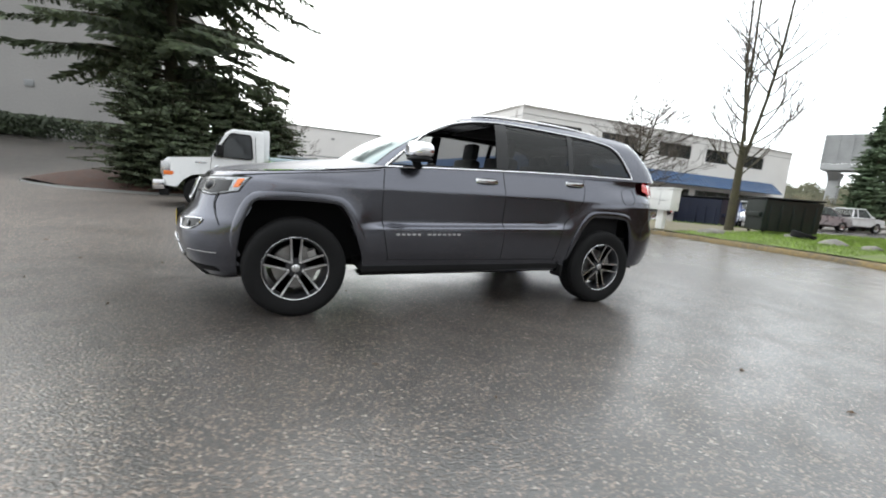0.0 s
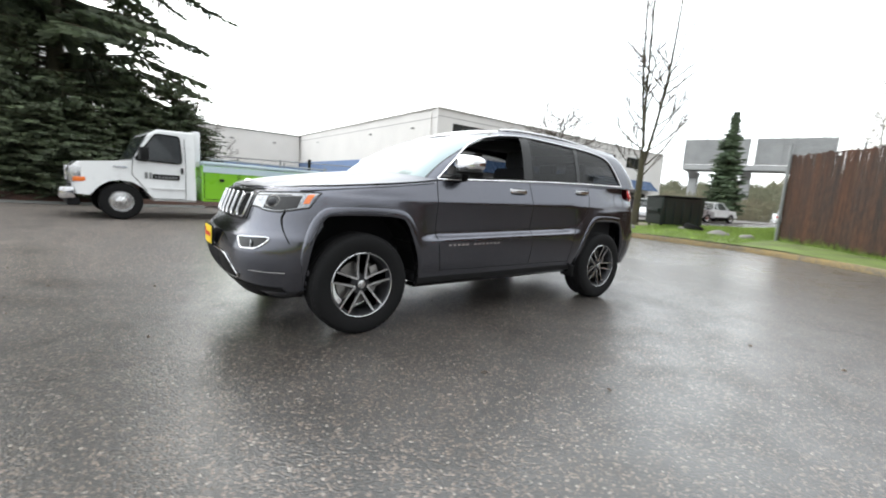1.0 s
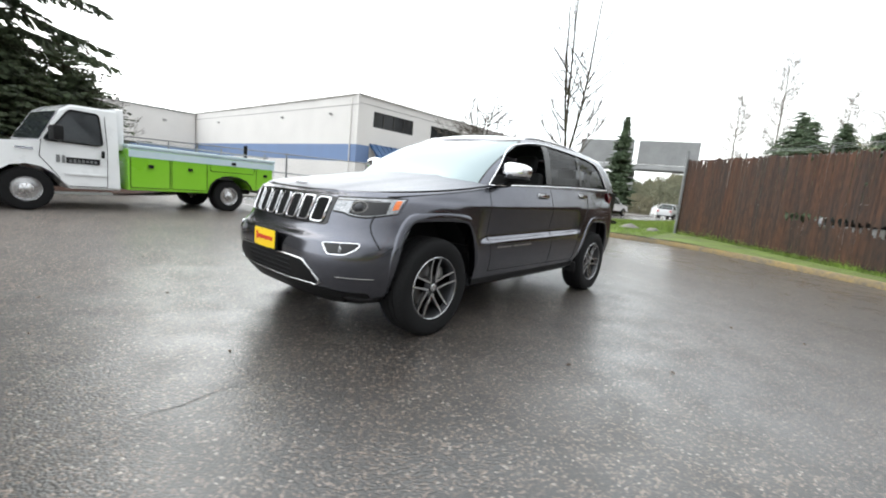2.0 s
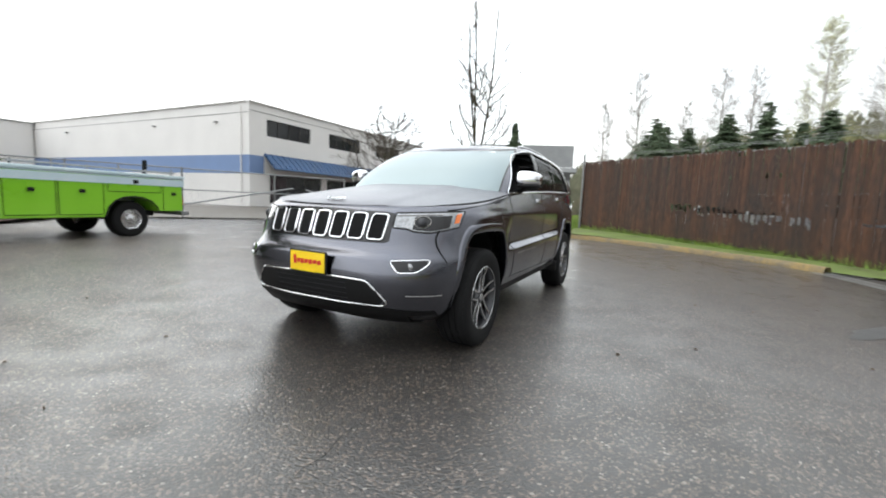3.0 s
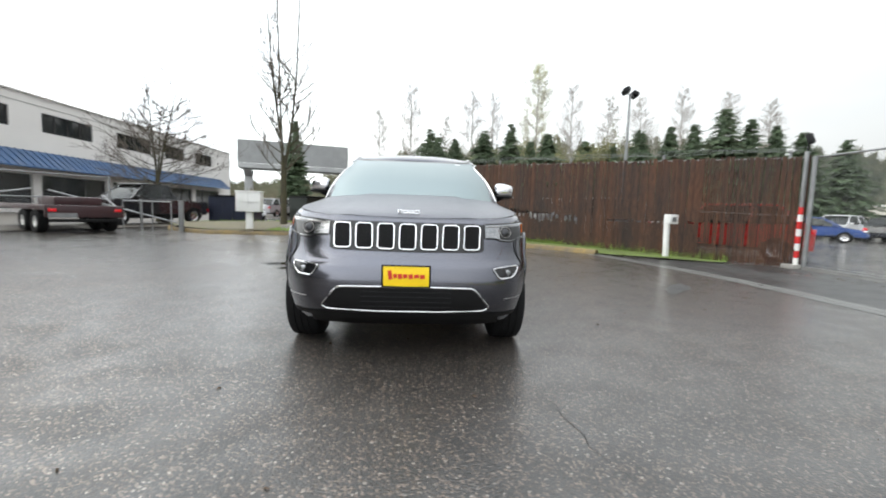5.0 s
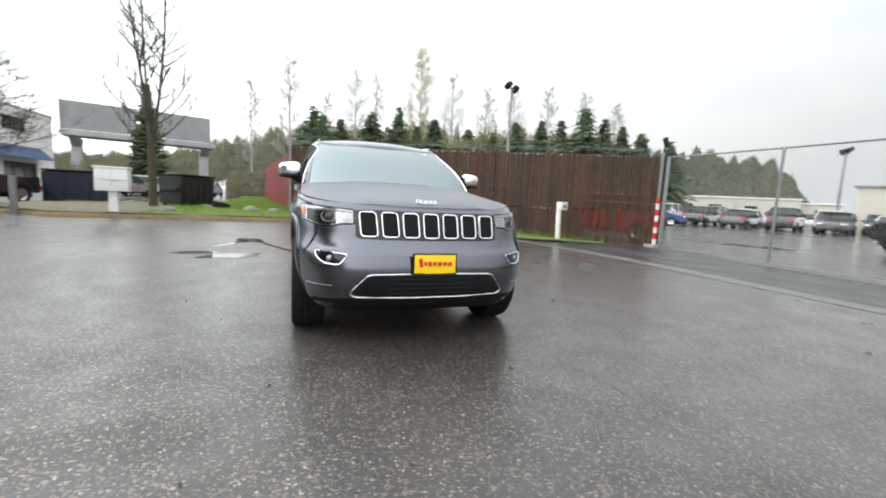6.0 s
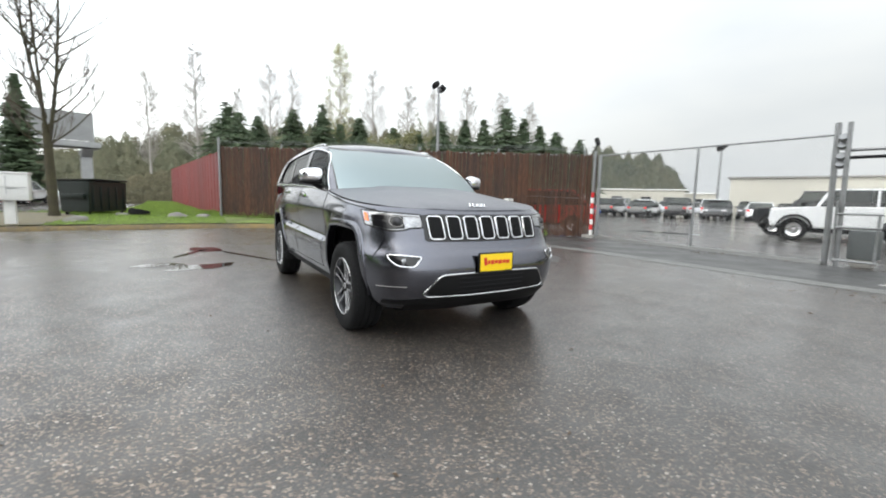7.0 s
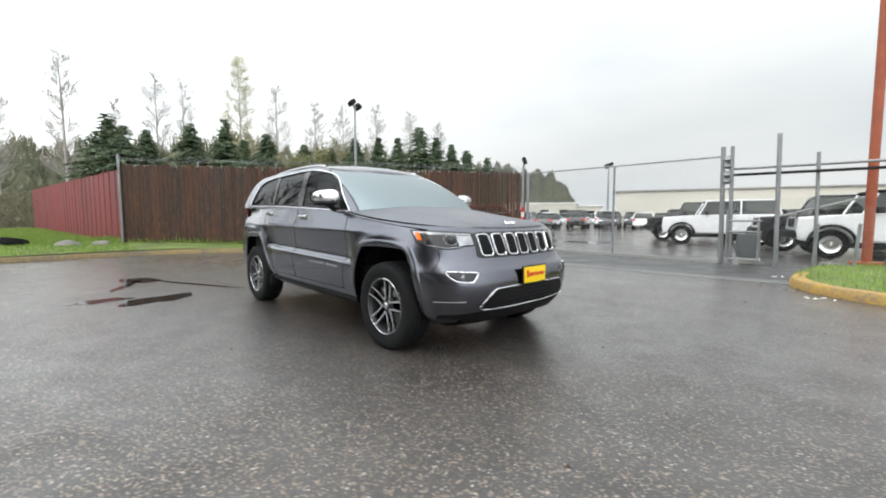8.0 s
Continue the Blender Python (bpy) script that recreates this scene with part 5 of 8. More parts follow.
    # lower intake with chrome frame
    il, ih = curve([(0.0, 0.392), (0.50, 0.398), (0.555, 0.43)]), curve([(0.0, 0.556), (0.40, 0.552), (0.47, 0.530), (0.555, 0.44)])
    intake = part("lower_intake", fill_on_front(-0.55, 0.55, lambda y: il(abs(y)), lambda y: ih(abs(y)), 0.004, 40, 8), INTERIOR, car, "black lower intake with chrome frame")
    frame_pts = rounded([(0.455, 0.553), (0.2, 0.558), (-0.2, 0.558), (-0.455, 0.553), (-0.572, 0.418), (-0.535, 0.392), (-0.2, 0.384), (0.2, 0.384), (0.535, 0.392), (0.572, 0.418)], 0.035)
    part("intake_frame", outline_on_front(frame_pts, 0.006, 0.0052, flat=1.2), SATIN, intake, "slim satin metal intake frame")
    for k in range(4):
        part("intake_bar", outline_on_front([(y, 0.420 + 0.034 * k) for y in np.linspace(-0.30, 0.30, 15)], 0.008, 0.004, closed=False), INTERIOR, intake)
    for s in (-1, 1):
        part("intake_shutter", fill_on_front(*sorted((s * 0.30, s * 0.52)), lambda y: 0.405 + 0.2 * max(0, abs(y) - 0.47), lambda y: 0.545 - 0.6 * max(0, abs(y) - 0.43), 0.007, 10, 4), BLACK_PLASTIC, intake)
    # dark textured lower valance, from corner to corner under the intake
    part("valance", fill_on_front(-0.80, 0.80, lambda y: 0.325, lambda y: 0.376 - 0.020 * smooth01(0.5, 0.78, abs(y)), 0.0035, 65, 5), BLACK_PLASTIC, car, "black textured lower valance")
    # chin
    bm = bmesh.new()
    sheet(bm, [[(front(y, z, 0)[0] + dx, y, z - dz) for y in np.linspace(-0.66, 0.66, 41)] for z, dx, dz in ((0.335, -0.004, 0.0), (0.30, 0.02, 0.03), (0.30, 0.14, 0.06), (0.32, 0.35, 0.06))])
    part("chin_spoiler", bm, BLACK_PLASTIC, car)
    # dealer plate: plain bars for its print
    plate = thing_plate(car)


def thing_plate(car):
    bm = box(bmesh.new(), (-2.308, 0.0, 0.632), (0.012, 0.325, 0.150), bevel=0.004)
    p = part("number_plate", bm, BLACK_PLASTIC, car, "yellow dealer plate in a black holder")
    part("plate_face", box(bmesh.new(), (-2.316, 0.0, 0.633), (0.006, 0.300, 0.128), bevel=0.002), PLATE_YELLOW, p, "plain yellow plate")
    for k, (y, w, h) in enumerate(((0.105, 0.028, 0.040), (0.072, 0.026, 0.018), (0.040, 0.030, 0.022), (0.006, 0.030, 0.018), (-0.030, 0.032, 0.020), (-0.068, 0.034, 0.016), (-0.106, 0.034, 0.018))):
        bm = box(bmesh.new(), (-2.3205, y, 0.634 + (0.008 if k == 0 else 0) + 0.002 * (k % 2)), (0.003, w * 0.92, h * 1.5), Matrix.Rotation(-0.16, 4, "X"))
        part("plate_print", bm, PLATE_RED, p, "red bar of print")
    for z, w in ((0.691, 0.18), (0.573, 0.16)):
        part("holder_print", box(bmesh.new(), (-2.3205, 0.0, z), (0.003, w, 0.010)), PLATE_YELLOW, p)
    return p


def tail_point(x, z, side):
    """A point of the bulging tail lamp round the rear corner."""
    xb = min(x, TAIL_X(z) - 0.01)
    swell = math.sin(math.pi * min(1.0, max(0.0, (z - 1.08) / 0.20)))
    u = smooth01(2.02, 2.35, x)
    return (xb + 0.085 * u * (0.4 + 0.6 * swell), side * (flank(xb, z) + 0.012 + 0.030 * swell * (1 - 0.5 * u)), z)


def suv_sides(car):
    gaps = {
        "front_door_gap": [(-0.82, 1.15), (-0.835, 1.0), (-0.83, 0.75), (-0.79, 0.55), (-0.76, 0.43)],
        "middle_door_gap": [(0.25, 1.21), (0.265, 1.0), (0.275, 0.7), (0.275, 0.43)],
        "rear_door_gap": [(1.16, 1.235), (1.165, 1.08), (1.10, 0.95), (0.985, 0.85), (0.90, 0.70), (0.865, 0.43)],
        "sill_gap": [(-0.78, 0.432), (-0.3, 0.434), (0.3, 0.44), (0.87, 0.445)],
        "bumper_gap": [(-1.96, 0.66), (-1.99, 0.74), (-2.0, 0.82), (-1.97, 0.88)],
        "rear_bumper_gap": [(1.93, 0.62), (2.0, 0.80), (2.08, 0.86), (2.19, 0.88)],
        "bonnet_gap": [(-1.88, 1.008), (-1.60, 1.042), (-1.2, 1.082), (-0.86, 1.126)],
    }
    for side in (-1, 1):
        for name, pts in gaps.items():
            line = soften(pts, 3, closed=False)
            part("panel_gap", tube(bmesh.new(), [on_flank(x, z, side, -0.0015) for x, z in line], 0.0042, 5), INTERIOR, car)
        for xc, z in ((0.085, 1.118), (1.045, 1.160)):
            bm = bmesh.new()
            rows = []
            for t in np.linspace(0, 1, 13):
                x = xc - 0.112 + 0.224 * t
                bulge = 0.034 * min(1.0, 4 * t, 4 * (1 - t)) ** 0.6
                rows.append([(x, side * (flank(x, z) + o * bulge + 0.002), z + dz) for o, dz in ((0.2, -0.019), (0.9, -0.016), (1.0, 0.0), (0.9, 0.015), (0.2, 0.018))])
            sheet(bm, rows)
            part("door_handle", bm, CHROME, car, "chrome door handle")
            cup = bmesh.new()
            sheet(cup, [[on_flank(x, z + dz, side, 0.0025) for dz in (-0.03, 0.0, 0.026)] for x in np.linspace(xc - 0.05, xc + 0.07, 6)])
            part("handle_recess", cup, GLOSS_BLACK, car)
        # model name along the door moulding, plain bars
        for k in range(13):
            if k == 5:
                continue
            x = -0.715 + k * 0.044
            bm = bmesh.new()
            sheet(bm, [[on_flank(xx, zz, side, 0.004) for zz in (0.634 + 0.0012 * k, 0.650 + 0.0012 * k)] for xx in (x, x + 0.014, x + 0.030)])
            part("name_bar", bm, CHROME, car)
        # fuel flap on the left, tail lamps, rear reflectors, mud flaps
        if side < 0:
            ring = soften([(1.66, 1.0), (1.84, 1.0), (1.84, 1.17), (1.66, 1.17)], 2)
            part("fuel_flap", tube(bmesh.new(), [on_flank(x, z, side, -0.001) for x, z in ring], 0.0035, 5, closed=True), INTERIOR, car)
        bm = bmesh.new()
        sheet(bm, [[tail_point(x, z, side) for z in np.linspace(1.10 + 0.2 * max(0, 2.19 - x), 1.26 - 0.1 * max(0, 2.19 - x), 9)] for x in np.linspace(1.93, 2.35, 16)])
        part("tail_lamp", bm, TAIL_RED, car, "red tail lamp wrapping the rear corner")
        for ax, line in zip(AXLES, ARCH_LINES):
            # raised flare round the opening, rolled inwards at its edge
            bm = bmesh.new()
            rows = []
            for i, (x, z) in enumerate(line):
                p, q = line[max(0, i - 1)], line[min(len(line) - 1, i + 1)]
                L = math.hypot(q[0] - p[0], q[1] - p[1])
                nx, nz = -(q[1] - p[1]) / L, (q[0] - p[0]) / L
                if z > SILL(x) + 0.06:
                    k = 0.15 + 0.85 * smooth01(0.34, 0.60, z)
                    rows.append([on_flank(x + nx * o * k, z + nz * o * k, side, out * (k if out > 0 else 1)) for o, out in ((-0.005, -0.055), (-0.005, 0.006), (0.002, 0.012), (0.012, 0.014), (0.044, 0.012), (0.053, 0.008), (0.057, -0.006))])
            sheet(bm, rows)
            part("arch_flare", bm, BODY_PAINT, car, "raised body-coloured wheel-arch flare", angle=40)
            # dark liner in the wheel well
            well = [(ax + 0.02 + 0.535 * math.cos(a), 0.36 + 0.57 * math.sin(a)) for a in np.linspace(-0.06, math.pi + 0.06, 28)]
            bm = bmesh.new()
            sheet(bm, [[(x, side * yy, z) for yy in (0.80, 0.68, 0.50)] for x, z in well])
            part("wheel_liner", bm, INTERIOR, car)
            disc = bmesh.new()
            disc.faces.new([disc.verts.new((x, side * 0.50, z)) for x, z in well])
            part("wheel_liner", disc, INTERIOR, car)
        # sill board
        bm = bmesh.new()
        sheet(bm, [[(x, side * (flank(x, 0.37) + o), z + 0.015 * (x + 0.9)) for o, z in ((-0.02, 0.395), (0.006, 0.375), (0.004, 0.33), (-0.05, 0.29), (-0.30, 0.285))] for x in np.linspace(-0.97, 0.93, 24)])
        part("sill_cover", bm, BLACK_PLASTIC, car, "black sill moulding")
        flap = box(bmesh.new(), (0.955, side * 0.86, 0.335), (0.03, 0.15, 0.12), bevel=0.01)
        part("stone_guard", flap, BLACK_PLASTIC, car)
        # roof rails
        rail = [(0.00, 1.668), (0.10, 1.688), (0.35, 1.702), (0.8, 1.707), (1.2, 1.692), (1.48, 1.662), (1.58, 1.636)]
        part("roof_rail", tube(bmesh.new(), [(x, side * (0.648 - 0.01 * x), z) for x, z in soften(rail, 2, closed=False)], 0.013, 8), SATIN, car, "satin silver roof rail")
        mirror(car, side)


def mirror(car, side):
    """Door mirror: a black foot, a chrome cap and the glass."""
    m = part("door_mirror", tube(bmesh.new(), [(-0.55, side * 0.85, 1.185), (-0.57, side * 0.90, 1.205), (-0.60, side * 0.945, 1.228)], [0.045, 0.035, 0.035], 8, flat=0.6), BLACK_PLASTIC, car, "door mirror with chrome cap")
    bm = bmesh.new()
    bmesh.ops.create_uvsphere(bm, u_segments=24, v_segments=16, radius=1.0)
    for v in bm.verts:
        x, y, z = v.co
        n = 3.2
        k = (abs(x) ** n + abs(y) ** n + abs(z) ** n) ** (-1 / n) if v.co.length > 0 else 1
        x, y, z = x * k, y * k, z * k
        x = min(x, 0.55)
        v.co = (-0.575 + 0.085 * x + 0.03 * y, side * (0.962 + 0.106 * y), 1.304 + 0.070 * z * (1 - 0.16 * y))
    part("mirror_cap", bm, CHROME, m, "chrome mirror cap")
    bm = bmesh.new()
    bmesh.ops.create_uvsphere(bm, u_segments=20, v_segments=10, radius=1.0)
    for v in bm.verts:
        x, y, z = v.co
        v.co = (-0.575 + 0.088 * x + 0.03 * y, side * (0.962 + 0.109 * y), 1.240 + 0.024 * z)
    part("mirror_base", bm, BLACK_PLASTIC, m)


def wheel(car, x, side):
    """Tyre and two-tone five-double-spoke rim."""
    y0 = side * 0.815
    w = part("wheel", lathe(bmesh.new(), [(0.232, -0.10), (0.236, -0.116), (0.262, -0.126), (0.300, -0.133), (0.335, -0.132), (0.355, -0.124), (0.368, -0.108), (0.3745, -0.085), (0.3755, -0.058), (0.368, -0.055), (0.368, -0.047), (0.376, -0.044), (0.3765, -0.006), (0.368, -0.003), (0.368, 0.005), (0.3765, 0.008), (0.376, 0.044), (0.368, 0.047), (0.368, 0.055), (0.3755, 0.058), (0.3745, 0.085), (0.368, 0.108), (0.355, 0.124), (0.335, 0.132), (0.300, 0.133), (0.262, 0.126), (0.236, 0.116), (0.232, 0.10)], seg=64, closed=True), RUBBER, car, "black all-season tyre on a two-tone alloy rim")
    w.matrix_basis = pose(x, y0, HUB_Z) @ Matrix.Diagonal((0.982, 0.93, 0.982, 1.0))
    bm = bmesh.new()
    for k in range(56):
        a = 2 * math.pi * k / 56
        for ss in (-1, 1):
            box(bm, (0.3615 * math.cos(a), ss * 0.100, 0.3615 * math.sin(a)), (0.014, 0.026, 0.022), Matrix.Rotation(-a, 4, "Y") @ Matrix.Rotation(0.25 * ss, 4, "X"))
    tagged(part("tread_block", bm, RUBBER, w, smooth=False), kind="stuff")
    o = side
    rim = part("rim", lathe(bmesh.new(), [(0.246, o * 0.108), (0.249, o * 0.119), (0.240, o * 0.122), (0.233, o * 0.112), (0.226, o * 0.085), (0.215, o * 0.02), (0.212, -o * 0.06), (0.235, -o * 0.11)], seg=64), POCKET, w, "dark grey rim with machined spokes")
    rim.matrix_basis = Matrix.Diagonal((0.965, 1.0, 0.965, 1.0))
    part("rim_lip", lathe(bmesh.new(), [(0.2475, o * 0.1155), (0.2495, o * 0.1205), (0.2465, o * 0.1235), (0.2415, o * 0.1195), (0.2405, o * 0.114)], seg=64), SATIN, rim, "machined bright rim lip")
    for k in range(5):
        a = radians(90 + 72 * k) + (0.0 if x < 0 and side < 0 else -0.38 if side < 0 else 0.2 if x < 0 else 0.5)
        for s in (-1, 1):
            bm = bmesh.new()
            sec = []
            for t in np.linspace(0, 1, 6):
                r = 0.045 + 0.193 * t
                off = s * (0.030 + 0.011 * t)
                yy = o * (0.088 + 0.022 * t - 0.010 * math.sin(math.pi * t))
                hw = 0.0085 + 0.002 * (1 - t)
                ring = []
                for dx, dy in ((-hw, 0.0), (-hw * 0.8, 0.008), (hw * 0.8, 0.008), (hw, 0.0), (hw * 0.7, -0.032), (-hw * 0.7, -0.032)):
                    u, v = r, off + dx
                    ring.append((u * math.cos(a) - v * math.sin(a), yy + o * dy, u * math.sin(a) + v * math.cos(a)))
                sec.append(ring + [ring[0]])
            sheet(bm, sec)
            bmesh.ops.remove_doubles(bm, verts=bm.verts, dist=0.0002)
            part("spoke", bm, SATIN, rim)
        bm = bmesh.new()
        pts = []
        for r, off in ((0.06, -0.02), (0.06, 0.02), (0.225, 0.040), (0.225, -0.040)):
            pts.append((r * math.cos(a) - off * math.sin(a), o * 0.066, r * math.sin(a) + off * math.cos(a)))
        bm.faces.new([bm.verts.new(p) for p in pts])
        bmesh.ops.solidify(bm, geom=bm.faces[:], thickness=0.012)
        part("spoke_web", bm, POCKET, rim)
        b = a + radians(36)
        bm = bmesh.new()
        tube(bm, [(0.057 * math.cos(b), o * 0.062, 0.057 * math.sin(b)), (0.057 * math.cos(b), o * 0.094, 0.057 * math.sin(b))], 0.0105, 6)
        part("lug_nut", bm, CHROME, rim)
    part("hub", lathe(bmesh.new(), [(0.0, o * 0.074), (0.075, o * 0.070), (0.078, o * 0.05), (0.07, o * 0.0)], seg=32), POCKET, rim)
    part("centre_cap", lathe(bmesh.new(), [(0.0, o * 0.104), (0.024, o * 0.1035), (0.031, o * 0.099), (0.032, o * 0.07)], seg=28), SATIN, rim, "silver centre cap")
    part("brake_disc", lathe(bmesh.new(), [(0.07, o * 0.012), (0.165, o * 0.012), (0.168, o * 0.006), (0.168, -o * 0.016), (0.07, -o * 0.016)], seg=40), STEEL, w)
    bm = bmesh.new()
    box(bm, (0.135, o * 0.0, 0.05), (0.07, 0.09, 0.17), Matrix.Rotation(-0.35, 4, "Y"), 0.012)
    part("brake_caliper", bm, STEEL, w)


def seat(car, x, y, back=0.62):
    s = part("seat", box(bmesh.new(), (x, y, 0.78), (0.52, 0.50, 0.16), bevel=0.05), LEATHER, car, "black leather front seat")
    part("backrest", box(bmesh.new(), (x + 0.30, y, 1.06), (0.13, 0.48, back), Matrix.Rotation(0.22, 4, "Y"), 0.05), LEATHER, s)
    part("head_rest", box(bmesh.new(), (x + 0.40, y, 1.455), (0.10, 0.26, 0.19), Matrix.Rotation(0.12, 4, "Y"), 0.045), LEATHER, s)
    for dy in (-0.06, 0.06):
        part("head_rest_post", tube(bmesh.new(), [(x + 0.37, y + dy, 1.32), (x + 0.39, y + dy, 1.40)], 0.007, 6), SATIN, s)


def suv_inside(car):
    bm = bmesh.new()
    box(bm, (0.45, 0, 0.62), (2.9, 1.62, 0.06))
    for s in (-1, 1):
        box(bm, (0.4, s * 0.815, 0.88), (2.6, 0.04, 0.56), bevel=0.01)
    box(bm, (1.9, 0, 0.9), (0.06, 1.6, 0.6))
    part("cabin_trim", bm, INTERIOR, car)
    bm = bmesh.new()
    prism(bm, [(-0.98, 0.70), (-0.98, 1.13), (-0.80, 1.165), (-0.52, 1.15), (-0.40, 1.06), (-0.42, 0.72)], -0.80, 0.80)
    part("dashboard", bm, INTERIOR, car, "black dashboard")
    w = part("steering_wheel", tube(bmesh.new(), [(-0.30 + 0.19 * math.sin(a) * 0.35, -0.37 + 0.185 * math.cos(a), 1.06 + 0.175 * math.sin(a)) for a in np.arange(28) * math.pi / 14], 0.016, 8, closed=True), LEATHER, car)
    part("wheel_hub", box(bmesh.new(), (-0.32, -0.37, 1.06), (0.05, 0.16, 0.12), bevel=0.02), INTERIOR, w)
    for y in (-0.38, 0.38):
        seat(car, 0.14, y)
    r = part("rear_bench", box(bmesh.new(), (1.10, 0, 0.80), (0.5, 1.36, 0.18), bevel=0.05), LEATHER, car)
    part("backrest", box(bmesh.new(), (1.42, 0, 1.08), (0.14, 1.36, 0.60), Matrix.Rotation(0.22, 4, "Y"), 0.05), LEATHER, r)
    for y in (-0.42, 0.0, 0.42):
        part("head_rest", box(bmesh.new(), (1.50, y, 1.43), (0.09, 0.24, 0.14), bevel=0.04), LEATHER, r)
    part("headliner", box(bmesh.new(), (0.95, 0, 1.632), (1.3, 0.9, 0.014)), INTERIOR, car)
    part("rear_view_mirror", box(bmesh.new(), (-0.24, 0, 1.535), (0.03, 0.24, 0.065), bevel=0.015), INTERIOR, car)
    # underside
    bm = bmesh.new()
    box(bm, (0.0, 0, 0.345), (4.3, 1.0, 0.09), bevel=0.03)
    box(bm, (0.0, 0, 0.36), (1.95, 1.62, 0.07), bevel=0.02)
    part("floor_pan", bm, INTERIOR, car)
    for x in AXLES:
        part("axle", tube(bmesh.new(), [(x, -0.72, HUB_Z), (x, 0.72, HUB_Z)], 0.045, 10), INTERIOR, car)
    part("exhaust", tube(bmesh.new(), [(0.2, 0.35, 0.30), (1.2, 0.42, 0.29), (2.2, 0.5, 0.32)], 0.05, 10), STEEL, car)
    # cowl, wipers, aerial
    bm = bmesh.new()
    sheet(bm, [[(-1.07 + 0.20 * (abs(y) / 0.78) ** 2 + dx, y, 1.178 - 0.015 * (y / 0.78) ** 2 + dz) for y in np.linspace(-0.80, 0.80, 25)] for dx, dz in ((-0.10, -0.012), (-0.03, 0.006), (0.05, 0.0))])
    part("cowl", bm, BLACK_PLASTIC, car)
    for y0, y1 in ((0.62, 0.02), (-0.05, -0.68)):
        part("wiper", tube(bmesh.new(), [(-1.05 + 0.14 * (y / 0.7) ** 2 + 0.02, y, 1.20) for y in np.linspace(y0, y1, 8)], 0.010, 6), BLACK_PLASTIC, car)
    part("aerial", tube(bmesh.new(), [(1.62, 0, 1.68), (1.70, 0, 1.735), (1.80, 0, 1.70)], [0.03, 0.012, 0.03], 8), BODY_PAINT, car)
    part("parking_sticker", box(bmesh.new(), (-0.30, -0.44, 1.575), (0.012, 0.15, 0.03), Matrix.Rotation(-0.6, 4, "Y")), WHITE_PAINT, car, "small white sticker on the windscreen")


def make_suv():
    car = thing("suv", "dark grey metallic suv with chrome trim standing on wet asphalt", "car")
    suv_body(car)
    cabin(car)
    suv_windows(car)
    suv_face(car)
    suv_sides(car)
    suv_inside(car)
    for x in AXLES:
        for side in (-1, 1):
            wheel(car, x, side)
    return car


make_suv()


# ---- the service truck ----
def truck_wheel(parent, x, y, side, r=0.39, w=0.22, dual=False):
    t = part("wheel", lathe(bmesh.new(), [(0.22, -w / 2), (0.30, -w / 2 - 0.01), (r - 0.03, -w / 2), (r, -w / 2 + 0.03), (r, w / 2 - 0.03), (r - 0.03, w / 2), (0.30, w / 2 + 0.01), (0.22, w / 2)], seg=36, closed=True), RUBBER, parent, "black truck tyre with a steel rim")
    t.matrix_basis = pose(x, y, r - 0.005)
    o = side
    part("rim", lathe(bmesh.new(), [(0.22, o * w / 2), (0.21, o * (w / 2 - 0.01)), (0.19, o * (w / 2 - 0.06)), (0.11, o * (w / 2 - 0.05)), (0.10, o * (w / 2 - 0.01)), (0.06, o * (w / 2 + 0.02)), (0.0, o * (w / 2 + 0.025))], seg=32), SATIN, t, "bare steel rim")
    bm = bmesh.new()
    for k in range(8):
        a = 2 * math.pi * k / 8
        tube(bm, [(0.085 * math.cos(a), o * (w / 2 - 0.01), 0.085 * math.sin(a)), (0.085 * math.cos(a), o * (w / 2 + 0.03), 0.085 * math.sin(a))], 0.014, 6)
    part("wheel_nuts", bm, STEEL, t)


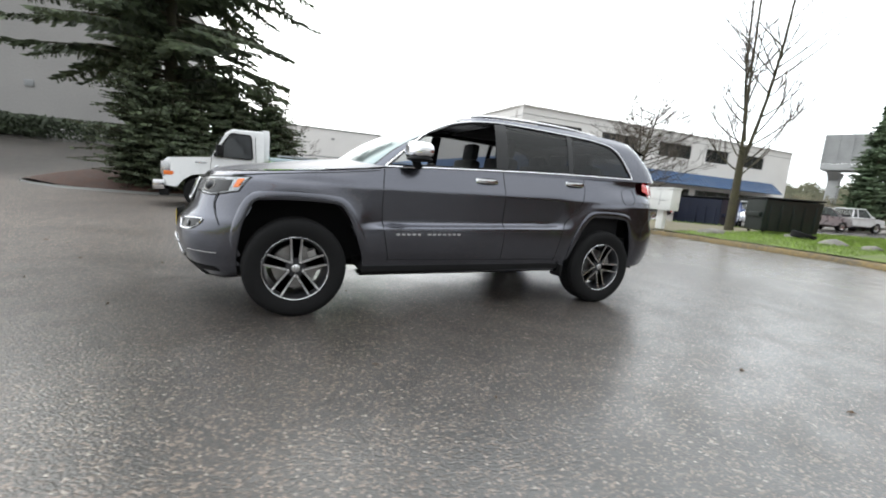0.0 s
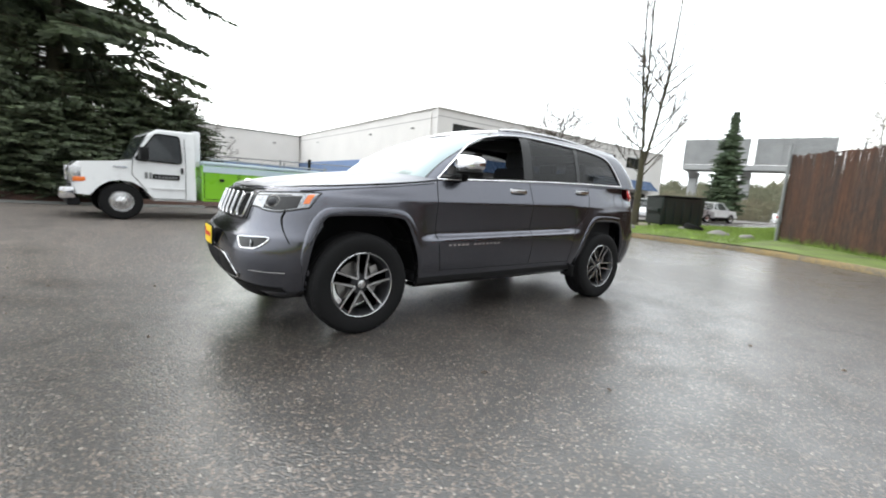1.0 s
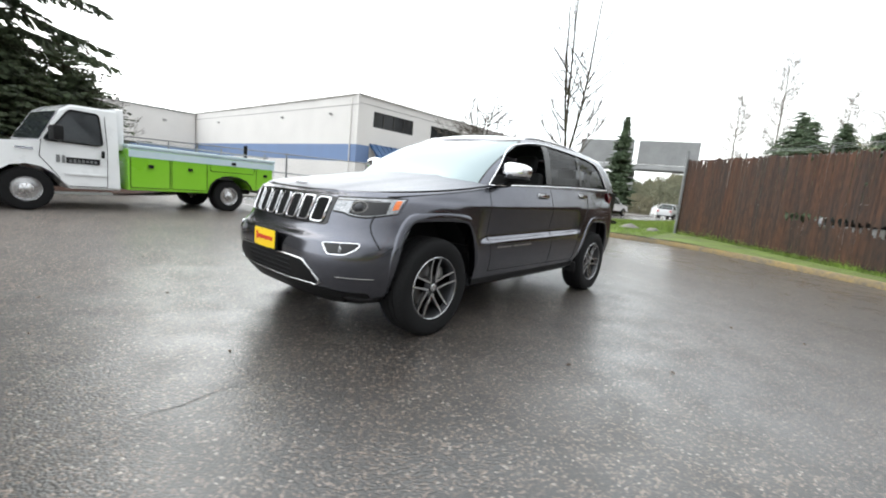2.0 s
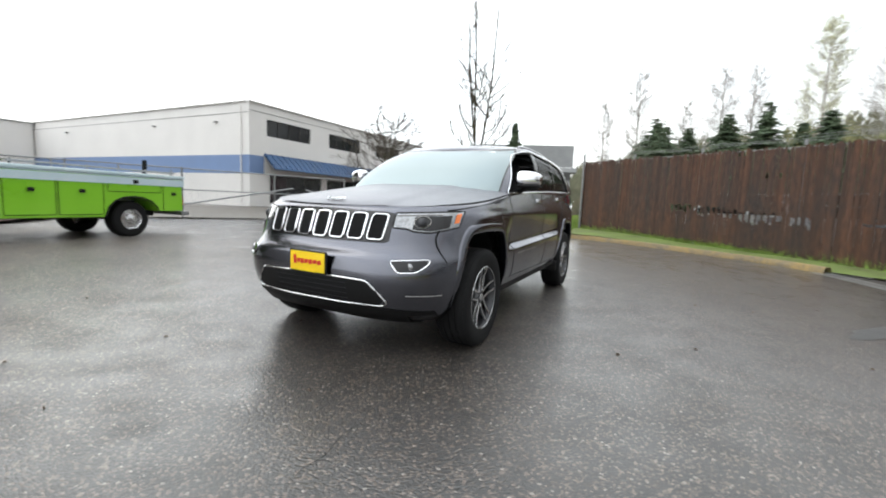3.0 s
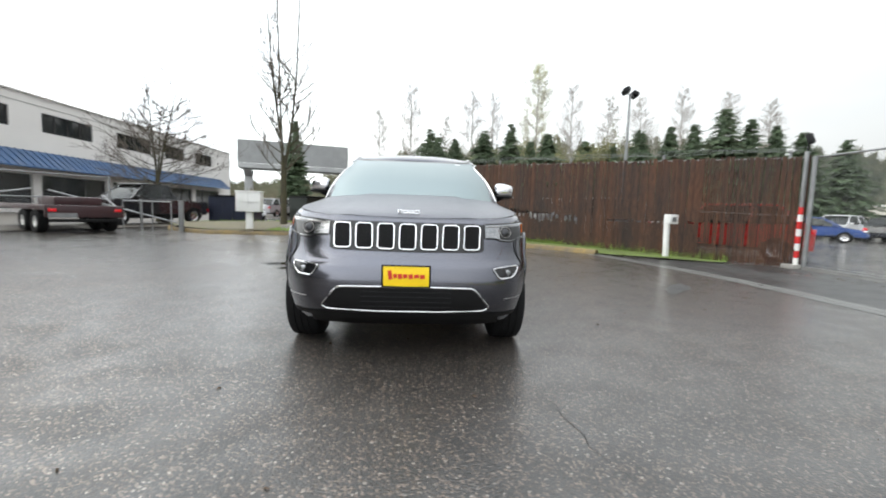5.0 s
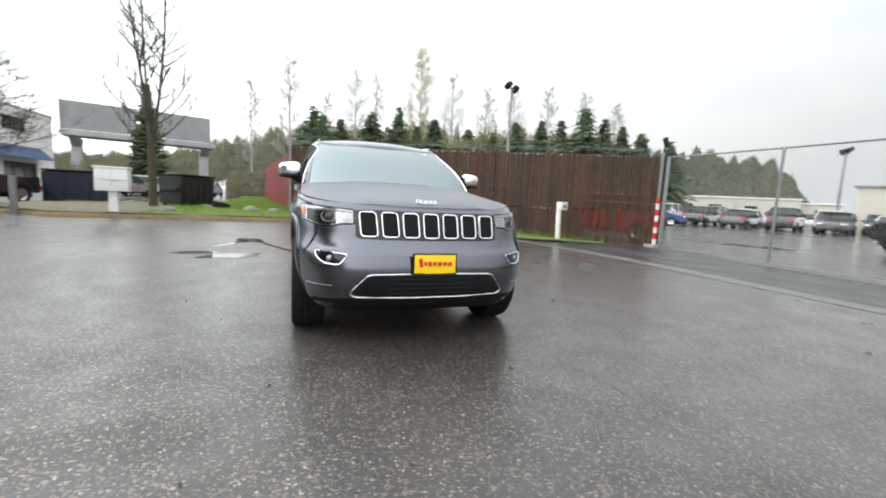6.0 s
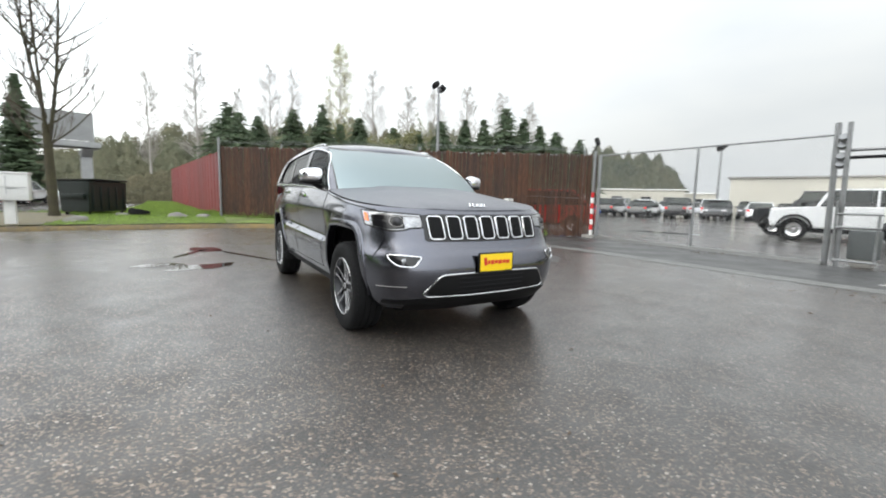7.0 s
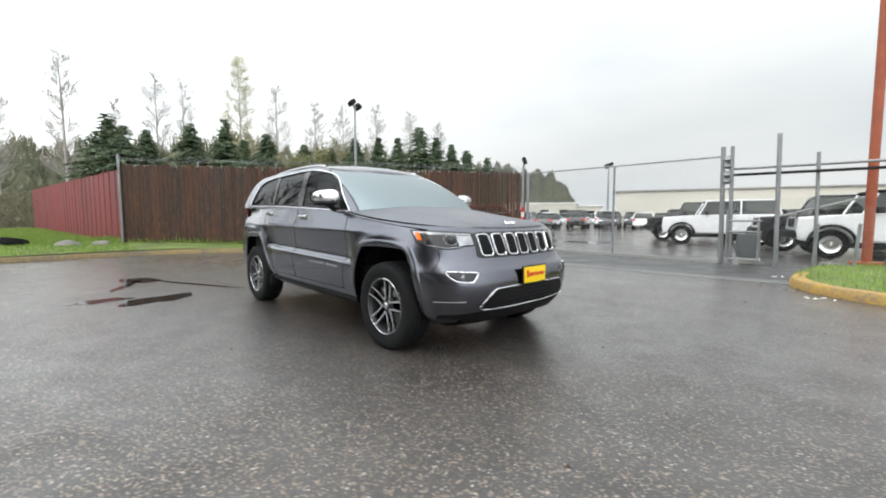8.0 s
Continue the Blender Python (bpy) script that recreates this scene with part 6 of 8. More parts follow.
def service_truck():
    t = thing("service_truck", "white van-cab service truck with a lime green utility body", "truck", pose(-3.0, 7.9, 0, 0, 0, 8.0))
    # local: front near-side hub at the origin, nose towards -x, near side on -y
    Y0, Y1 = -0.14, 1.86
    side_o = [(-0.76, 0.52), (-0.82, 0.80), (-0.80, 1.08), (-0.70, 1.18), (0.20, 1.27), (0.52, 1.90), (0.68, 2.01), (1.41, 2.03), (1.425, 0.42), (0.60, 0.42), (0.50, 0.55), (0.40, 0.72), (0.22, 0.84), (0.0, 0.88), (-0.22, 0.84), (-0.40, 0.72), (-0.50, 0.50)]
    bm = prism(bmesh.new(), side_o, Y0, Y1)
    for v in bm.verts:
        z = v.co.z
        if z > 1.25:
            k = (z - 1.25) / 0.77
            v.co.y += (0.13 * k) if v.co.y < 0.8 else (-0.13 * k)
        if v.co.x < -0.6:
            v.co.y += 0.10 if v.co.y < 0.8 else -0.10
    bmesh.ops.bevel(bm, geom=[e for e in bm.edges if abs(e.verts[0].co.y - e.verts[1].co.y) < 0.05], offset=0.035, segments=3, affect="EDGES")
    cab = part("cab", bm, CAR_WHITE, t, "white van cab", angle=30)
    # glass: door window, windscreen
    bm = bmesh.new()
    def cy(z):
        return Y0 - 0.006 + (0.13 * (z - 1.25) / 0.77 if z > 1.25 else 0)
    door_win = rounded([(0.24, 1.30), (1.13, 1.29), (1.10, 1.89), (0.64, 1.90)], 0.07)
    bm.faces.new([bm.verts.new((x, cy(z), z)) for x, z in door_win])
    bmesh.ops.solidify(bm, geom=bm.faces[:], thickness=0.01)
    part("door_window", bm, FAR_GLASS, cab, "tinted door window")
    part("window_seal", tube(bmesh.new(), [(x, cy(z) - 0.004, z) for x, z in door_win], 0.018, 5, closed=True), BLACK_PLASTIC, cab)
    bm = bmesh.new()
    sheet(bm, [[(0.20 + (0.52 - 0.20) * k + (-0.016), yy, 1.27 + 0.62 * k) for yy in (Y0 + 0.12 + 0.1 * k, Y1 - 0.12 - 0.1 * k)] for k in (0.06, 0.5, 0.95)])
    part("windscreen", bm, FAR_GLASS, cab, "raked windscreen")
    # door cut lines, handle, sign bars, side lamp
    bm = bmesh.new()
    for line in ([(0.21, 1.30), (0.18, 1.0), (0.46, 0.62)], [(1.20, 1.86), (1.21, 1.2), (1.20, 0.48)], [(0.6, 0.47), (1.20, 0.47)]):
        tube(bm, [(x, cy(z) + 0.002, z) for x, z in line], 0.006, 4)
    part("door_gap", bm, INTERIOR, cab)
    part("door_handle", box(bmesh.new(), (1.13, Y0 - 0.02, 1.12), (0.05, 0.03, 0.14), bevel=0.01), BLACK_PLASTIC, cab)
    part("door_sign", box(bmesh.new(), (0.82, Y0 - 0.006, 0.96), (0.52, 0.012, 0.11)), BLACK_PLASTIC, cab, "black name strip, unreadable")
    bm = bmesh.new()
    box(bm, (0.44, Y0 - 0.008, 0.975), (0.05, 0.012, 0.14)), box(bm, (0.52, Y0 - 0.008, 0.975), (0.04, 0.012, 0.14))
    for k in range(7):
        box(bm, (0.62 + 0.065 * k, Y0 - 0.014, 0.95), (0.042, 0.004, 0.045 + 0.012 * (k % 2)))
    part("sign_bars", bm, GALV, cab)
    part("side_moulding", box(bmesh.new(), (0.86, Y0 - 0.01, 0.70), (0.66, 0.02, 0.05), bevel=0.008), CAR_WHITE, cab)
    part("wing_badge", box(bmesh.new(), (-0.02, Y0 - 0.006, 1.12), (0.24, 0.012, 0.035)), CHROME, cab)
    # face
    bump = part("front_bumper", box(bmesh.new(), (-0.88, 0.86, 0.54), (0.24, 1.98, 0.24), bevel=0.05), CHROME, t, "bright steel bumper")
    part("bumper_valance", box(bmesh.new(), (-0.78, 0.86, 0.36), (0.2, 1.8, 0.16), bevel=0.03), BLACK_PLASTIC, bump)
    part("grille", box(bmesh.new(), (-0.78, 0.86, 0.86), (0.06, 1.1, 0.36), bevel=0.02), BLACK_PLASTIC, t, "black slatted grille")
    for yy in (0.10, 1.62):
        h = part("headlamp", box(bmesh.new(), (-0.74, yy, 0.92), (0.20, 0.32, 0.34), bevel=0.04), SATIN, t, "clear square headlamp")
        part("turn_signal", box(bmesh.new(), (-0.68, yy + (-0.12 if yy < 1 else 0.12), 0.82), (0.2, 0.12, 0.10), bevel=0.02), AMBER, h, "amber side marker")
    m = part("door_mirror", box(bmesh.new(), (0.37, Y0 - 0.22, 1.44), (0.16, 0.32, 0.27), bevel=0.04), BLACK_PLASTIC, t, "large black door mirror")
    part("mirror_arm", tube(bmesh.new(), [(0.42, Y0, 1.30), (0.44, Y0 - 0.14, 1.34)], 0.03, 6), BLACK_PLASTIC, m)
    part("cab_back", box(bmesh.new(), (1.48, 0.86, 1.66), (0.18, 1.62, 0.84), bevel=0.05), CAR_WHITE, t, "white cab extension")
    for y in (0.0, 1.72):
        truck_wheel(t, 0.0, y, -1 if y < 1 else 1)
        truck_wheel(t, 3.76, y + (0.03 if y < 1 else -0.03), -1 if y < 1 else 1, w=0.30)
    part("fuel_tank_rail", box(bmesh.new(), (2.2, 0.86, 0.50), (4.9, 0.9, 0.16), bevel=0.02), BLACK_PLASTIC, t)
    # utility body: lockers along the side with a wheel cut-out
    body_o = [(1.54, 0.44), (1.54, 1.30), (4.92, 1.30), (4.94, 0.56), (4.32, 0.56), (4.28, 0.66), (4.16, 0.78), (3.96, 0.86), (3.76, 0.88), (3.56, 0.86), (3.38, 0.78), (3.26, 0.66), (3.18, 0.44)]
    bm = prism(bmesh.new(), body_o, -0.20, 0.34)
    bmesh.ops.bevel(bm, geom=bm.edges[:], offset=0.012, segments=1, affect="EDGES")
    ub = part("utility_body", bm, GREEN_PAINT, t, "lime green locker body with a pale blue band")
    bm = prism(bmesh.new(), body_o, 1.40, 1.94)
    bmesh.ops.bevel(bm, geom=bm.edges[:], offset=0.012, segments=1, affect="EDGES")
    part("locker_wall", bm, GREEN_PAINT, ub)
    part("wheel_well", box(bmesh.new(), (3.76, 0.42, 0.66), (1.2, 0.10, 0.60)), INTERIOR, ub)
    part("tail_panel", box(bmesh.new(), (4.96, 0.87, 0.95), (0.06, 1.04, 0.7), bevel=0.01), GREEN_PAINT, ub)
    part("bed_floor", box(bmesh.new(), (3.31, 0.87, 0.80), (3.2, 1.04, 0.06)), GALV, ub)
    bm = bmesh.new()
    box(bm, (3.26, -0.205, 1.215), (3.42, 0.016, 0.15))
    box(bm, (3.26, 0.07, 1.312), (3.42, 0.54, 0.02))
    part("blue_band", bm, PALE_BLUE, ub, "pale blue band with cloud print")
    part("locker_top", box(bmesh.new(), (3.26, 0.07, 1.36), (3.44, 0.58, 0.07), bevel=0.02), PALE_BLUE, ub)
    for x0, x1 in ((1.58, 2.34), (2.38, 3.16), (3.24, 4.38), (4.44, 4.94)):
        bm = bmesh.new()
        lo = 0.50 if x1 < 3.2 or x0 > 4.4 else 0.98
        ring = rounded([(x0, lo), (x1, lo), (x1, 1.27), (x0, 1.27)], 0.03)
        tube(bm, [(x, -0.206, z) for x, z in ring], 0.006, 4, closed=True)
        part("locker_seam", bm, BLACK_PLASTIC, ub)
        part("locker_latch", box(bmesh.new(), ((x0 + x1) / 2, -0.225, (lo + 1.27) / 2 + 0.08), (0.10, 0.03, 0.07), bevel=0.01), BLACK_PLASTIC, ub, "black paddle latch")
    part("arch_trim", tube(bmesh.new(), [(x, -0.21, z) for x, z in body_o[4:]], 0.018, 6), BLACK_PLASTIC, ub)
    part("rear_lamp", box(bmesh.new(), (4.99, -0.08, 0.80), (0.03, 0.12, 0.22), bevel=0.01), TAIL_RED, ub)
    part("rear_bumper", box(bmesh.new(), (5.10, 0.87, 0.50), (0.22, 1.9, 0.10), bevel=0.02), GALV, t)
    r = part("tool_rail", tube(bmesh.new(), [(1.75, 0.0, 1.46), (4.9, 0.0, 1.46)], 0.022, 6), GALV, t)
    for k in range(6):
        part("rail_post", tube(bmesh.new(), [(1.8 + 0.6 * k, 0.0, 1.36), (1.8 + 0.6 * k, 0.0, 1.50 + 0.05 * (k % 2))], 0.018, 6), GALV, r)
    part("cylinder", tube(bmesh.new(), [(4.7, 0.75, 0.85), (4.7, 0.75, 1.75)], 0.05, 8), BLACK_PLASTIC, t)


service_truck()


# ---- parked vehicles ----
def plain_car(paint, label, name="parked_car", style="sedan", m=None, L=4.6, W=1.8, group="cars in the yard"):
    """A parked car: body and cabin with a wheel at each corner, nose towards -x."""
    prof = {
        "sedan": ([(-2.28, 0.32), (-2.30, 0.60), (-2.15, 0.74), (-1.20, 0.92), (1.45, 0.96), (2.15, 0.92), (2.28, 0.70), (2.26, 0.34)], [(-1.15, 0.90), (-0.35, 1.38), (0.10, 1.44), (0.75, 1.42), (1.65, 0.95)]),
        "hatch": ([(-2.2, 0.32), (-2.22, 0.62), (-2.05, 0.80), (-1.15, 0.98), (1.6, 1.02), (2.0, 1.0), (2.12, 0.70), (2.10, 0.34)], [(-1.15, 0.96), (-0.45, 1.48), (0.0, 1.55), (1.3, 1.52), (1.85, 1.02)]),
        "suv": ([(-2.3, 0.38), (-2.32, 0.72), (-2.2, 0.94), (-1.15, 1.08), (1.9, 1.12), (2.2, 1.08), (2.28, 0.75), (2.26, 0.40)], [(-1.1, 1.06), (-0.45, 1.62), (0.1, 1.70), (1.5, 1.68), (2.1, 1.12)]),
        "pickup": ([(-2.75, 0.42), (-2.78, 0.85), (-2.6, 1.06), (-1.35, 1.14), (0.85, 1.16), (0.9, 1.10), (2.75, 1.10), (2.78, 0.55), (2.7, 0.45)], [(-1.3, 1.12), (-0.65, 1.72), (-0.3, 1.80), (0.55, 1.78), (0.82, 1.14)]),
        "boxy": ([(-1.95, 0.48), (-2.0, 0.72), (-1.95, 1.08), (-0.75, 1.16), (1.85, 1.18), (1.95, 1.1), (1.95, 0.52)], [(-0.72, 1.14), (-0.46, 1.66), (-0.3, 1.72), (1.75, 1.72), (1.90, 1.16)]),
    }[style]
    c = thing(name, label, "car", m, group)
    wr = {"boxy": 0.375, "pickup": 0.40, "suv": 0.36}.get(style, 0.32)
    ax = {"sedan": 1.38, "hatch": 1.32, "suv": 1.38, "pickup": 1.78, "boxy": 1.30}[style]
    lower = prof[0]
    arch = []
    for x0 in (ax, -ax):
        arch += [(x0 + (wr + 0.07) * math.cos(a), wr + (wr + 0.07) * math.sin(a)) for a in np.linspace(0.12, math.pi - 0.12, 9)]
    bm = prism(bmesh.new(), lower + arch, -W / 2, W / 2)
    for v in bm.verts:
        if abs(v.co.x) > lower[1][0] * -0.86 and style != "boxy":
            v.co.y *= 0.86
        if v.co.z < 0.5:
            v.co.y *= 0.97
    bmesh.ops.bevel(bm, geom=[e for e in bm.edges if abs(e.verts[0].co.y - e.verts[1].co.y) < 0.3], offset=0.05, segments=2, affect="EDGES")
    part("body", bm, paint, c, angle=40)
    inset = 0.10 if style == "boxy" else 0.20
    bm = prism(bmesh.new(), prof[1], -W / 2 + 0.06, W / 2 - 0.06)
    zt = max(p[1] for p in prof[1])
    zb = min(p[1] for p in prof[1])
    for v in bm.verts:
        v.co.y *= 1 - inset * (v.co.z - zb) / (zt - zb)
    bmesh.ops.bevel(bm, geom=bm.edges[:], offset=0.03, segments=2, affect="EDGES")
    part("glasshouse", bm, CLEAR_PANE, c, "tinted see-through windows").visible_shadow = False
    part("seat_row", box(bmesh.new(), (0.35, 0, zb + 0.02), (1.5, W * 0.72, 0.34), bevel=0.08), INTERIOR, c)
    top = [p for p in prof[1] if p[1] > zt - 0.13]
    bm = bmesh.new()
    yy = (W / 2 - 0.06) * (1 - inset) + 0.005
    roof = part("roof", box(bm, ((top[0][0] + top[-1][0]) / 2, 0, zt - 0.01), (top[-1][0] - top[0][0] + 0.06, 2 * yy, 0.07), bevel=0.03), BLACK_PLASTIC if style == "boxy" and "black top" in label else paint, c)
    for s in (-1, 1):
        p = prof[1]
        def gy(z):
            return s * (W / 2 - 0.05) * (1 - inset * (z - zb) / (zt - zb))
        for a, b in ((p[0], p[1]), (p[-2], p[-1])):
            part("pillar", tube(bmesh.new(), [(a[0], gy(a[1]), a[1]), (b[0], gy(b[1]), b[1])], 0.035, 5), paint, c)
        xm = 0.35 * p[-2][0] + 0.65 * p[2][0] + 0.25
        part("pillar", tube(bmesh.new(), [(xm, gy(zb), zb), (xm, gy(zt - 0.04), zt - 0.04)], 0.035, 5), paint, c)
        for x0 in (-ax, ax):
            w = part("wheel", lathe(bmesh.new(), [(0.6 * wr, -0.1), (wr - 0.02, -0.11), (wr, -0.08), (wr, 0.08), (wr - 0.02, 0.11), (0.6 * wr, 0.1)], seg=24, closed=True), RUBBER, c)
            w.matrix_basis = pose(x0, s * (W / 2 - 0.12), wr - 0.004)
            bm = lathe(bmesh.new(), [(0.62 * wr, s * 0.10), (0.56 * wr, s * 0.085), (0.3 * wr, s * 0.06), (0.0, s * 0.085)], seg=24)
            part("rim", bm, SATIN, w)
        hx = lower[1][0]
        part("headlamp", box(bmesh.new(), (hx + 0.12, s * (W / 2 - 0.30), lower[2][1] - 0.07), (0.16, 0.32, 0.13), bevel=0.03), SATIN, c)
        part("tail_lamp", box(bmesh.new(), (lower[-2][0] - 0.05, s * (W / 2 - 0.24), lower[-2][1] + 0.12), (0.10, 0.2, 0.16), bevel=0.02), TAIL_RED, c)
        part("door_mirror", box(bmesh.new(), (p[0][0] + 0.28, s * (W / 2 + 0.06), zb + 0.10), (0.12, 0.18, 0.13), bevel=0.03), BLACK_PLASTIC if style == "boxy" else paint, c)
        if style == "boxy":
            for x0 in (-ax, ax):
                pts = [(x0 + (wr + 0.09) * math.cos(a), s * (W / 2 + 0.06), wr + 0.02 + (wr + 0.09) * math.sin(a)) for a in np.linspace(0.05, math.pi - 0.05, 13)]
                part("fender_flare", tube(bmesh.new(), pts, 0.085, 6, flat=0.45), BLACK_PLASTIC, c, "black wheel-arch flare")
    part("bumper", box(bmesh.new(), (lower[1][0] - 0.02, 0, lower[0][1] + 0.14), (0.22 if style == "boxy" else 0.12, W * 0.9, 0.2), bevel=0.05), BLACK_PLASTIC if style == "boxy" else paint, c)
    part("underside", box(bmesh.new(), (0, 0, 0.36), (lower[-1][0] * 1.8, W * 0.78, 0.16)), INTERIOR, c)
    if style == "boxy":
        bm = bmesh.new()
        for k in range(7):
            box(bm, (-1.985, -0.36 + 0.12 * k, 0.92), (0.04, 0.055, 0.24), bevel=0.015)
        part("grille_slots", bm, INTERIOR, c)
        part("spare_wheel", lathe(bmesh.new(), [(0.1, 1.98), (0.36, 1.98), (0.39, 2.05), (0.39, 2.15), (0.36, 2.2), (0.1, 2.2)], axis="x", seg=24, center=(0, 0, 0.98)), RUBBER, c)
    if style == "pickup":
        part("bed", box(bmesh.new(), (1.82, 0, 1.075), (1.7, W - 0.3, 0.05)), INTERIOR, c)
    return c


# off-roaders behind the gate
plain_car(CAR_WHITE, "white boxy off-roader with black wheel-arch flares", "off_roader", "boxy", pose(0.45, -16.9, 0, 0, 0, 199), group="off-roaders by the gate")
plain_car(CAR_BLACK, "black boxy off-roader parked beside a white one", "off_roader", "boxy", pose(1.9, -19.1, 0, 0, 0, 199), group="off-roaders by the gate")
plain_car(CAR_WHITE, "white boxy off-roader with black top behind the wire gate", "off_roader", "boxy", pose(-4.35, -12.9, 0, 0, 0, 195), group="off-roaders by the gate")
plain_car(CAR_BLACK, "black boxy off-roader between two white ones", "off_roader", "boxy", pose(-3.1, -15.2, 0, 0, 0, 196), group="off-roaders by the gate")
plain_car(CAR_WHITE, "white boxy off-roader further back in the yard", "off_roader", "boxy", pose(-6.4, -18.5, 0, 0, 0, 199), group="off-roaders by the gate")
plain_car(CAR_BLACK, "black boxy off-roader further back in the yard", "off_roader", "boxy", pose(-9.5, -16.5, 0, 0, 0, 200), group="off-roaders by the gate")
# rows of stock cars across the yard
rng = random.Random(11)
STOCK = [(CAR_WHITE, "white"), (CAR_SILVER, "silver"), (CAR_BLACK, "black"), (CAR_WHITE, "white"), (CAR_WHITE, "white"), (CAR_SILVER, "silver"), (CAR_BLACK, "black"), (CAR_SILVER, "silver"), (CAR_BLACK, "black"), (CAR_WHITE, "white"), (CAR_BLACK, "black")]
protos = {}
for row, (x0, y0, n, yaw) in enumerate(((25.5, -28.5, 10, 112), (31.0, -32.5, 13, 112), (31.0, -41.0, 13, 114))):
    for k in range(n):
        paint, word = STOCK[(k * 4 + row * 5 + (k // 3)) % len(STOCK)]
        style = ("sedan", "suv", "hatch")[(k + row) % 3]
        d = k * 2.75
        m = pose(x0 - d * 0.90, y0 - d * 0.44, 0, 0, 0, yaw + rng.uniform(-2, 2) + (180 if rng.random() < 0.5 else 0))
        key = (word, style)
        if key in protos:
            copy_thing(protos[key], m)
        else:
            protos[key] = plain_car(paint, f"{word} {'saloon' if style == 'sedan' else style} parked in the wet sales yard", "parked_car", style, m)
# seen through the thin slats at the gate end
plain_car(CAR_RED, "red car parked close behind the slat fence", "parked_car", "hatch", pose(7.3, -9.4, 0, 0, 0, 225), group="")
plain_car(CAR_BLUE, "blue and white car beyond the gate post", "parked_car", "sedan", pose(19.5, -24.5, 0, 0, 0, 40), group="")
# light cars that show through the broken slats
for s, word, paint in ((5.4, "white", CAR_WHITE), (8.2, "silver", CAR_SILVER)):
    q = FENCE_C + FENCE_D * s + Vector((-FENCE_D.y, FENCE_D.x)) * 2.0
    plain_car(paint, f"{word} suv parked close behind the broken fence slats", "parked_car", "suv", pose(q.x, q.y, 0, 0, 0, math.degrees(math.atan2(FENCE_D.y, FENCE_D.x))), group="")
# street side
plain_car(CAR_BLACK, "black pickup truck behind the pipe railing", "pickup_truck", "pickup", pose(15.2, 12.6, 0.04, 0, 0, -20), W=1.95, group="")
plain_car(CAR_WHITE, "white pickup parked across the street", "pickup_truck", "pickup", pose(41.0, 13.6, 0.02, 0, 0, 168), group="")
plain_car(CAR_WHITE, "white hatchback across the street", "parked_car", "hatch", pose(26.5, 12.4, 0.02, 0, 0, 30), group="")
plain_car(CAR_BLUE, "blue saloon parked across the street", "parked_car", "sedan", pose(22.3, 11.4, 0.02, 0, 0, 28), group="")
plain_car(CAR_SILVER, "silver suv parked across the street", "parked_car", "suv", pose(36.5, 13.6, 0.02, 0, 0, 165), group="")
plain_car(CAR_WHITE, "white suv parked across the street", "parked_car", "suv", pose(52.0, 10.0, 0.02, 0, 0, 175), group="")


def flatbed_trailer():
    t = thing("flatbed_trailer", "low dark maroon flatbed trailer with its tail to the lot", "trailer", pose(9.05, 10.55, 0, 0, 0, -33))
    # local x runs along the tail, y away from the lot
    part("bed", box(bmesh.new(), (0, 2.6, 0.78), (2.05, 5.2, 0.14), bevel=0.02), CAR_DARKRED, t, "maroon steel bed")
    part("tail_board", box(bmesh.new(), (0, 0.0, 0.68), (2.05, 0.08, 0.38), bevel=0.02), CAR_DARKRED, t)
    part("plate", box(bmesh.new(), (-0.60, -0.05, 0.56), (0.7, 0.02, 0.14)), GALV, t, "pale grey plate")
    for x in (-0.85, 0.85):
        part("tail_lamp", box(bmesh.new(), (x, -0.05, 0.72), (0.2, 0.03, 0.1), bevel=0.01), TAIL_RED, t)
    part("bumper", box(bmesh.new(), (0, -0.08, 0.40), (1.9, 0.08, 0.10), bevel=0.02), BLACK_PLASTIC, t)
    part("dock_bar", box(bmesh.new(), (0.1, -0.1, 0.38), (1.1, 0.03, 0.04)), GALV, t)
    for x in (-0.92, 0.92):
        for y in (0.75, 1.75):
            w = part("wheel", lathe(bmesh.new(), [(0.18, -0.12), (0.33, -0.13), (0.36, -0.09), (0.36, 0.09), (0.33, 0.13), (0.18, 0.12)], axis="x", seg=28, closed=True), RUBBER, t)
            w.matrix_basis = pose(x, y, 0.355)
            part("rim", lathe(bmesh.new(), [(0.19, math.copysign(0.11, x)), (0.10, math.copysign(0.05, x)), (0.0, math.copysign(0.07, x))], axis="x", seg=24), WHITE_PAINT, w)
    bm = bmesh.new()
    for x in (-0.98, 0.98):
        tube(bm, [(x, 0.1, 0.85), (x, 5.0, 0.85)], 0.03, 6)
    part("side_rail", bm, CAR_DARKRED, t)
    part("load", box(bmesh.new(), (0.15, 1.6, 1.0), (1.3, 1.4, 0.28), bevel=0.06), CAR_DARKRED, t, "dark tarped load")
    part("ramp_strut", tube(bmesh.new(), [(0.9, 0.2, 0.86), (1.3, 2.2, 1.25)], 0.025, 6), GALV, t)


flatbed_trailer()


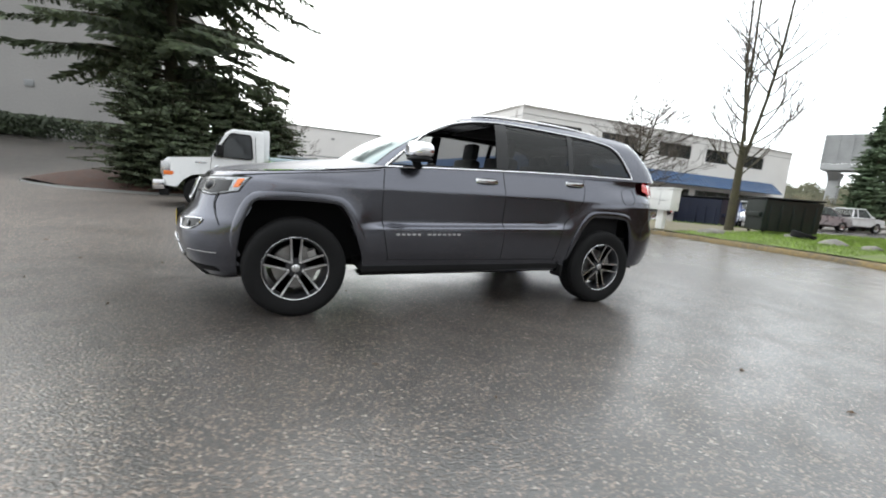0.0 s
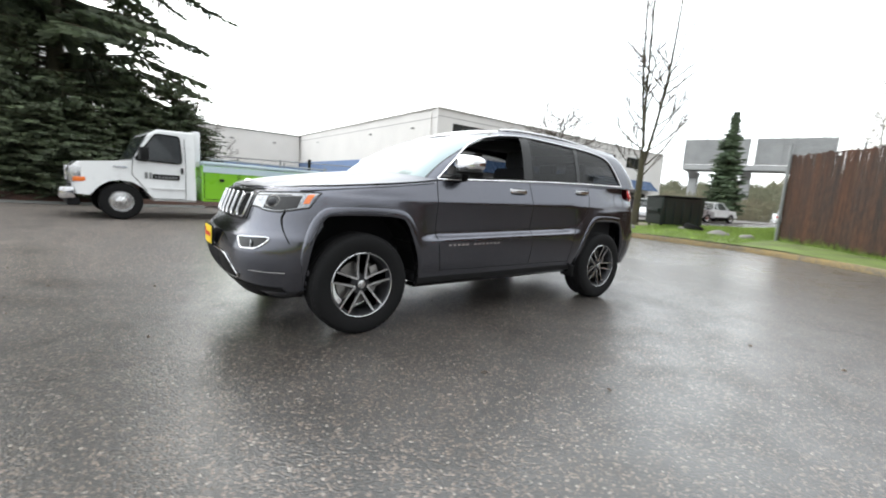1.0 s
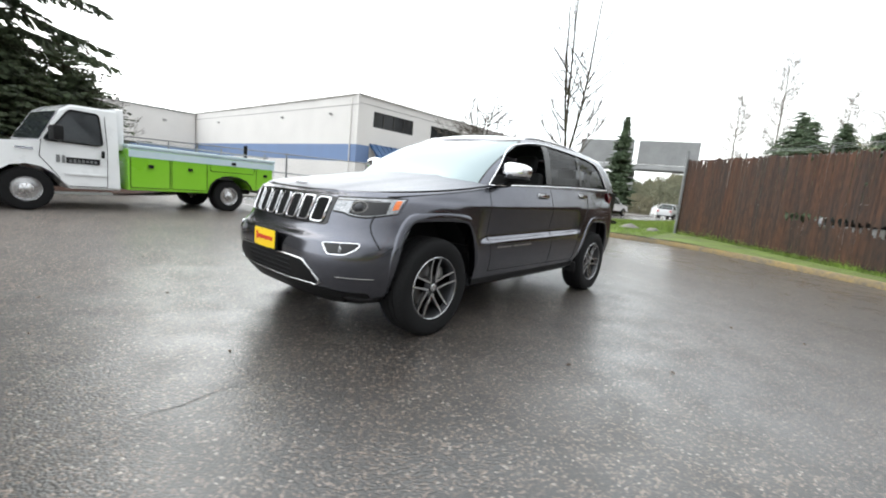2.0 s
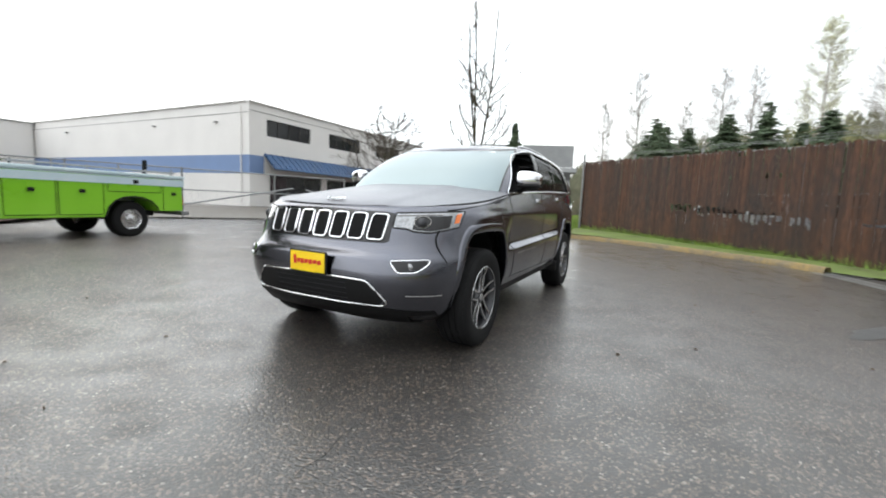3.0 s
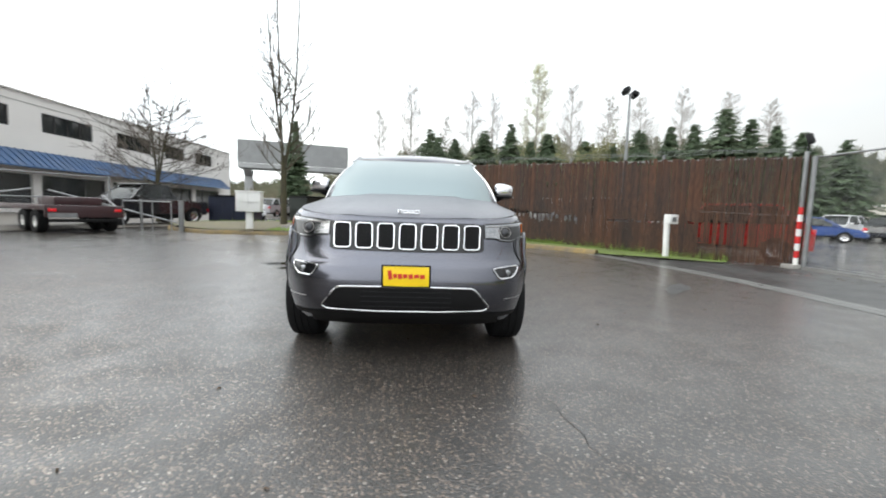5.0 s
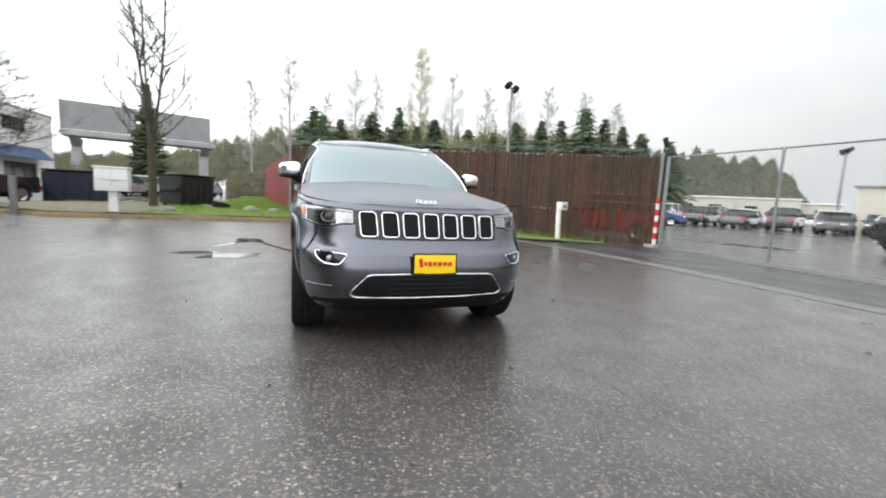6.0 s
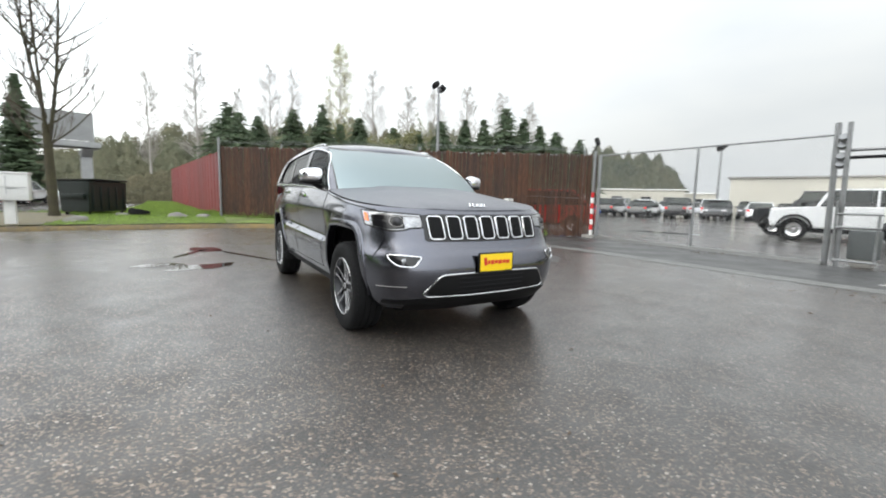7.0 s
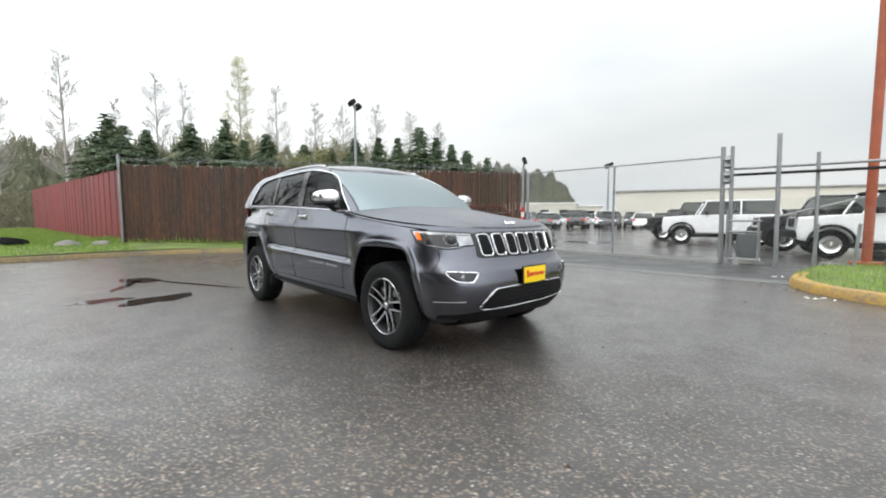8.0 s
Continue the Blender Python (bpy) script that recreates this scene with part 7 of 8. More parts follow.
# ---- yard furniture ----
def meter_cabinet():
    c = thing("mail_cabinet", "white steel cluster cabinet on a post behind the kerb", "cabinet", pose(11.1, 6.25, 0.12, 0, 0, 4))
    part("post", box(bmesh.new(), (0, 0, 0.35), (0.2, 0.24, 0.75), bevel=0.02), WHITE_PAINT, c)
    part("box", box(bmesh.new(), (0, 0, 1.06), (0.46, 0.86, 0.72), bevel=0.02), WHITE_PAINT, c)
    part("lid", box(bmesh.new(), (0, 0, 1.435), (0.50, 0.92, 0.05), bevel=0.015), WHITE_PAINT, c)
    bm = bmesh.new()
    box(bm, (-0.235, 0.0, 1.12), (0.012, 0.006, 0.5)), box(bm, (-0.235, 0.0, 1.05), (0.012, 0.8, 0.006)), box(bm, (-0.238, -0.1, 1.02), (0.012, 0.2, 0.015))
    part("door_seam", bm, GALV, c)


def dumpster(m, paint, label, L=1.9, D=1.2, H=1.15):
    c = thing("dumpster", label, "dumpster", m)
    bm = prism(bmesh.new(), [(-D / 2, 0.12), (-D / 2 - 0.05, H), (D / 2 + 0.08, H), (D / 2, 0.12)], -L / 2, L / 2, axis="y")
    bmesh.ops.bevel(bm, geom=bm.edges[:], offset=0.02, segments=1, affect="EDGES")
    part("bin", bm, paint, c)
    part("lid", box(bmesh.new(), (0, 0, H + 0.03), (D + 0.2, L + 0.04, 0.06), Matrix.Rotation(0.04, 4, "Y"), 0.02), BLACK_PLASTIC, c, "black plastic lid")
    for k in range(5):
        y = -L / 2 + L * (k + 0.5) / 5
        part("rib", box(bmesh.new(), (-D / 2 - 0.04, y, 0.62), (0.05, 0.06, 0.9), bevel=0.01), paint, c)
    for y in (-L / 2 - 0.05, L / 2 + 0.05):
        part("fork_pocket", box(bmesh.new(), (0, y, 0.7), (D * 0.8, 0.12, 0.16), bevel=0.01), paint, c)
    for x in (-D / 2 + 0.1, D / 2 - 0.1):
        for y in (-L / 2 + 0.15, L / 2 - 0.15):
            part("castor", tube(bmesh.new(), [(x, y - 0.03, 0.06), (x, y + 0.03, 0.06)], 0.06, 10), BLACK_PLASTIC, c)


def keypad_post():
    c = thing("keypad_post", "white timber post carrying a small box on the verge", "post", pose(5.75, -6.65, 0.08, 0, 0, 28))
    part("post", box(bmesh.new(), (0, 0, 0.52), (0.11, 0.11, 1.06), Matrix.Rotation(0.03, 4, "Y"), 0.01), WHITE_PAINT, c)
    part("box", box(bmesh.new(), (-0.03, -0.12, 0.98), (0.16, 0.40, 0.25), bevel=0.015), WHITE_PAINT, c)
    part("keypad", box(bmesh.new(), (-0.115, -0.13, 0.97), (0.012, 0.17, 0.12), bevel=0.004), GALV, c, "grey keypad plate")
    part("cap", box(bmesh.new(), (0, 0, 1.06), (0.13, 0.13, 0.03), bevel=0.01), WHITE_PAINT, c)


def boulder(x, y, s, seed, z=0.15):
    bm = bmesh.new()
    bmesh.ops.create_icosphere(bm, subdivisions=3, radius=1.0)
    for v in bm.verts:
        k = 1 + 0.35 * noise.noise(v.co * 1.2 + Vector((seed, seed, 0))) + 0.1 * noise.noise(v.co * 4 + Vector((seed, 0, 0)))
        v.co = Vector((v.co.x * s[0], v.co.y * s[1], v.co.z * s[2])) * k
    ob = link_mesh("boulder", bm, STONE, angle=60)
    ob.matrix_basis = pose(x, y, z, 0, 0, seed * 40)
    tagged(ob, "rough grey boulder half sunk in the lawn", "boulder", "boulders on the lawn")


def junk_tyre(x, y, z):
    ob = link_mesh("old_tyre", lathe(bmesh.new(), [(0.2, -0.1), (0.31, -0.11), (0.34, -0.07), (0.34, 0.07), (0.31, 0.11), (0.2, 0.1)], axis="z", seg=28, closed=True), RUBBER)
    ob.matrix_basis = pose(x, y, z, 12, 8, 0)
    tagged(ob, "discarded black tyre lying on the lawn", "tyre")


meter_cabinet()
dumpster(pose(16.1, 5.2, 0.24, 0, 0, 62), BIN_GREEN, "dark green steel dumpster on the lawn", 1.95, 1.0, 1.25)
dumpster(pose(18.6, 9.9, 0.0, 0, 0, 4), BIN_BLUE, "dark blue dumpster on the street behind the mail cabinet", 2.3, 1.4, 1.45)
keypad_post()
boulder(13.7, 2.45, (0.34, 0.42, 0.19), 1.3, 0.2)
boulder(13.75, 1.65, (0.24, 0.42, 0.17), 2.7, 0.2)
boulder(12.1, 5.05, (0.5, 0.30, 0.2), 4.1, 0.15)
junk_tyre(14.6, 3.7, 0.36)
boulder(15.0, 4.2, (0.35, 0.3, 0.15), 6.2, 0.2)


def flood_mast(x, y, h, label, two=True):
    p = thing("flood_light_mast", label, "lamp mast", pose(x, y, 0))
    part("pole", tube(bmesh.new(), [(0, 0, 0), (0, 0, h)], [0.12, 0.07], 10), GALV, p)
    part("cross_arm", tube(bmesh.new(), [(-0.35, 0.45, h), (0.35, -0.45, h)], 0.05, 8), GALV, p)
    for s in (-1, 1):
        bm = box(bmesh.new(), (s * 0.35, -s * 0.45, h + 0.10), (0.55, 0.42, 0.30), Matrix.Rotation(s * 0.5, 4, "X") @ Matrix.Rotation(0.3, 4, "Y"), 0.05)
        part("flood_lamp", bm, BLACK_PLASTIC, p, "dark flood lamp head")


flood_mast(22.2, -13.5, 9.0, "tall flood light mast with two dark heads behind the fence")
flood_mast(15.5, -39.0, 6.2, "flood light mast over the car rows")
flood_mast(-8.5, -48.0, 7.4, "flood light mast beside the cream warehouse")


def viaduct():
    """Concrete carriageway on piers, far off, with tall slatted noise screens."""
    v = thing("viaduct", "distant grey concrete viaduct with slatted screens on single piers", "viaduct", pose(97.0, 42.2, 0, 0, 0, -74.4))
    part("deck", box(bmesh.new(), (12.8, 0, 10.1), (25.6, 6.0, 1.1), bevel=0.15), VIADUCT, v)
    for x0, x1, z0, z1 in ((0.0, 11.6, 10.7, 15.9), (12.6, 24.6, 10.7, 15.9)):
        w, n = x1 - x0, 9
        scr = part("noise_screen", box(bmesh.new(), (x0 + w / 2, -2.8, (z0 + z1) / 2), (w, 0.12, z1 - z0)), VIADUCT, v, "grey slatted noise screen", smooth=False)
        for j in range(n):
            part("slat", box(bmesh.new(), (x0 + w / 2, -2.95, z0 + (z1 - z0) * (j + 0.5) / n), (w, 0.10, 0.62 * (z1 - z0) / n)), VIADUCT, scr, smooth=False)
        for j in range(7):
            part("upright", box(bmesh.new(), (x0 + 0.1 + (w - 0.2) * j / 6, -3.1, (z0 + z1) / 2), (0.22, 0.14, z1 - z0 + 0.2)), VIADUCT, scr, smooth=False)
    for x in (2.0, 11.5, 23.5):
        part("pier", box(bmesh.new(), (x, 0, 4.2), (1.7, 2.0, 8.4), bevel=0.2), VIADUCT, v)
        part("crosshead", prism(bmesh.new(), [(-3.6, 9.2), (3.6, 9.2), (1.1, 7.8), (-1.1, 7.8)], x - 0.8, x + 0.8, axis="x"), VIADUCT, v)


viaduct()


# ---- trees ----
def limb_mesh(name, limbs, material, seg=5):
    """Tapered limbs as one mesh. Each limb is a list of (point, radius)."""
    verts, faces = [], []
    for limb in limbs:
        sg = seg if limb[0][1] > 0.02 else 3
        prev = None
        for i, (p, r) in enumerate(limb):
            a, b = limb[max(0, i - 1)][0], limb[min(len(limb) - 1, i + 1)][0]
            d = (b - a).normalized()
            s = d.cross(Vector((0.3, 0.2, 1.0))).normalized() if abs(d.z) < 0.97 else Vector((1, 0, 0))
            u = s.cross(d)
            o = len(verts)
            for k in range(sg):
                t = 2 * math.pi * k / sg
                verts.append(p + r * (math.cos(t) * s + math.sin(t) * u))
            if prev is not None:
                for k in range(sg):
                    faces.append((prev + k, prev + (k + 1) % sg, o + (k + 1) % sg, o + k))
            prev = o
    return raw_mesh(name, verts, faces, material, smooth=True)


def grow(rng, start, d, length, r, depth, out, twigs, up=0.25, spread=0.75, kids=(3, 5), steps=6, keep=0.55, thin=0.003, wander=0.13):
    """A limb that bends on its way and carries smaller ones."""
    pts, p, dd = [], start.copy(), d.normalized()
    for i in range(steps + 1):
        pts.append((p.copy(), max(r * (1 - 0.68 * i / steps), thin)))
        dd = (dd + Vector((rng.uniform(-1, 1), rng.uniform(-1, 1), rng.uniform(-0.6, 1))) * wander + Vector((0, 0, up * 0.12))).normalized()
        p = p + dd * (length / steps)
    (out if r > 0.024 else twigs).append(pts)
    if depth <= 0:
        return
    for k in range(rng.randint(*kids)):
        t = rng.uniform(0.25, 0.97)
        i = min(steps - 1, int(t * steps))
        q = pts[i][0].lerp(pts[i + 1][0], t * steps - i)
        axis = (pts[i + 1][0] - pts[i][0]).normalized()
        side = axis.cross(Vector((rng.uniform(-1, 1), rng.uniform(-1, 1), rng.uniform(-1, 1)))).normalized()
        nd = (axis * (1 - spread * 0.55) + side * spread + Vector((0, 0, up))).normalized()
        grow(rng, q, nd, length * keep * rng.uniform(0.7, 1.15), max(0.006, r * (1 - 0.8 * t) * 0.62), depth - 1, out, twigs, up, spread, kids, max(3, steps - 1), keep, thin, wander)


def maple(name, label, x, y, z, h, r, seed, fork, leaders, laterals, top, reach, flat=0.35, thin=0.0068, curl=0.6, side_limbs=(9, 11), keep=0.30):
    """A leafless broad tree: a trunk, rising leaders with the given leans, and side limbs that curve up."""
    rng = random.Random(seed)
    t = thing(name, label, "tree", pose(x, y, z))
    limbs, twigs = [[(Vector((0, 0, -0.2)), r * 1.25), (Vector((0, 0, 0.35)), r), (Vector((0.03, 0.02, fork * 0.6)), r * 0.9), (Vector((0.02, 0.03, fork + 0.5)), r * 0.7)]], []
    for dx, dy, up, tall in leaders:
        z0 = fork * up
        grow(rng, Vector((0.02, 0.03, z0)), Vector((dx, dy, 1)), (h - z0) * tall, r * rng.uniform(0.36, 0.46), 2, limbs, twigs, 0.20, 0.82, side_limbs, 9, keep, thin, 0.035)
    for k in range(laterals):
        a, u = 2.4 * k + rng.uniform(-0.3, 0.3), (k + rng.random()) / laterals
        dx, dy, up, tall = leaders[k % len(leaders)]
        z0 = fork * 0.7 + (h * top - fork * 0.7) * u
        lift = max(0.0, z0 - fork * up)
        grow(rng, Vector((0.02 + dx * lift, 0.03 + dy * lift, z0)), Vector((math.cos(a), math.sin(a), flat)), reach * (1 - 0.55 * u) * rng.uniform(0.6, 1.15), r * 0.20, 2, limbs, twigs, curl, 0.60, (6, 8), 8, 0.38, thin, 0.05)
    ob = new("trunk", limb_mesh("trunk", limbs, BARK, 8))
    ob.parent = t
    ob = new("crown", limb_mesh("crown", twigs, TWIG, 4))
    ob.parent = t
    tagged(ob, "fine leafless twigs", kind="stuff")
    return t


def poplar(name, label, x, y, z, h, seed, buds=False):
    """A tall slim leafless tree seen far off."""
    rng = random.Random(seed)
    t = thing(name, label, "tree", pose(x, y, z), "bare trees behind the fence")
    limbs, twigs = [[(Vector((0, 0, 0)), h * 0.010), (Vector((0.1, 0, h * 0.5)), h * 0.0065), (Vector((0, 0.1, h)), 0.015)]], []
    full = rng.uniform(0.19, 0.26)
    for k in range(130):
        f = k / 130
        a = rng.uniform(0, 2 * math.pi)
        L = h * full * (0.62 + 0.9 * f * (1 - f) - 0.44 * f) * rng.uniform(0.5, 1.2)
        grow(rng, Vector((0, 0, h * (0.28 + 0.70 * f))), Vector((math.cos(a), math.sin(a), 0.75)), L, 0.020, 1, twigs, twigs, 0.22, 0.62, (10, 13), 4, 0.46, 0.0105, 0.03)
    ob = new("trunk", limb_mesh("trunk", limbs, TWIG_HAZED, 5))
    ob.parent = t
    ob = new("crown", limb_mesh("crown", twigs, TWIG_HAZED, 3))
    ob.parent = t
    tagged(ob, "pale leafless twigs with distance haze in their colour", kind="stuff")
    if buds:
        verts, faces = [], []
        for tw in twigs:
            for p, r in tw[1:]:
                for _ in range(5):
                    if p.z > 0.35 * h and rng.random() < 0.22:
                        q = p + Vector((rng.uniform(-0.3, 0.3), rng.uniform(-0.3, 0.3), rng.uniform(-0.3, 0.3)))
                        u = Vector((rng.uniform(-1, 1), rng.uniform(-1, 1), rng.uniform(-1, 1))).normalized() * 0.06
                        w = u.orthogonal().normalized() * 0.05
                        o = len(verts)
                        verts += [q + u, q + w, q - u, q - w]
                        faces.append((o, o + 1, o + 2, o + 3))
        ob = new("bud_mass", raw_mesh("bud_mass", verts, faces, CATKIN))
        ob.parent = t
        tagged(ob, "yellow-green spring buds", kind="stuff")
    return t


def conifer(name, label, x, y, z, h, rad, seed, low=0.06, whorls=34, per=9, tuft=0.30, needle=None, group="", droop=0.25, shape=0.85, tufts=14, slim=0.34, hang=0.0):
    """Trunk, drooping boughs and a crown of many small needle sprays."""
    rng = random.Random(seed)
    t = thing(name, label, "tree", pose(x, y, z), group)
    limbs = [[(Vector((0, 0, -0.3)), min(0.26, h * 0.02)), (Vector((0, 0, h * 0.4)), min(0.16, h * 0.012)), (Vector((0, 0, h)), 0.02)]]
    verts, faces = [], []
    for i in range(whorls):
        f = (i + rng.uniform(-0.3, 0.3)) / whorls
        f = min(0.99, max(0.0, f))
        zz = h * (low + (1 - low) * f)
        reach = rad * (1 - f) ** shape * (0.90 + 0.10 * math.sin(f * 29)) * (0.45 + 0.55 * smooth01(0.0, 0.14, f))
        z_mid = zz
        for k in range(per):
            a = rng.uniform(0, 2 * math.pi)
            zz = min(h * 0.995, max(0.1, z_mid + rng.uniform(-2.2, 2.2) * h / whorls))
            L = reach * rng.uniform(0.55, 1.12) + 0.15
            d = Vector((math.cos(a), math.sin(a), 0))
            tip = Vector((0, 0, zz)) + d * L + Vector((0, 0, L * (0.12 - droop) + 0.1 * rng.uniform(-1, 1))) + d.cross(Vector((0, 0, 1))) * (L * rng.uniform(-0.22, 0.22))
            mid = Vector((0, 0, zz)) + d * L * 0.5 + Vector((0, 0, L * rng.uniform(0.0, 0.10)))
            limbs.append([(Vector((0, 0, zz)), 0.012 + 0.010 * L), (mid, 0.010 + 0.005 * L), (tip, 0.005)])
            n = max(4, int(tufts * (0.4 + L / rad)))
            for j in range(n):
                s = (j + 0.5) / n
                if s < 0.12:
                    continue
                c = (Vector((0, 0, zz)).lerp(mid, s * 2) if s < 0.5 else mid.lerp(tip, s * 2 - 1))
                side = d.cross(Vector((0, 0, 1)))
                w = tuft * (0.45 + 0.55 * (1 - s)) * rng.uniform(0.7, 1.4) * min(1.0, 0.30 + L / rad)
                for sg in (-1, 1):
                    e = c + (side * sg * rng.uniform(0.5, 1.1) + d * rng.uniform(0.1, 0.7)) * w * 1.4 + Vector((0, 0, -droop * w * rng.uniform(0.5, 2.2) - hang * rng.random() ** 2 * (1.15 - s)))
                    b = Vector((rng.uniform(-1, 1), rng.uniform(-1, 1), rng.uniform(-0.3, 1))).normalized() * w * slim
                    o = len(verts)
                    m = c.lerp(e, 0.55)
                    verts += [c, m + b, e, m - b + Vector((0, 0, -w * 0.28))]
                    faces.append((o, o + 1, o + 2, o + 3))
    ob = new("trunk", limb_mesh("trunk", limbs, BARK, 6))
    ob.parent = t
    ob = new("crown", raw_mesh("crown", verts, faces, needle or NEEDLE))
    ob.parent = t
    tagged(ob, "dark green needle sprays", kind="stuff")
    return t


def leaf_mass(name, label, category, outline, material, count, size, seed, group="", tall=1.0):
    """Leaf clumps scattered in a volume given by outline(rng) -> point."""
    rng = random.Random(seed)
    verts, faces = [], []
    for _ in range(count):
        c = outline(rng)
        u = Vector((rng.uniform(-1, 1), rng.uniform(-1, 1), rng.uniform(-1, 1) * tall)).normalized() * tall ** 0.5
        w = u.orthogonal().normalized() / tall ** 0.5
        s = size * rng.uniform(0.6, 1.5)
        o = len(verts)
        verts += [c + u * s, c + w * s * 0.6, c - u * s, c - w * s * 0.6]
        faces.append((o, o + 1, o + 2, o + 3))
    ob = new(name, raw_mesh(name, verts, faces, material))
    return tagged(ob, label, category, group, "stuff")


# the big spruce in the mulch bed and its lower neighbour
conifer("spruce_tree", "large dark green spruce with drooping boughs in the mulch bed", -4.6, 14.3, 0.45, 22.0, 5.5, 21, low=0.13, whorls=40, per=9, tuft=0.46, droop=0.20, shape=0.45, tufts=95, slim=0.12, hang=0.5)
conifer("young_fir", "young dark fir filling in beside the spruce", -5.2, 13.0, 0.4, 4.6, 2.2, 22, low=0.02, whorls=26, per=10, tuft=0.20, droop=0.05, shape=0.7, tufts=18)
conifer("young_fir", "young dark fir behind the service truck", -1.6, 14.6, 0.2, 4.4, 2.3, 23, low=0.02, whorls=26, per=10, tuft=0.20, droop=0.05, shape=0.6, tufts=18)
conifer("young_fir", "bushy low fir at the edge of the mulch bed", -4.3, 12.5, 0.2, 3.4, 1.8, 24, low=0.02, whorls=22, per=10, tuft=0.20, droop=0.05, shape=0.6, tufts=16)
# bushy low evergreens crowding the foot of the spruce
for k, (cx, cy, rx, h) in enumerate(((-4.95, 13.0, 1.35, 3.2), (-3.9, 12.7, 1.3, 2.6), (-2.9, 13.7, 1.8, 4.0), (-1.2, 14.8, 1.7, 3.4))):
    conifer("evergreen_shrub", "dense dark evergreen shrub at the foot of the spruce", cx, cy, 0.15, h, rx, 130 + k, low=0.0, whorls=26, per=17, tuft=0.19, droop=0.12, shape=0.5, tufts=24, slim=0.24, hang=0.15, group="shrubs under the spruce")
# hedges before the grey building
for k, (cx, cy, w, h) in enumerate(((-12.6, 29.0, 3.2, 1.25), (-15.4, 29.4, 1.8, 1.0), (-17.6, 29.6, 1.6, 0.9))):
    leaf_mass("hedge", "low dark clipped hedge before the grey building", "hedge",
              lambda r, cx=cx, cy=cy, w=w, h=h: Vector((cx + w * (r.uniform(-1, 1)), cy + 0.9 * r.uniform(-1, 1), rise(cx, cy) + h * (1 - r.random() ** 2 * 0.98) * (1 - 0.25 * r.random()))), HEDGE, 3000, 0.10, 30 + k)
# bare street trees
maple("bare_tree", "tall leafless maple with mossy trunk on the lawn", 14.6, 6.1, 0.15, 11.2, 0.155, 4, 2.7, ((-0.02, 0.03, 0.85, 1.0), (0.16, -0.10, 0.80, 0.92), (-0.02, 0.13, 1.25, 0.8)), 14, 0.45, 3.4, 0.55, 0.0056, side_limbs=(13, 16), keep=0.27)
maple("bare_tree", "smaller leafless tree before the white building", 17.6, 13.4, 0.05, 7.2, 0.13, 9, 2.0, ((0.05, 0.10, 0.9, 1.0), (-0.08, -0.22, 0.9, 0.95), (0.22, 0.0, 1.0, 0.8)), 44, 0.78, 3.9, 0.22, 0.0072, 0.25)
maple("bare_tree", "thin leafless tree behind the spruce", -0.9, 16.8, 0.1, 6.4, 0.06, 14, 1.6, ((0.3, 0.1, 0.9, 0.9), (-0.15, 0.25, 0.9, 0.9), (0.1, -0.28, 1.0, 0.8)), 14, 0.7, 2.4, 0.4, 0.005, 0.3)
conifer("cypress", "slender dark cypress across the street", 47.0, 14.9, 0.0, 11.2, 2.5, 40, low=0.04, whorls=46, per=15, tuft=0.46, needle=NEEDLE_FAR, droop=0.05, shape=0.85, tufts=18)
# the wood behind the fences
# bearing, rise of the top and distance from the lot's corner, radius
FIRS = ((-3.4, 10.8, 44, 3.1), (-4.6, 9.8, 42, 2.8), (-6.8, 9.6, 44, 2.3), (-10.8, 10.7, 41, 2.3), (-14.3, 11.5, 40, 1.8), (-16.6, 9.4, 46, 2.4), (-19.0, 10.3, 42, 2.0), (-23.5, 9.3, 45, 2.3), (-26.8, 9.0, 43, 2.0), (-29.8, 10.3, 42, 1.9), (-33.0, 10.5, 44, 2.1), (-35.5, 10.6, 42, 2.1), (-38.4, 12.0, 41, 2.3), (-40.7, 10.7, 42, 1.9), (-42.8, 9.8, 43, 1.8), (-45.0, 9.0, 45, 2.0), (-48.0, 8.0, 52, 2.2))
for k, (az, el, d, r) in enumerate(FIRS):
    conifer("fir_tree", "dark green fir behind the fences", -4.8 + d * math.cos(radians(az)), 1.6 + d * math.sin(radians(az)), 0.0, 1.08 + d * math.tan(radians(el)), r * (1.5 + 0.5 * ((k * 7) % 5) / 4), 50 + k, low=0.08, whorls=40 + 3 * (k % 4), per=13, tuft=0.40, needle=NEEDLE_FAR, group="firs behind the fences", droop=0.22, shape=0.75 + 0.1 * (k % 3), tufts=18)


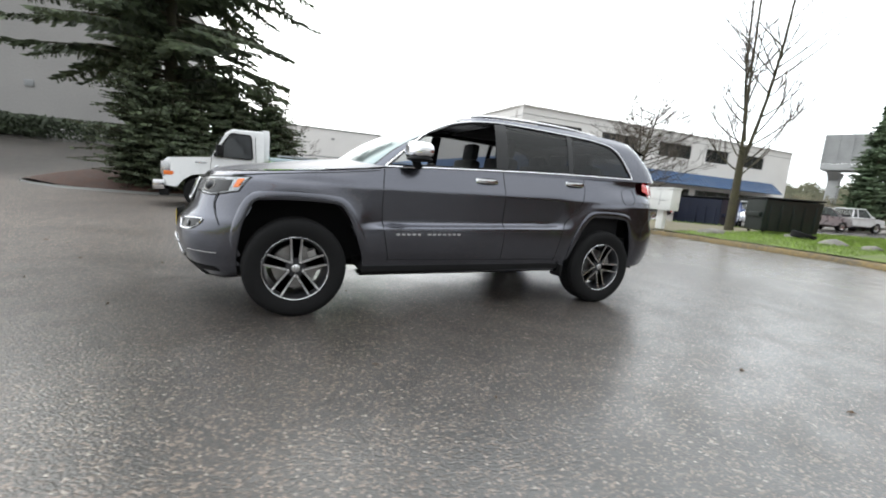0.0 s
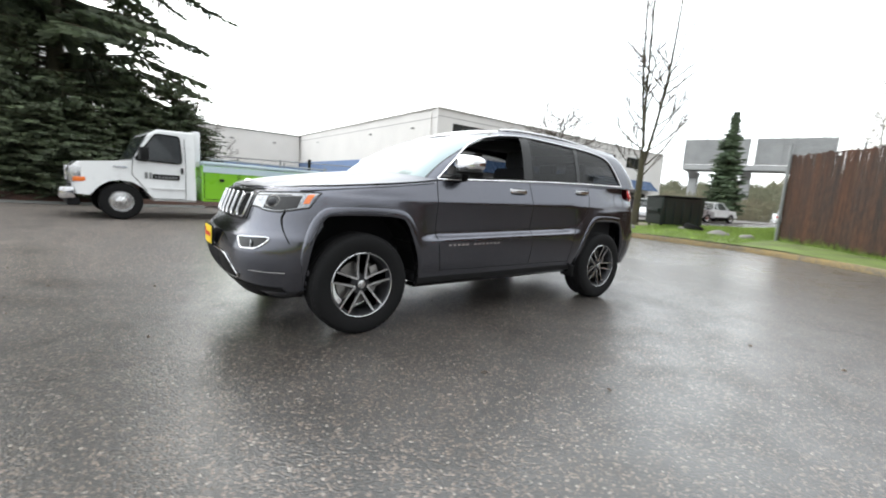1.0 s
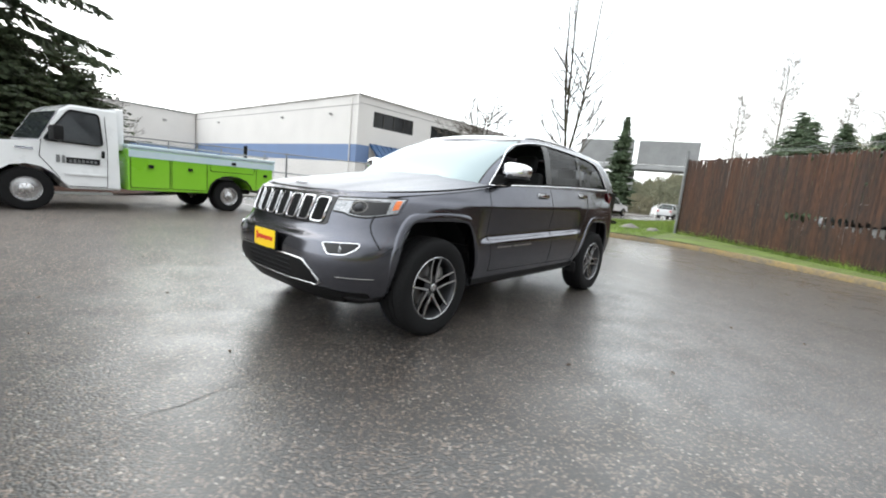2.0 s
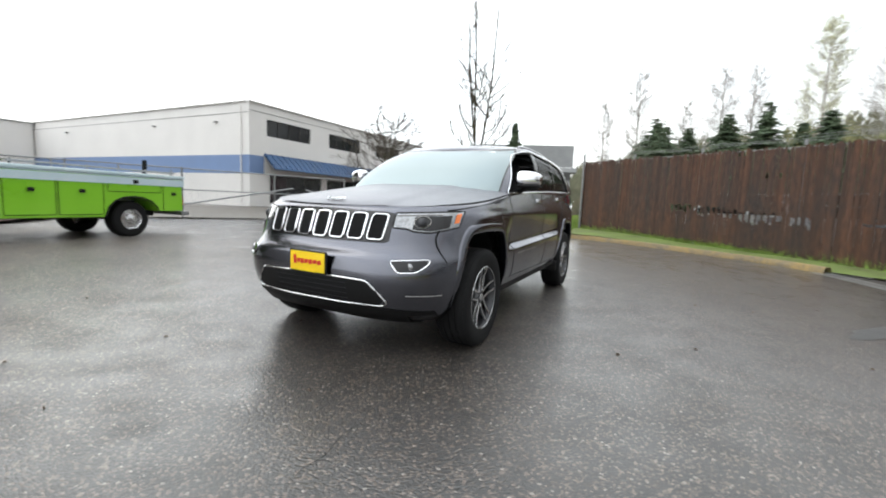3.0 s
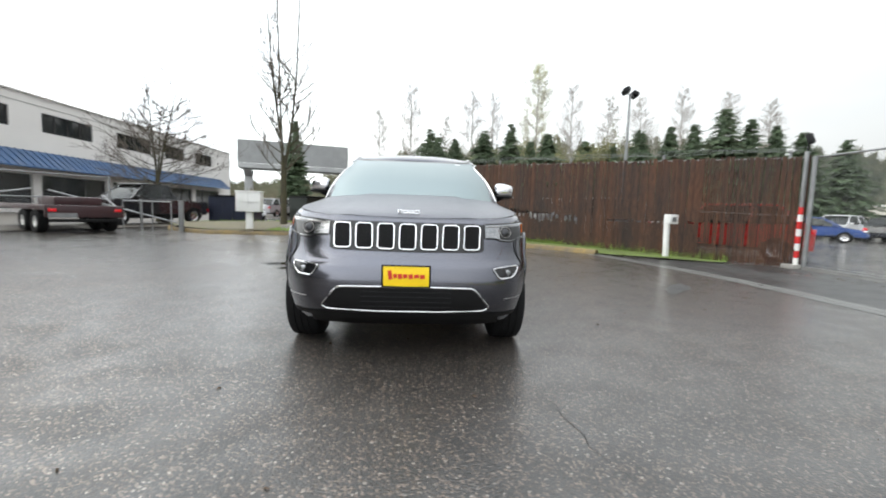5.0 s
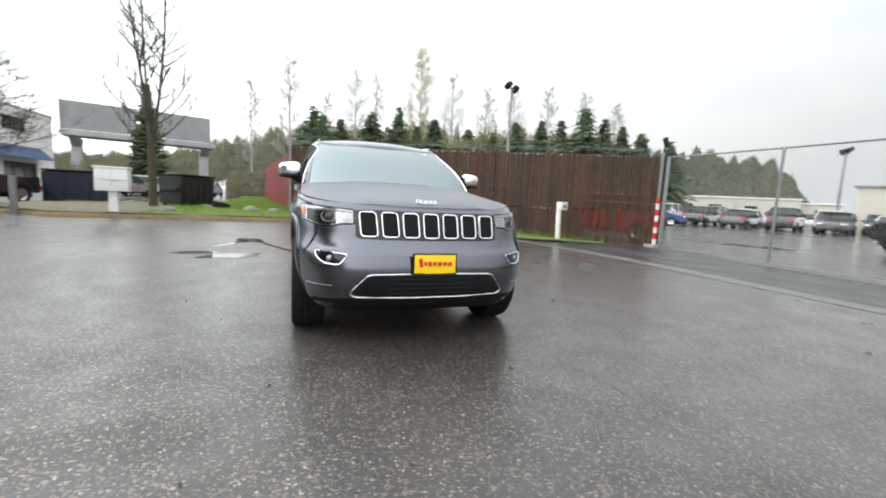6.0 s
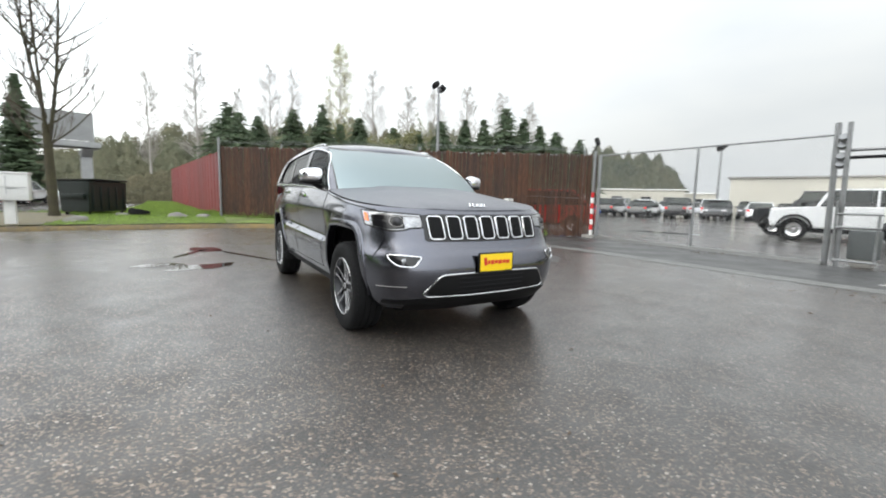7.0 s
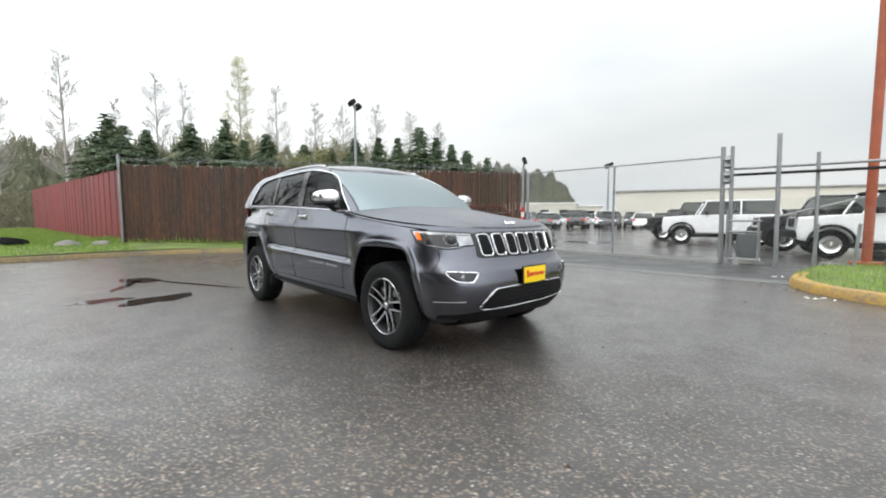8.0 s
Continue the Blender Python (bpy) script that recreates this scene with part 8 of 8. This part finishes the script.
def budding_tree(az, el, d, r, seed):
    """A rounded broadleaf tree just coming into leaf, loose and see-through."""
    rng = random.Random(seed)
    h = 1.08 + d * math.tan(radians(el))
    t = thing("budding_tree", "loose olive-green budding tree behind the fence", "tree", pose(-4.8 + d * math.cos(radians(az)), 1.6 + d * math.sin(radians(az)), 0.0), "budding trees behind the fence")
    limbs, twigs = [[(Vector((0, 0, -0.1)), 0.14), (Vector((0, 0, h * 0.45)), 0.09), (Vector((0, 0, h * 0.9)), 0.03)]], []
    for k in range(18):
        a, zz = rng.uniform(0, 2 * math.pi), h * rng.uniform(0.25, 0.8)
        grow(rng, Vector((0, 0, zz)), Vector((math.cos(a), math.sin(a), 0.8)), r * rng.uniform(0.7, 1.1), 0.035, 1, twigs, twigs, 0.3, 0.6, (5, 7), 4, 0.5, 0.01, 0.08)
    verts, faces = [], []
    for tw in twigs:
        for p, _ in tw[1:]:
            for _ in range(9):
                q = p + Vector((rng.gauss(0, 0.28), rng.gauss(0, 0.28), rng.gauss(0, 0.28)))
                u = Vector((rng.uniform(-1, 1), rng.uniform(-1, 1), rng.uniform(-1, 1))).normalized() * 0.10
                w = u.orthogonal().normalized() * 0.06
                o = len(verts)
                verts += [q + u, q + w, q - u, q - w]
                faces.append((o, o + 1, o + 2, o + 3))
    ob = new("trunk", limb_mesh("trunk", limbs + twigs, BARK, 5))
    ob.parent = t
    ob = new("crown", raw_mesh("crown", verts, faces, BUDS))
    ob.parent = t
    tagged(ob, "olive-green young leaves", kind="stuff")


for k, (az, el, d, r) in enumerate(((-8.9, 7.6, 47, 2.6), (-12.4, 8.2, 46, 2.4), (-17.8, 8.6, 47, 2.8), (-21.3, 8.3, 46, 2.4), (-25.0, 8.7, 44, 2.6), (-28.2, 7.8, 46, 2.2))):
    budding_tree(az, el, d, r, 300 + k)
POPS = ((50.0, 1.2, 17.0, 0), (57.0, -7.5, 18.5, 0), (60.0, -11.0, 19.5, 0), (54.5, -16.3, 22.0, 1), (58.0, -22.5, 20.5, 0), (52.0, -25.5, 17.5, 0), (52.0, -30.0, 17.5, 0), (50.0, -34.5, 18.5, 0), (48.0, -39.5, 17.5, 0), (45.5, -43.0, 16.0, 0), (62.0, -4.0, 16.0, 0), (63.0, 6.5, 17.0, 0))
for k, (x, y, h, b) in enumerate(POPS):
    poplar("poplar_tree", "slim leafless poplar with yellow-green buds, its bark colour paled for haze" if b else "slim leafless poplar far behind the fence, its bark colour paled for haze", x, y, 0.0, h, 80 + k, bool(b))


# wooded ridge that closes the view
def ridge(name, label, skyline, dist, seed, material, count, size, depth=40.0, tall=5.0, low=0.72):
    """Tree clumps up a slope; skyline gives the crest's rise in degrees over the bearing."""
    line = curve(skyline)
    a0, a1 = skyline[0][0], skyline[-1][0]
    def pt(r):
        deg = a0 + (a1 - a0) * r.random()
        a = radians(deg)
        d = dist + depth * math.sqrt(r.random())
        crest = (dist + depth) * math.tan(radians(line(deg))) * (1 + 0.10 * noise.noise((a * 9 + seed, 0.3, 0)) + 0.22 * noise.noise((a * 70 + seed, 0.7, 0)))
        z = crest * (0.15 + 0.85 * ((d - dist) / depth)) * (low + (1 - low) * r.random())
        return Vector((d * math.cos(a), d * math.sin(a), z))
    return leaf_mass(name, label, "woodland", pt, material, count, size, seed, "", tall)


ridge("hillside_woods", "hazy brown and green wooded hillside", [(-50, 6.0), (-40, 8.4), (-17, 10.0), (0, 8.2), (9, 6.0), (16, 3.6), (30, 3.2), (42, 2.0)], 118, 3, WOODS, 110000, 0.55, 60, 5.0, 0.45)
ridge("hillside_woods", "grey-green wooded ridge beyond the yard", [(-63.5, 0.8), (-62, 1.6), (-60.5, 3.8), (-59, 5.4), (-57, 6.4), (-53, 6.9), (-50, 6.9), (-44, 7.6), (-36, 7.2)], 120, 8, RIDGE, 60000, 0.5, 45)
ridge("scrub", "brown leafless scrub behind the red fence", [(-14, 5.0), (-2, 5.4), (4, 3.8), (9, 2.2)], 46, 5, SCRUB, 40000, 0.15, 16, 5.0, 0.0)
ridge("scrub", "bare brushwood along the far street", [(14, 2.4), (30, 3.0), (60, 3.4)], 70, 6, SCRUB, 26000, 0.25, 20, 5.0, 0.0)


# ---- grass ----
def blades(name, label, inside, box_, count, zf, seed, h=(0.05, 0.14)):
    rng = random.Random(seed)
    verts, faces = [], []
    n = 0
    while n < count:
        x, y = rng.uniform(box_[0], box_[1]), rng.uniform(box_[2], box_[3])
        if not inside(x, y):
            continue
        n += 1
        z = zf(x, y)
        a, hh = rng.uniform(0, 2 * math.pi), rng.uniform(*h) * (1.6 if rng.random() < 0.05 else 1.0)
        w, lean = rng.uniform(0.004, 0.009) + 0.0006 * max(0, x - 8), rng.uniform(0.0, 0.6) * hh
        dx, dy = math.cos(a), math.sin(a)
        lx, ly = rng.uniform(-1, 1) * lean, rng.uniform(-1, 1) * lean
        o = len(verts)
        verts += [(x - dx * w, y - dy * w, z - 0.01), (x + dx * w, y + dy * w, z - 0.01), (x + lx, y + ly, z + hh)]
        faces.append((o, o + 1, o + 2))
    ob = new(name, raw_mesh(name, verts, faces, GRASS))
    return tagged(ob, label, "grass", kind="stuff")


def in_poly(x, y, poly):
    hit, n = False, len(poly)
    for i in range(n):
        (ax, ay), (bx, by) = poly[i], poly[(i + 1) % n]
        if (ay > y) != (by > y) and x < (bx - ax) * (y - ay) / (by - ay) + ax:
            hit = not hit
    return hit


blades("grass", "bright spring grass along the fence verge", lambda x, y: in_poly(x, y, LAWN) and (Vector((x, y)) - FENCE_C).dot(Vector((FENCE_D.y, -FENCE_D.x))) * -1 > -0.05 and y < 1.6, (4.5, 16, -9, 1.6), 48000, lawn_z, 1, (0.07, 0.24))
blades("grass", "short mown lawn grass", lambda x, y: in_poly(x, y, LAWN) and not in_poly(x, y, BARE) and y >= 1.0, (10.4, 40, 1.0, 11.5), 30000, lawn_z, 2, (0.04, 0.10))
blades("grass", "grass on the island by the gate", lambda x, y: in_poly(x, y, ISLAND), (-14, -3.2, -10.4, -3.0), 16000, lambda x, y: 0.115, 3, (0.04, 0.11))


# ---- overhead wires ----
def cable(p0, p1, sag, r=0.012):
    pts = [tuple(Vector(p0).lerp(Vector(p1), t) + Vector((0, 0, -sag * 4 * t * (1 - t)))) for t in np.linspace(0, 1, 24)]
    ob = link_mesh("overhead_cable", tube(bmesh.new(), pts, r, 5), CABLE)
    tagged(ob, "black cable hung from the grey building to the spruce", "cable")


cable((-16.6, 33.0, 9.4), (-6.5, 13.0, 5.2), 0.3)



# ---- small litter on the lot ----
def debris(name, label, spots, material, size, seed):
    """Wet leaves, twigs and grit as thin curled scraps lying on the asphalt."""
    rng = random.Random(seed)
    verts, faces = [], []
    for cx, cy, rx, ry, n, z in spots:
        for _ in range(n):
            x, y = cx + rx * rng.gauss(0, 0.5), cy + ry * rng.gauss(0, 0.5)
            a, L = rng.uniform(0, 2 * math.pi), size * rng.uniform(0.4, 1.5)
            w = L * rng.uniform(0.15, 0.6)
            c, sn = math.cos(a), math.sin(a)
            o = len(verts)
            for u, v, h in ((-L, 0, 0.002), (0, w, 0.004 + 0.3 * w), (L, 0, 0.003), (0, -w, 0.005), (0, 0, 0.012 + 0.2 * L)):
                verts.append((x + u * c - v * sn, y + u * sn + v * c, z + h))
            faces += [(o, o + 3, o + 4), (o + 3, o + 2, o + 4), (o + 2, o + 1, o + 4), (o + 1, o, o + 4)]
    ob = new(name, raw_mesh(name, verts, faces, material))
    tagged(ob, label, "litter", kind="stuff")


DEAD_LEAF = mat("wet_dead_leaves", (0.03, 0.022, 0.015), 0.6, second=(0.09, 0.055, 0.03), scale=8, island=0.4)
debris("leaf_litter", "scattered wet dead leaves and grit on the asphalt", [(-3.0, 0.0, 3.5, 4.0, 26, 0.0), (0.0, -3.0, 4.0, 2.0, 14, 0.0), (9.3, 1.0, 1.0, 3.5, 90, 0.0), (8.0, -3.2, 1.0, 1.0, 60, 0.0), (-3.4, -5.2, 1.2, 0.5, 60, 0.0), (0.5, -8.3, 3.0, 0.5, 120, 0.006), (-2.6, 12.0, 3.0, 0.8, 80, 0.0), (3.0, 13.2, 3.0, 0.8, 120, 0.0)], DEAD_LEAF, 0.022, 71)
debris("paper_scrap", "white paper scraps in the gutter by the island", [(-3.75, -4.55, 0.25, 0.12, 7, 0.0), (-3.0, -6.5, 0.2, 0.3, 4, 0.006)], WHITE_PAINT, 0.03, 72)


def crack(pts, w, seed):
    """A wandering open crack in the asphalt."""
    rng = random.Random(seed)
    line = [(x + rng.uniform(-0.03, 0.03), y + rng.uniform(-0.03, 0.03)) for x, y in through_points(pts, 0.12)]
    bm = bmesh.new()
    rows = []
    for i, p in enumerate(line):
        a, b = line[max(0, i - 1)], line[min(len(line) - 1, i + 1)]
        d = Vector((b[0] - a[0], b[1] - a[1])).normalized()
        k = w * rng.uniform(0.3, 1.0) * min(1.0, i / 4 + 0.1, (len(line) - 1 - i) / 4 + 0.1)
        rows.append([(p[0] - d.y * k, p[1] + d.x * k, 0.003), (p[0] + d.y * k, p[1] - d.x * k, 0.003)])
    sheet(bm, rows)
    tagged(link_mesh("asphalt_crack", bm, PATCH), "thin dark crack wandering over the asphalt", "crack", kind="structure")


crack([(-3.6, -1.0), (-3.1, -0.88), (-2.6, -0.82)], 0.0028, 1)
crack([(2.6, -6.0), (2.2, -4.2), (2.9, -2.6)], 0.006, 3)
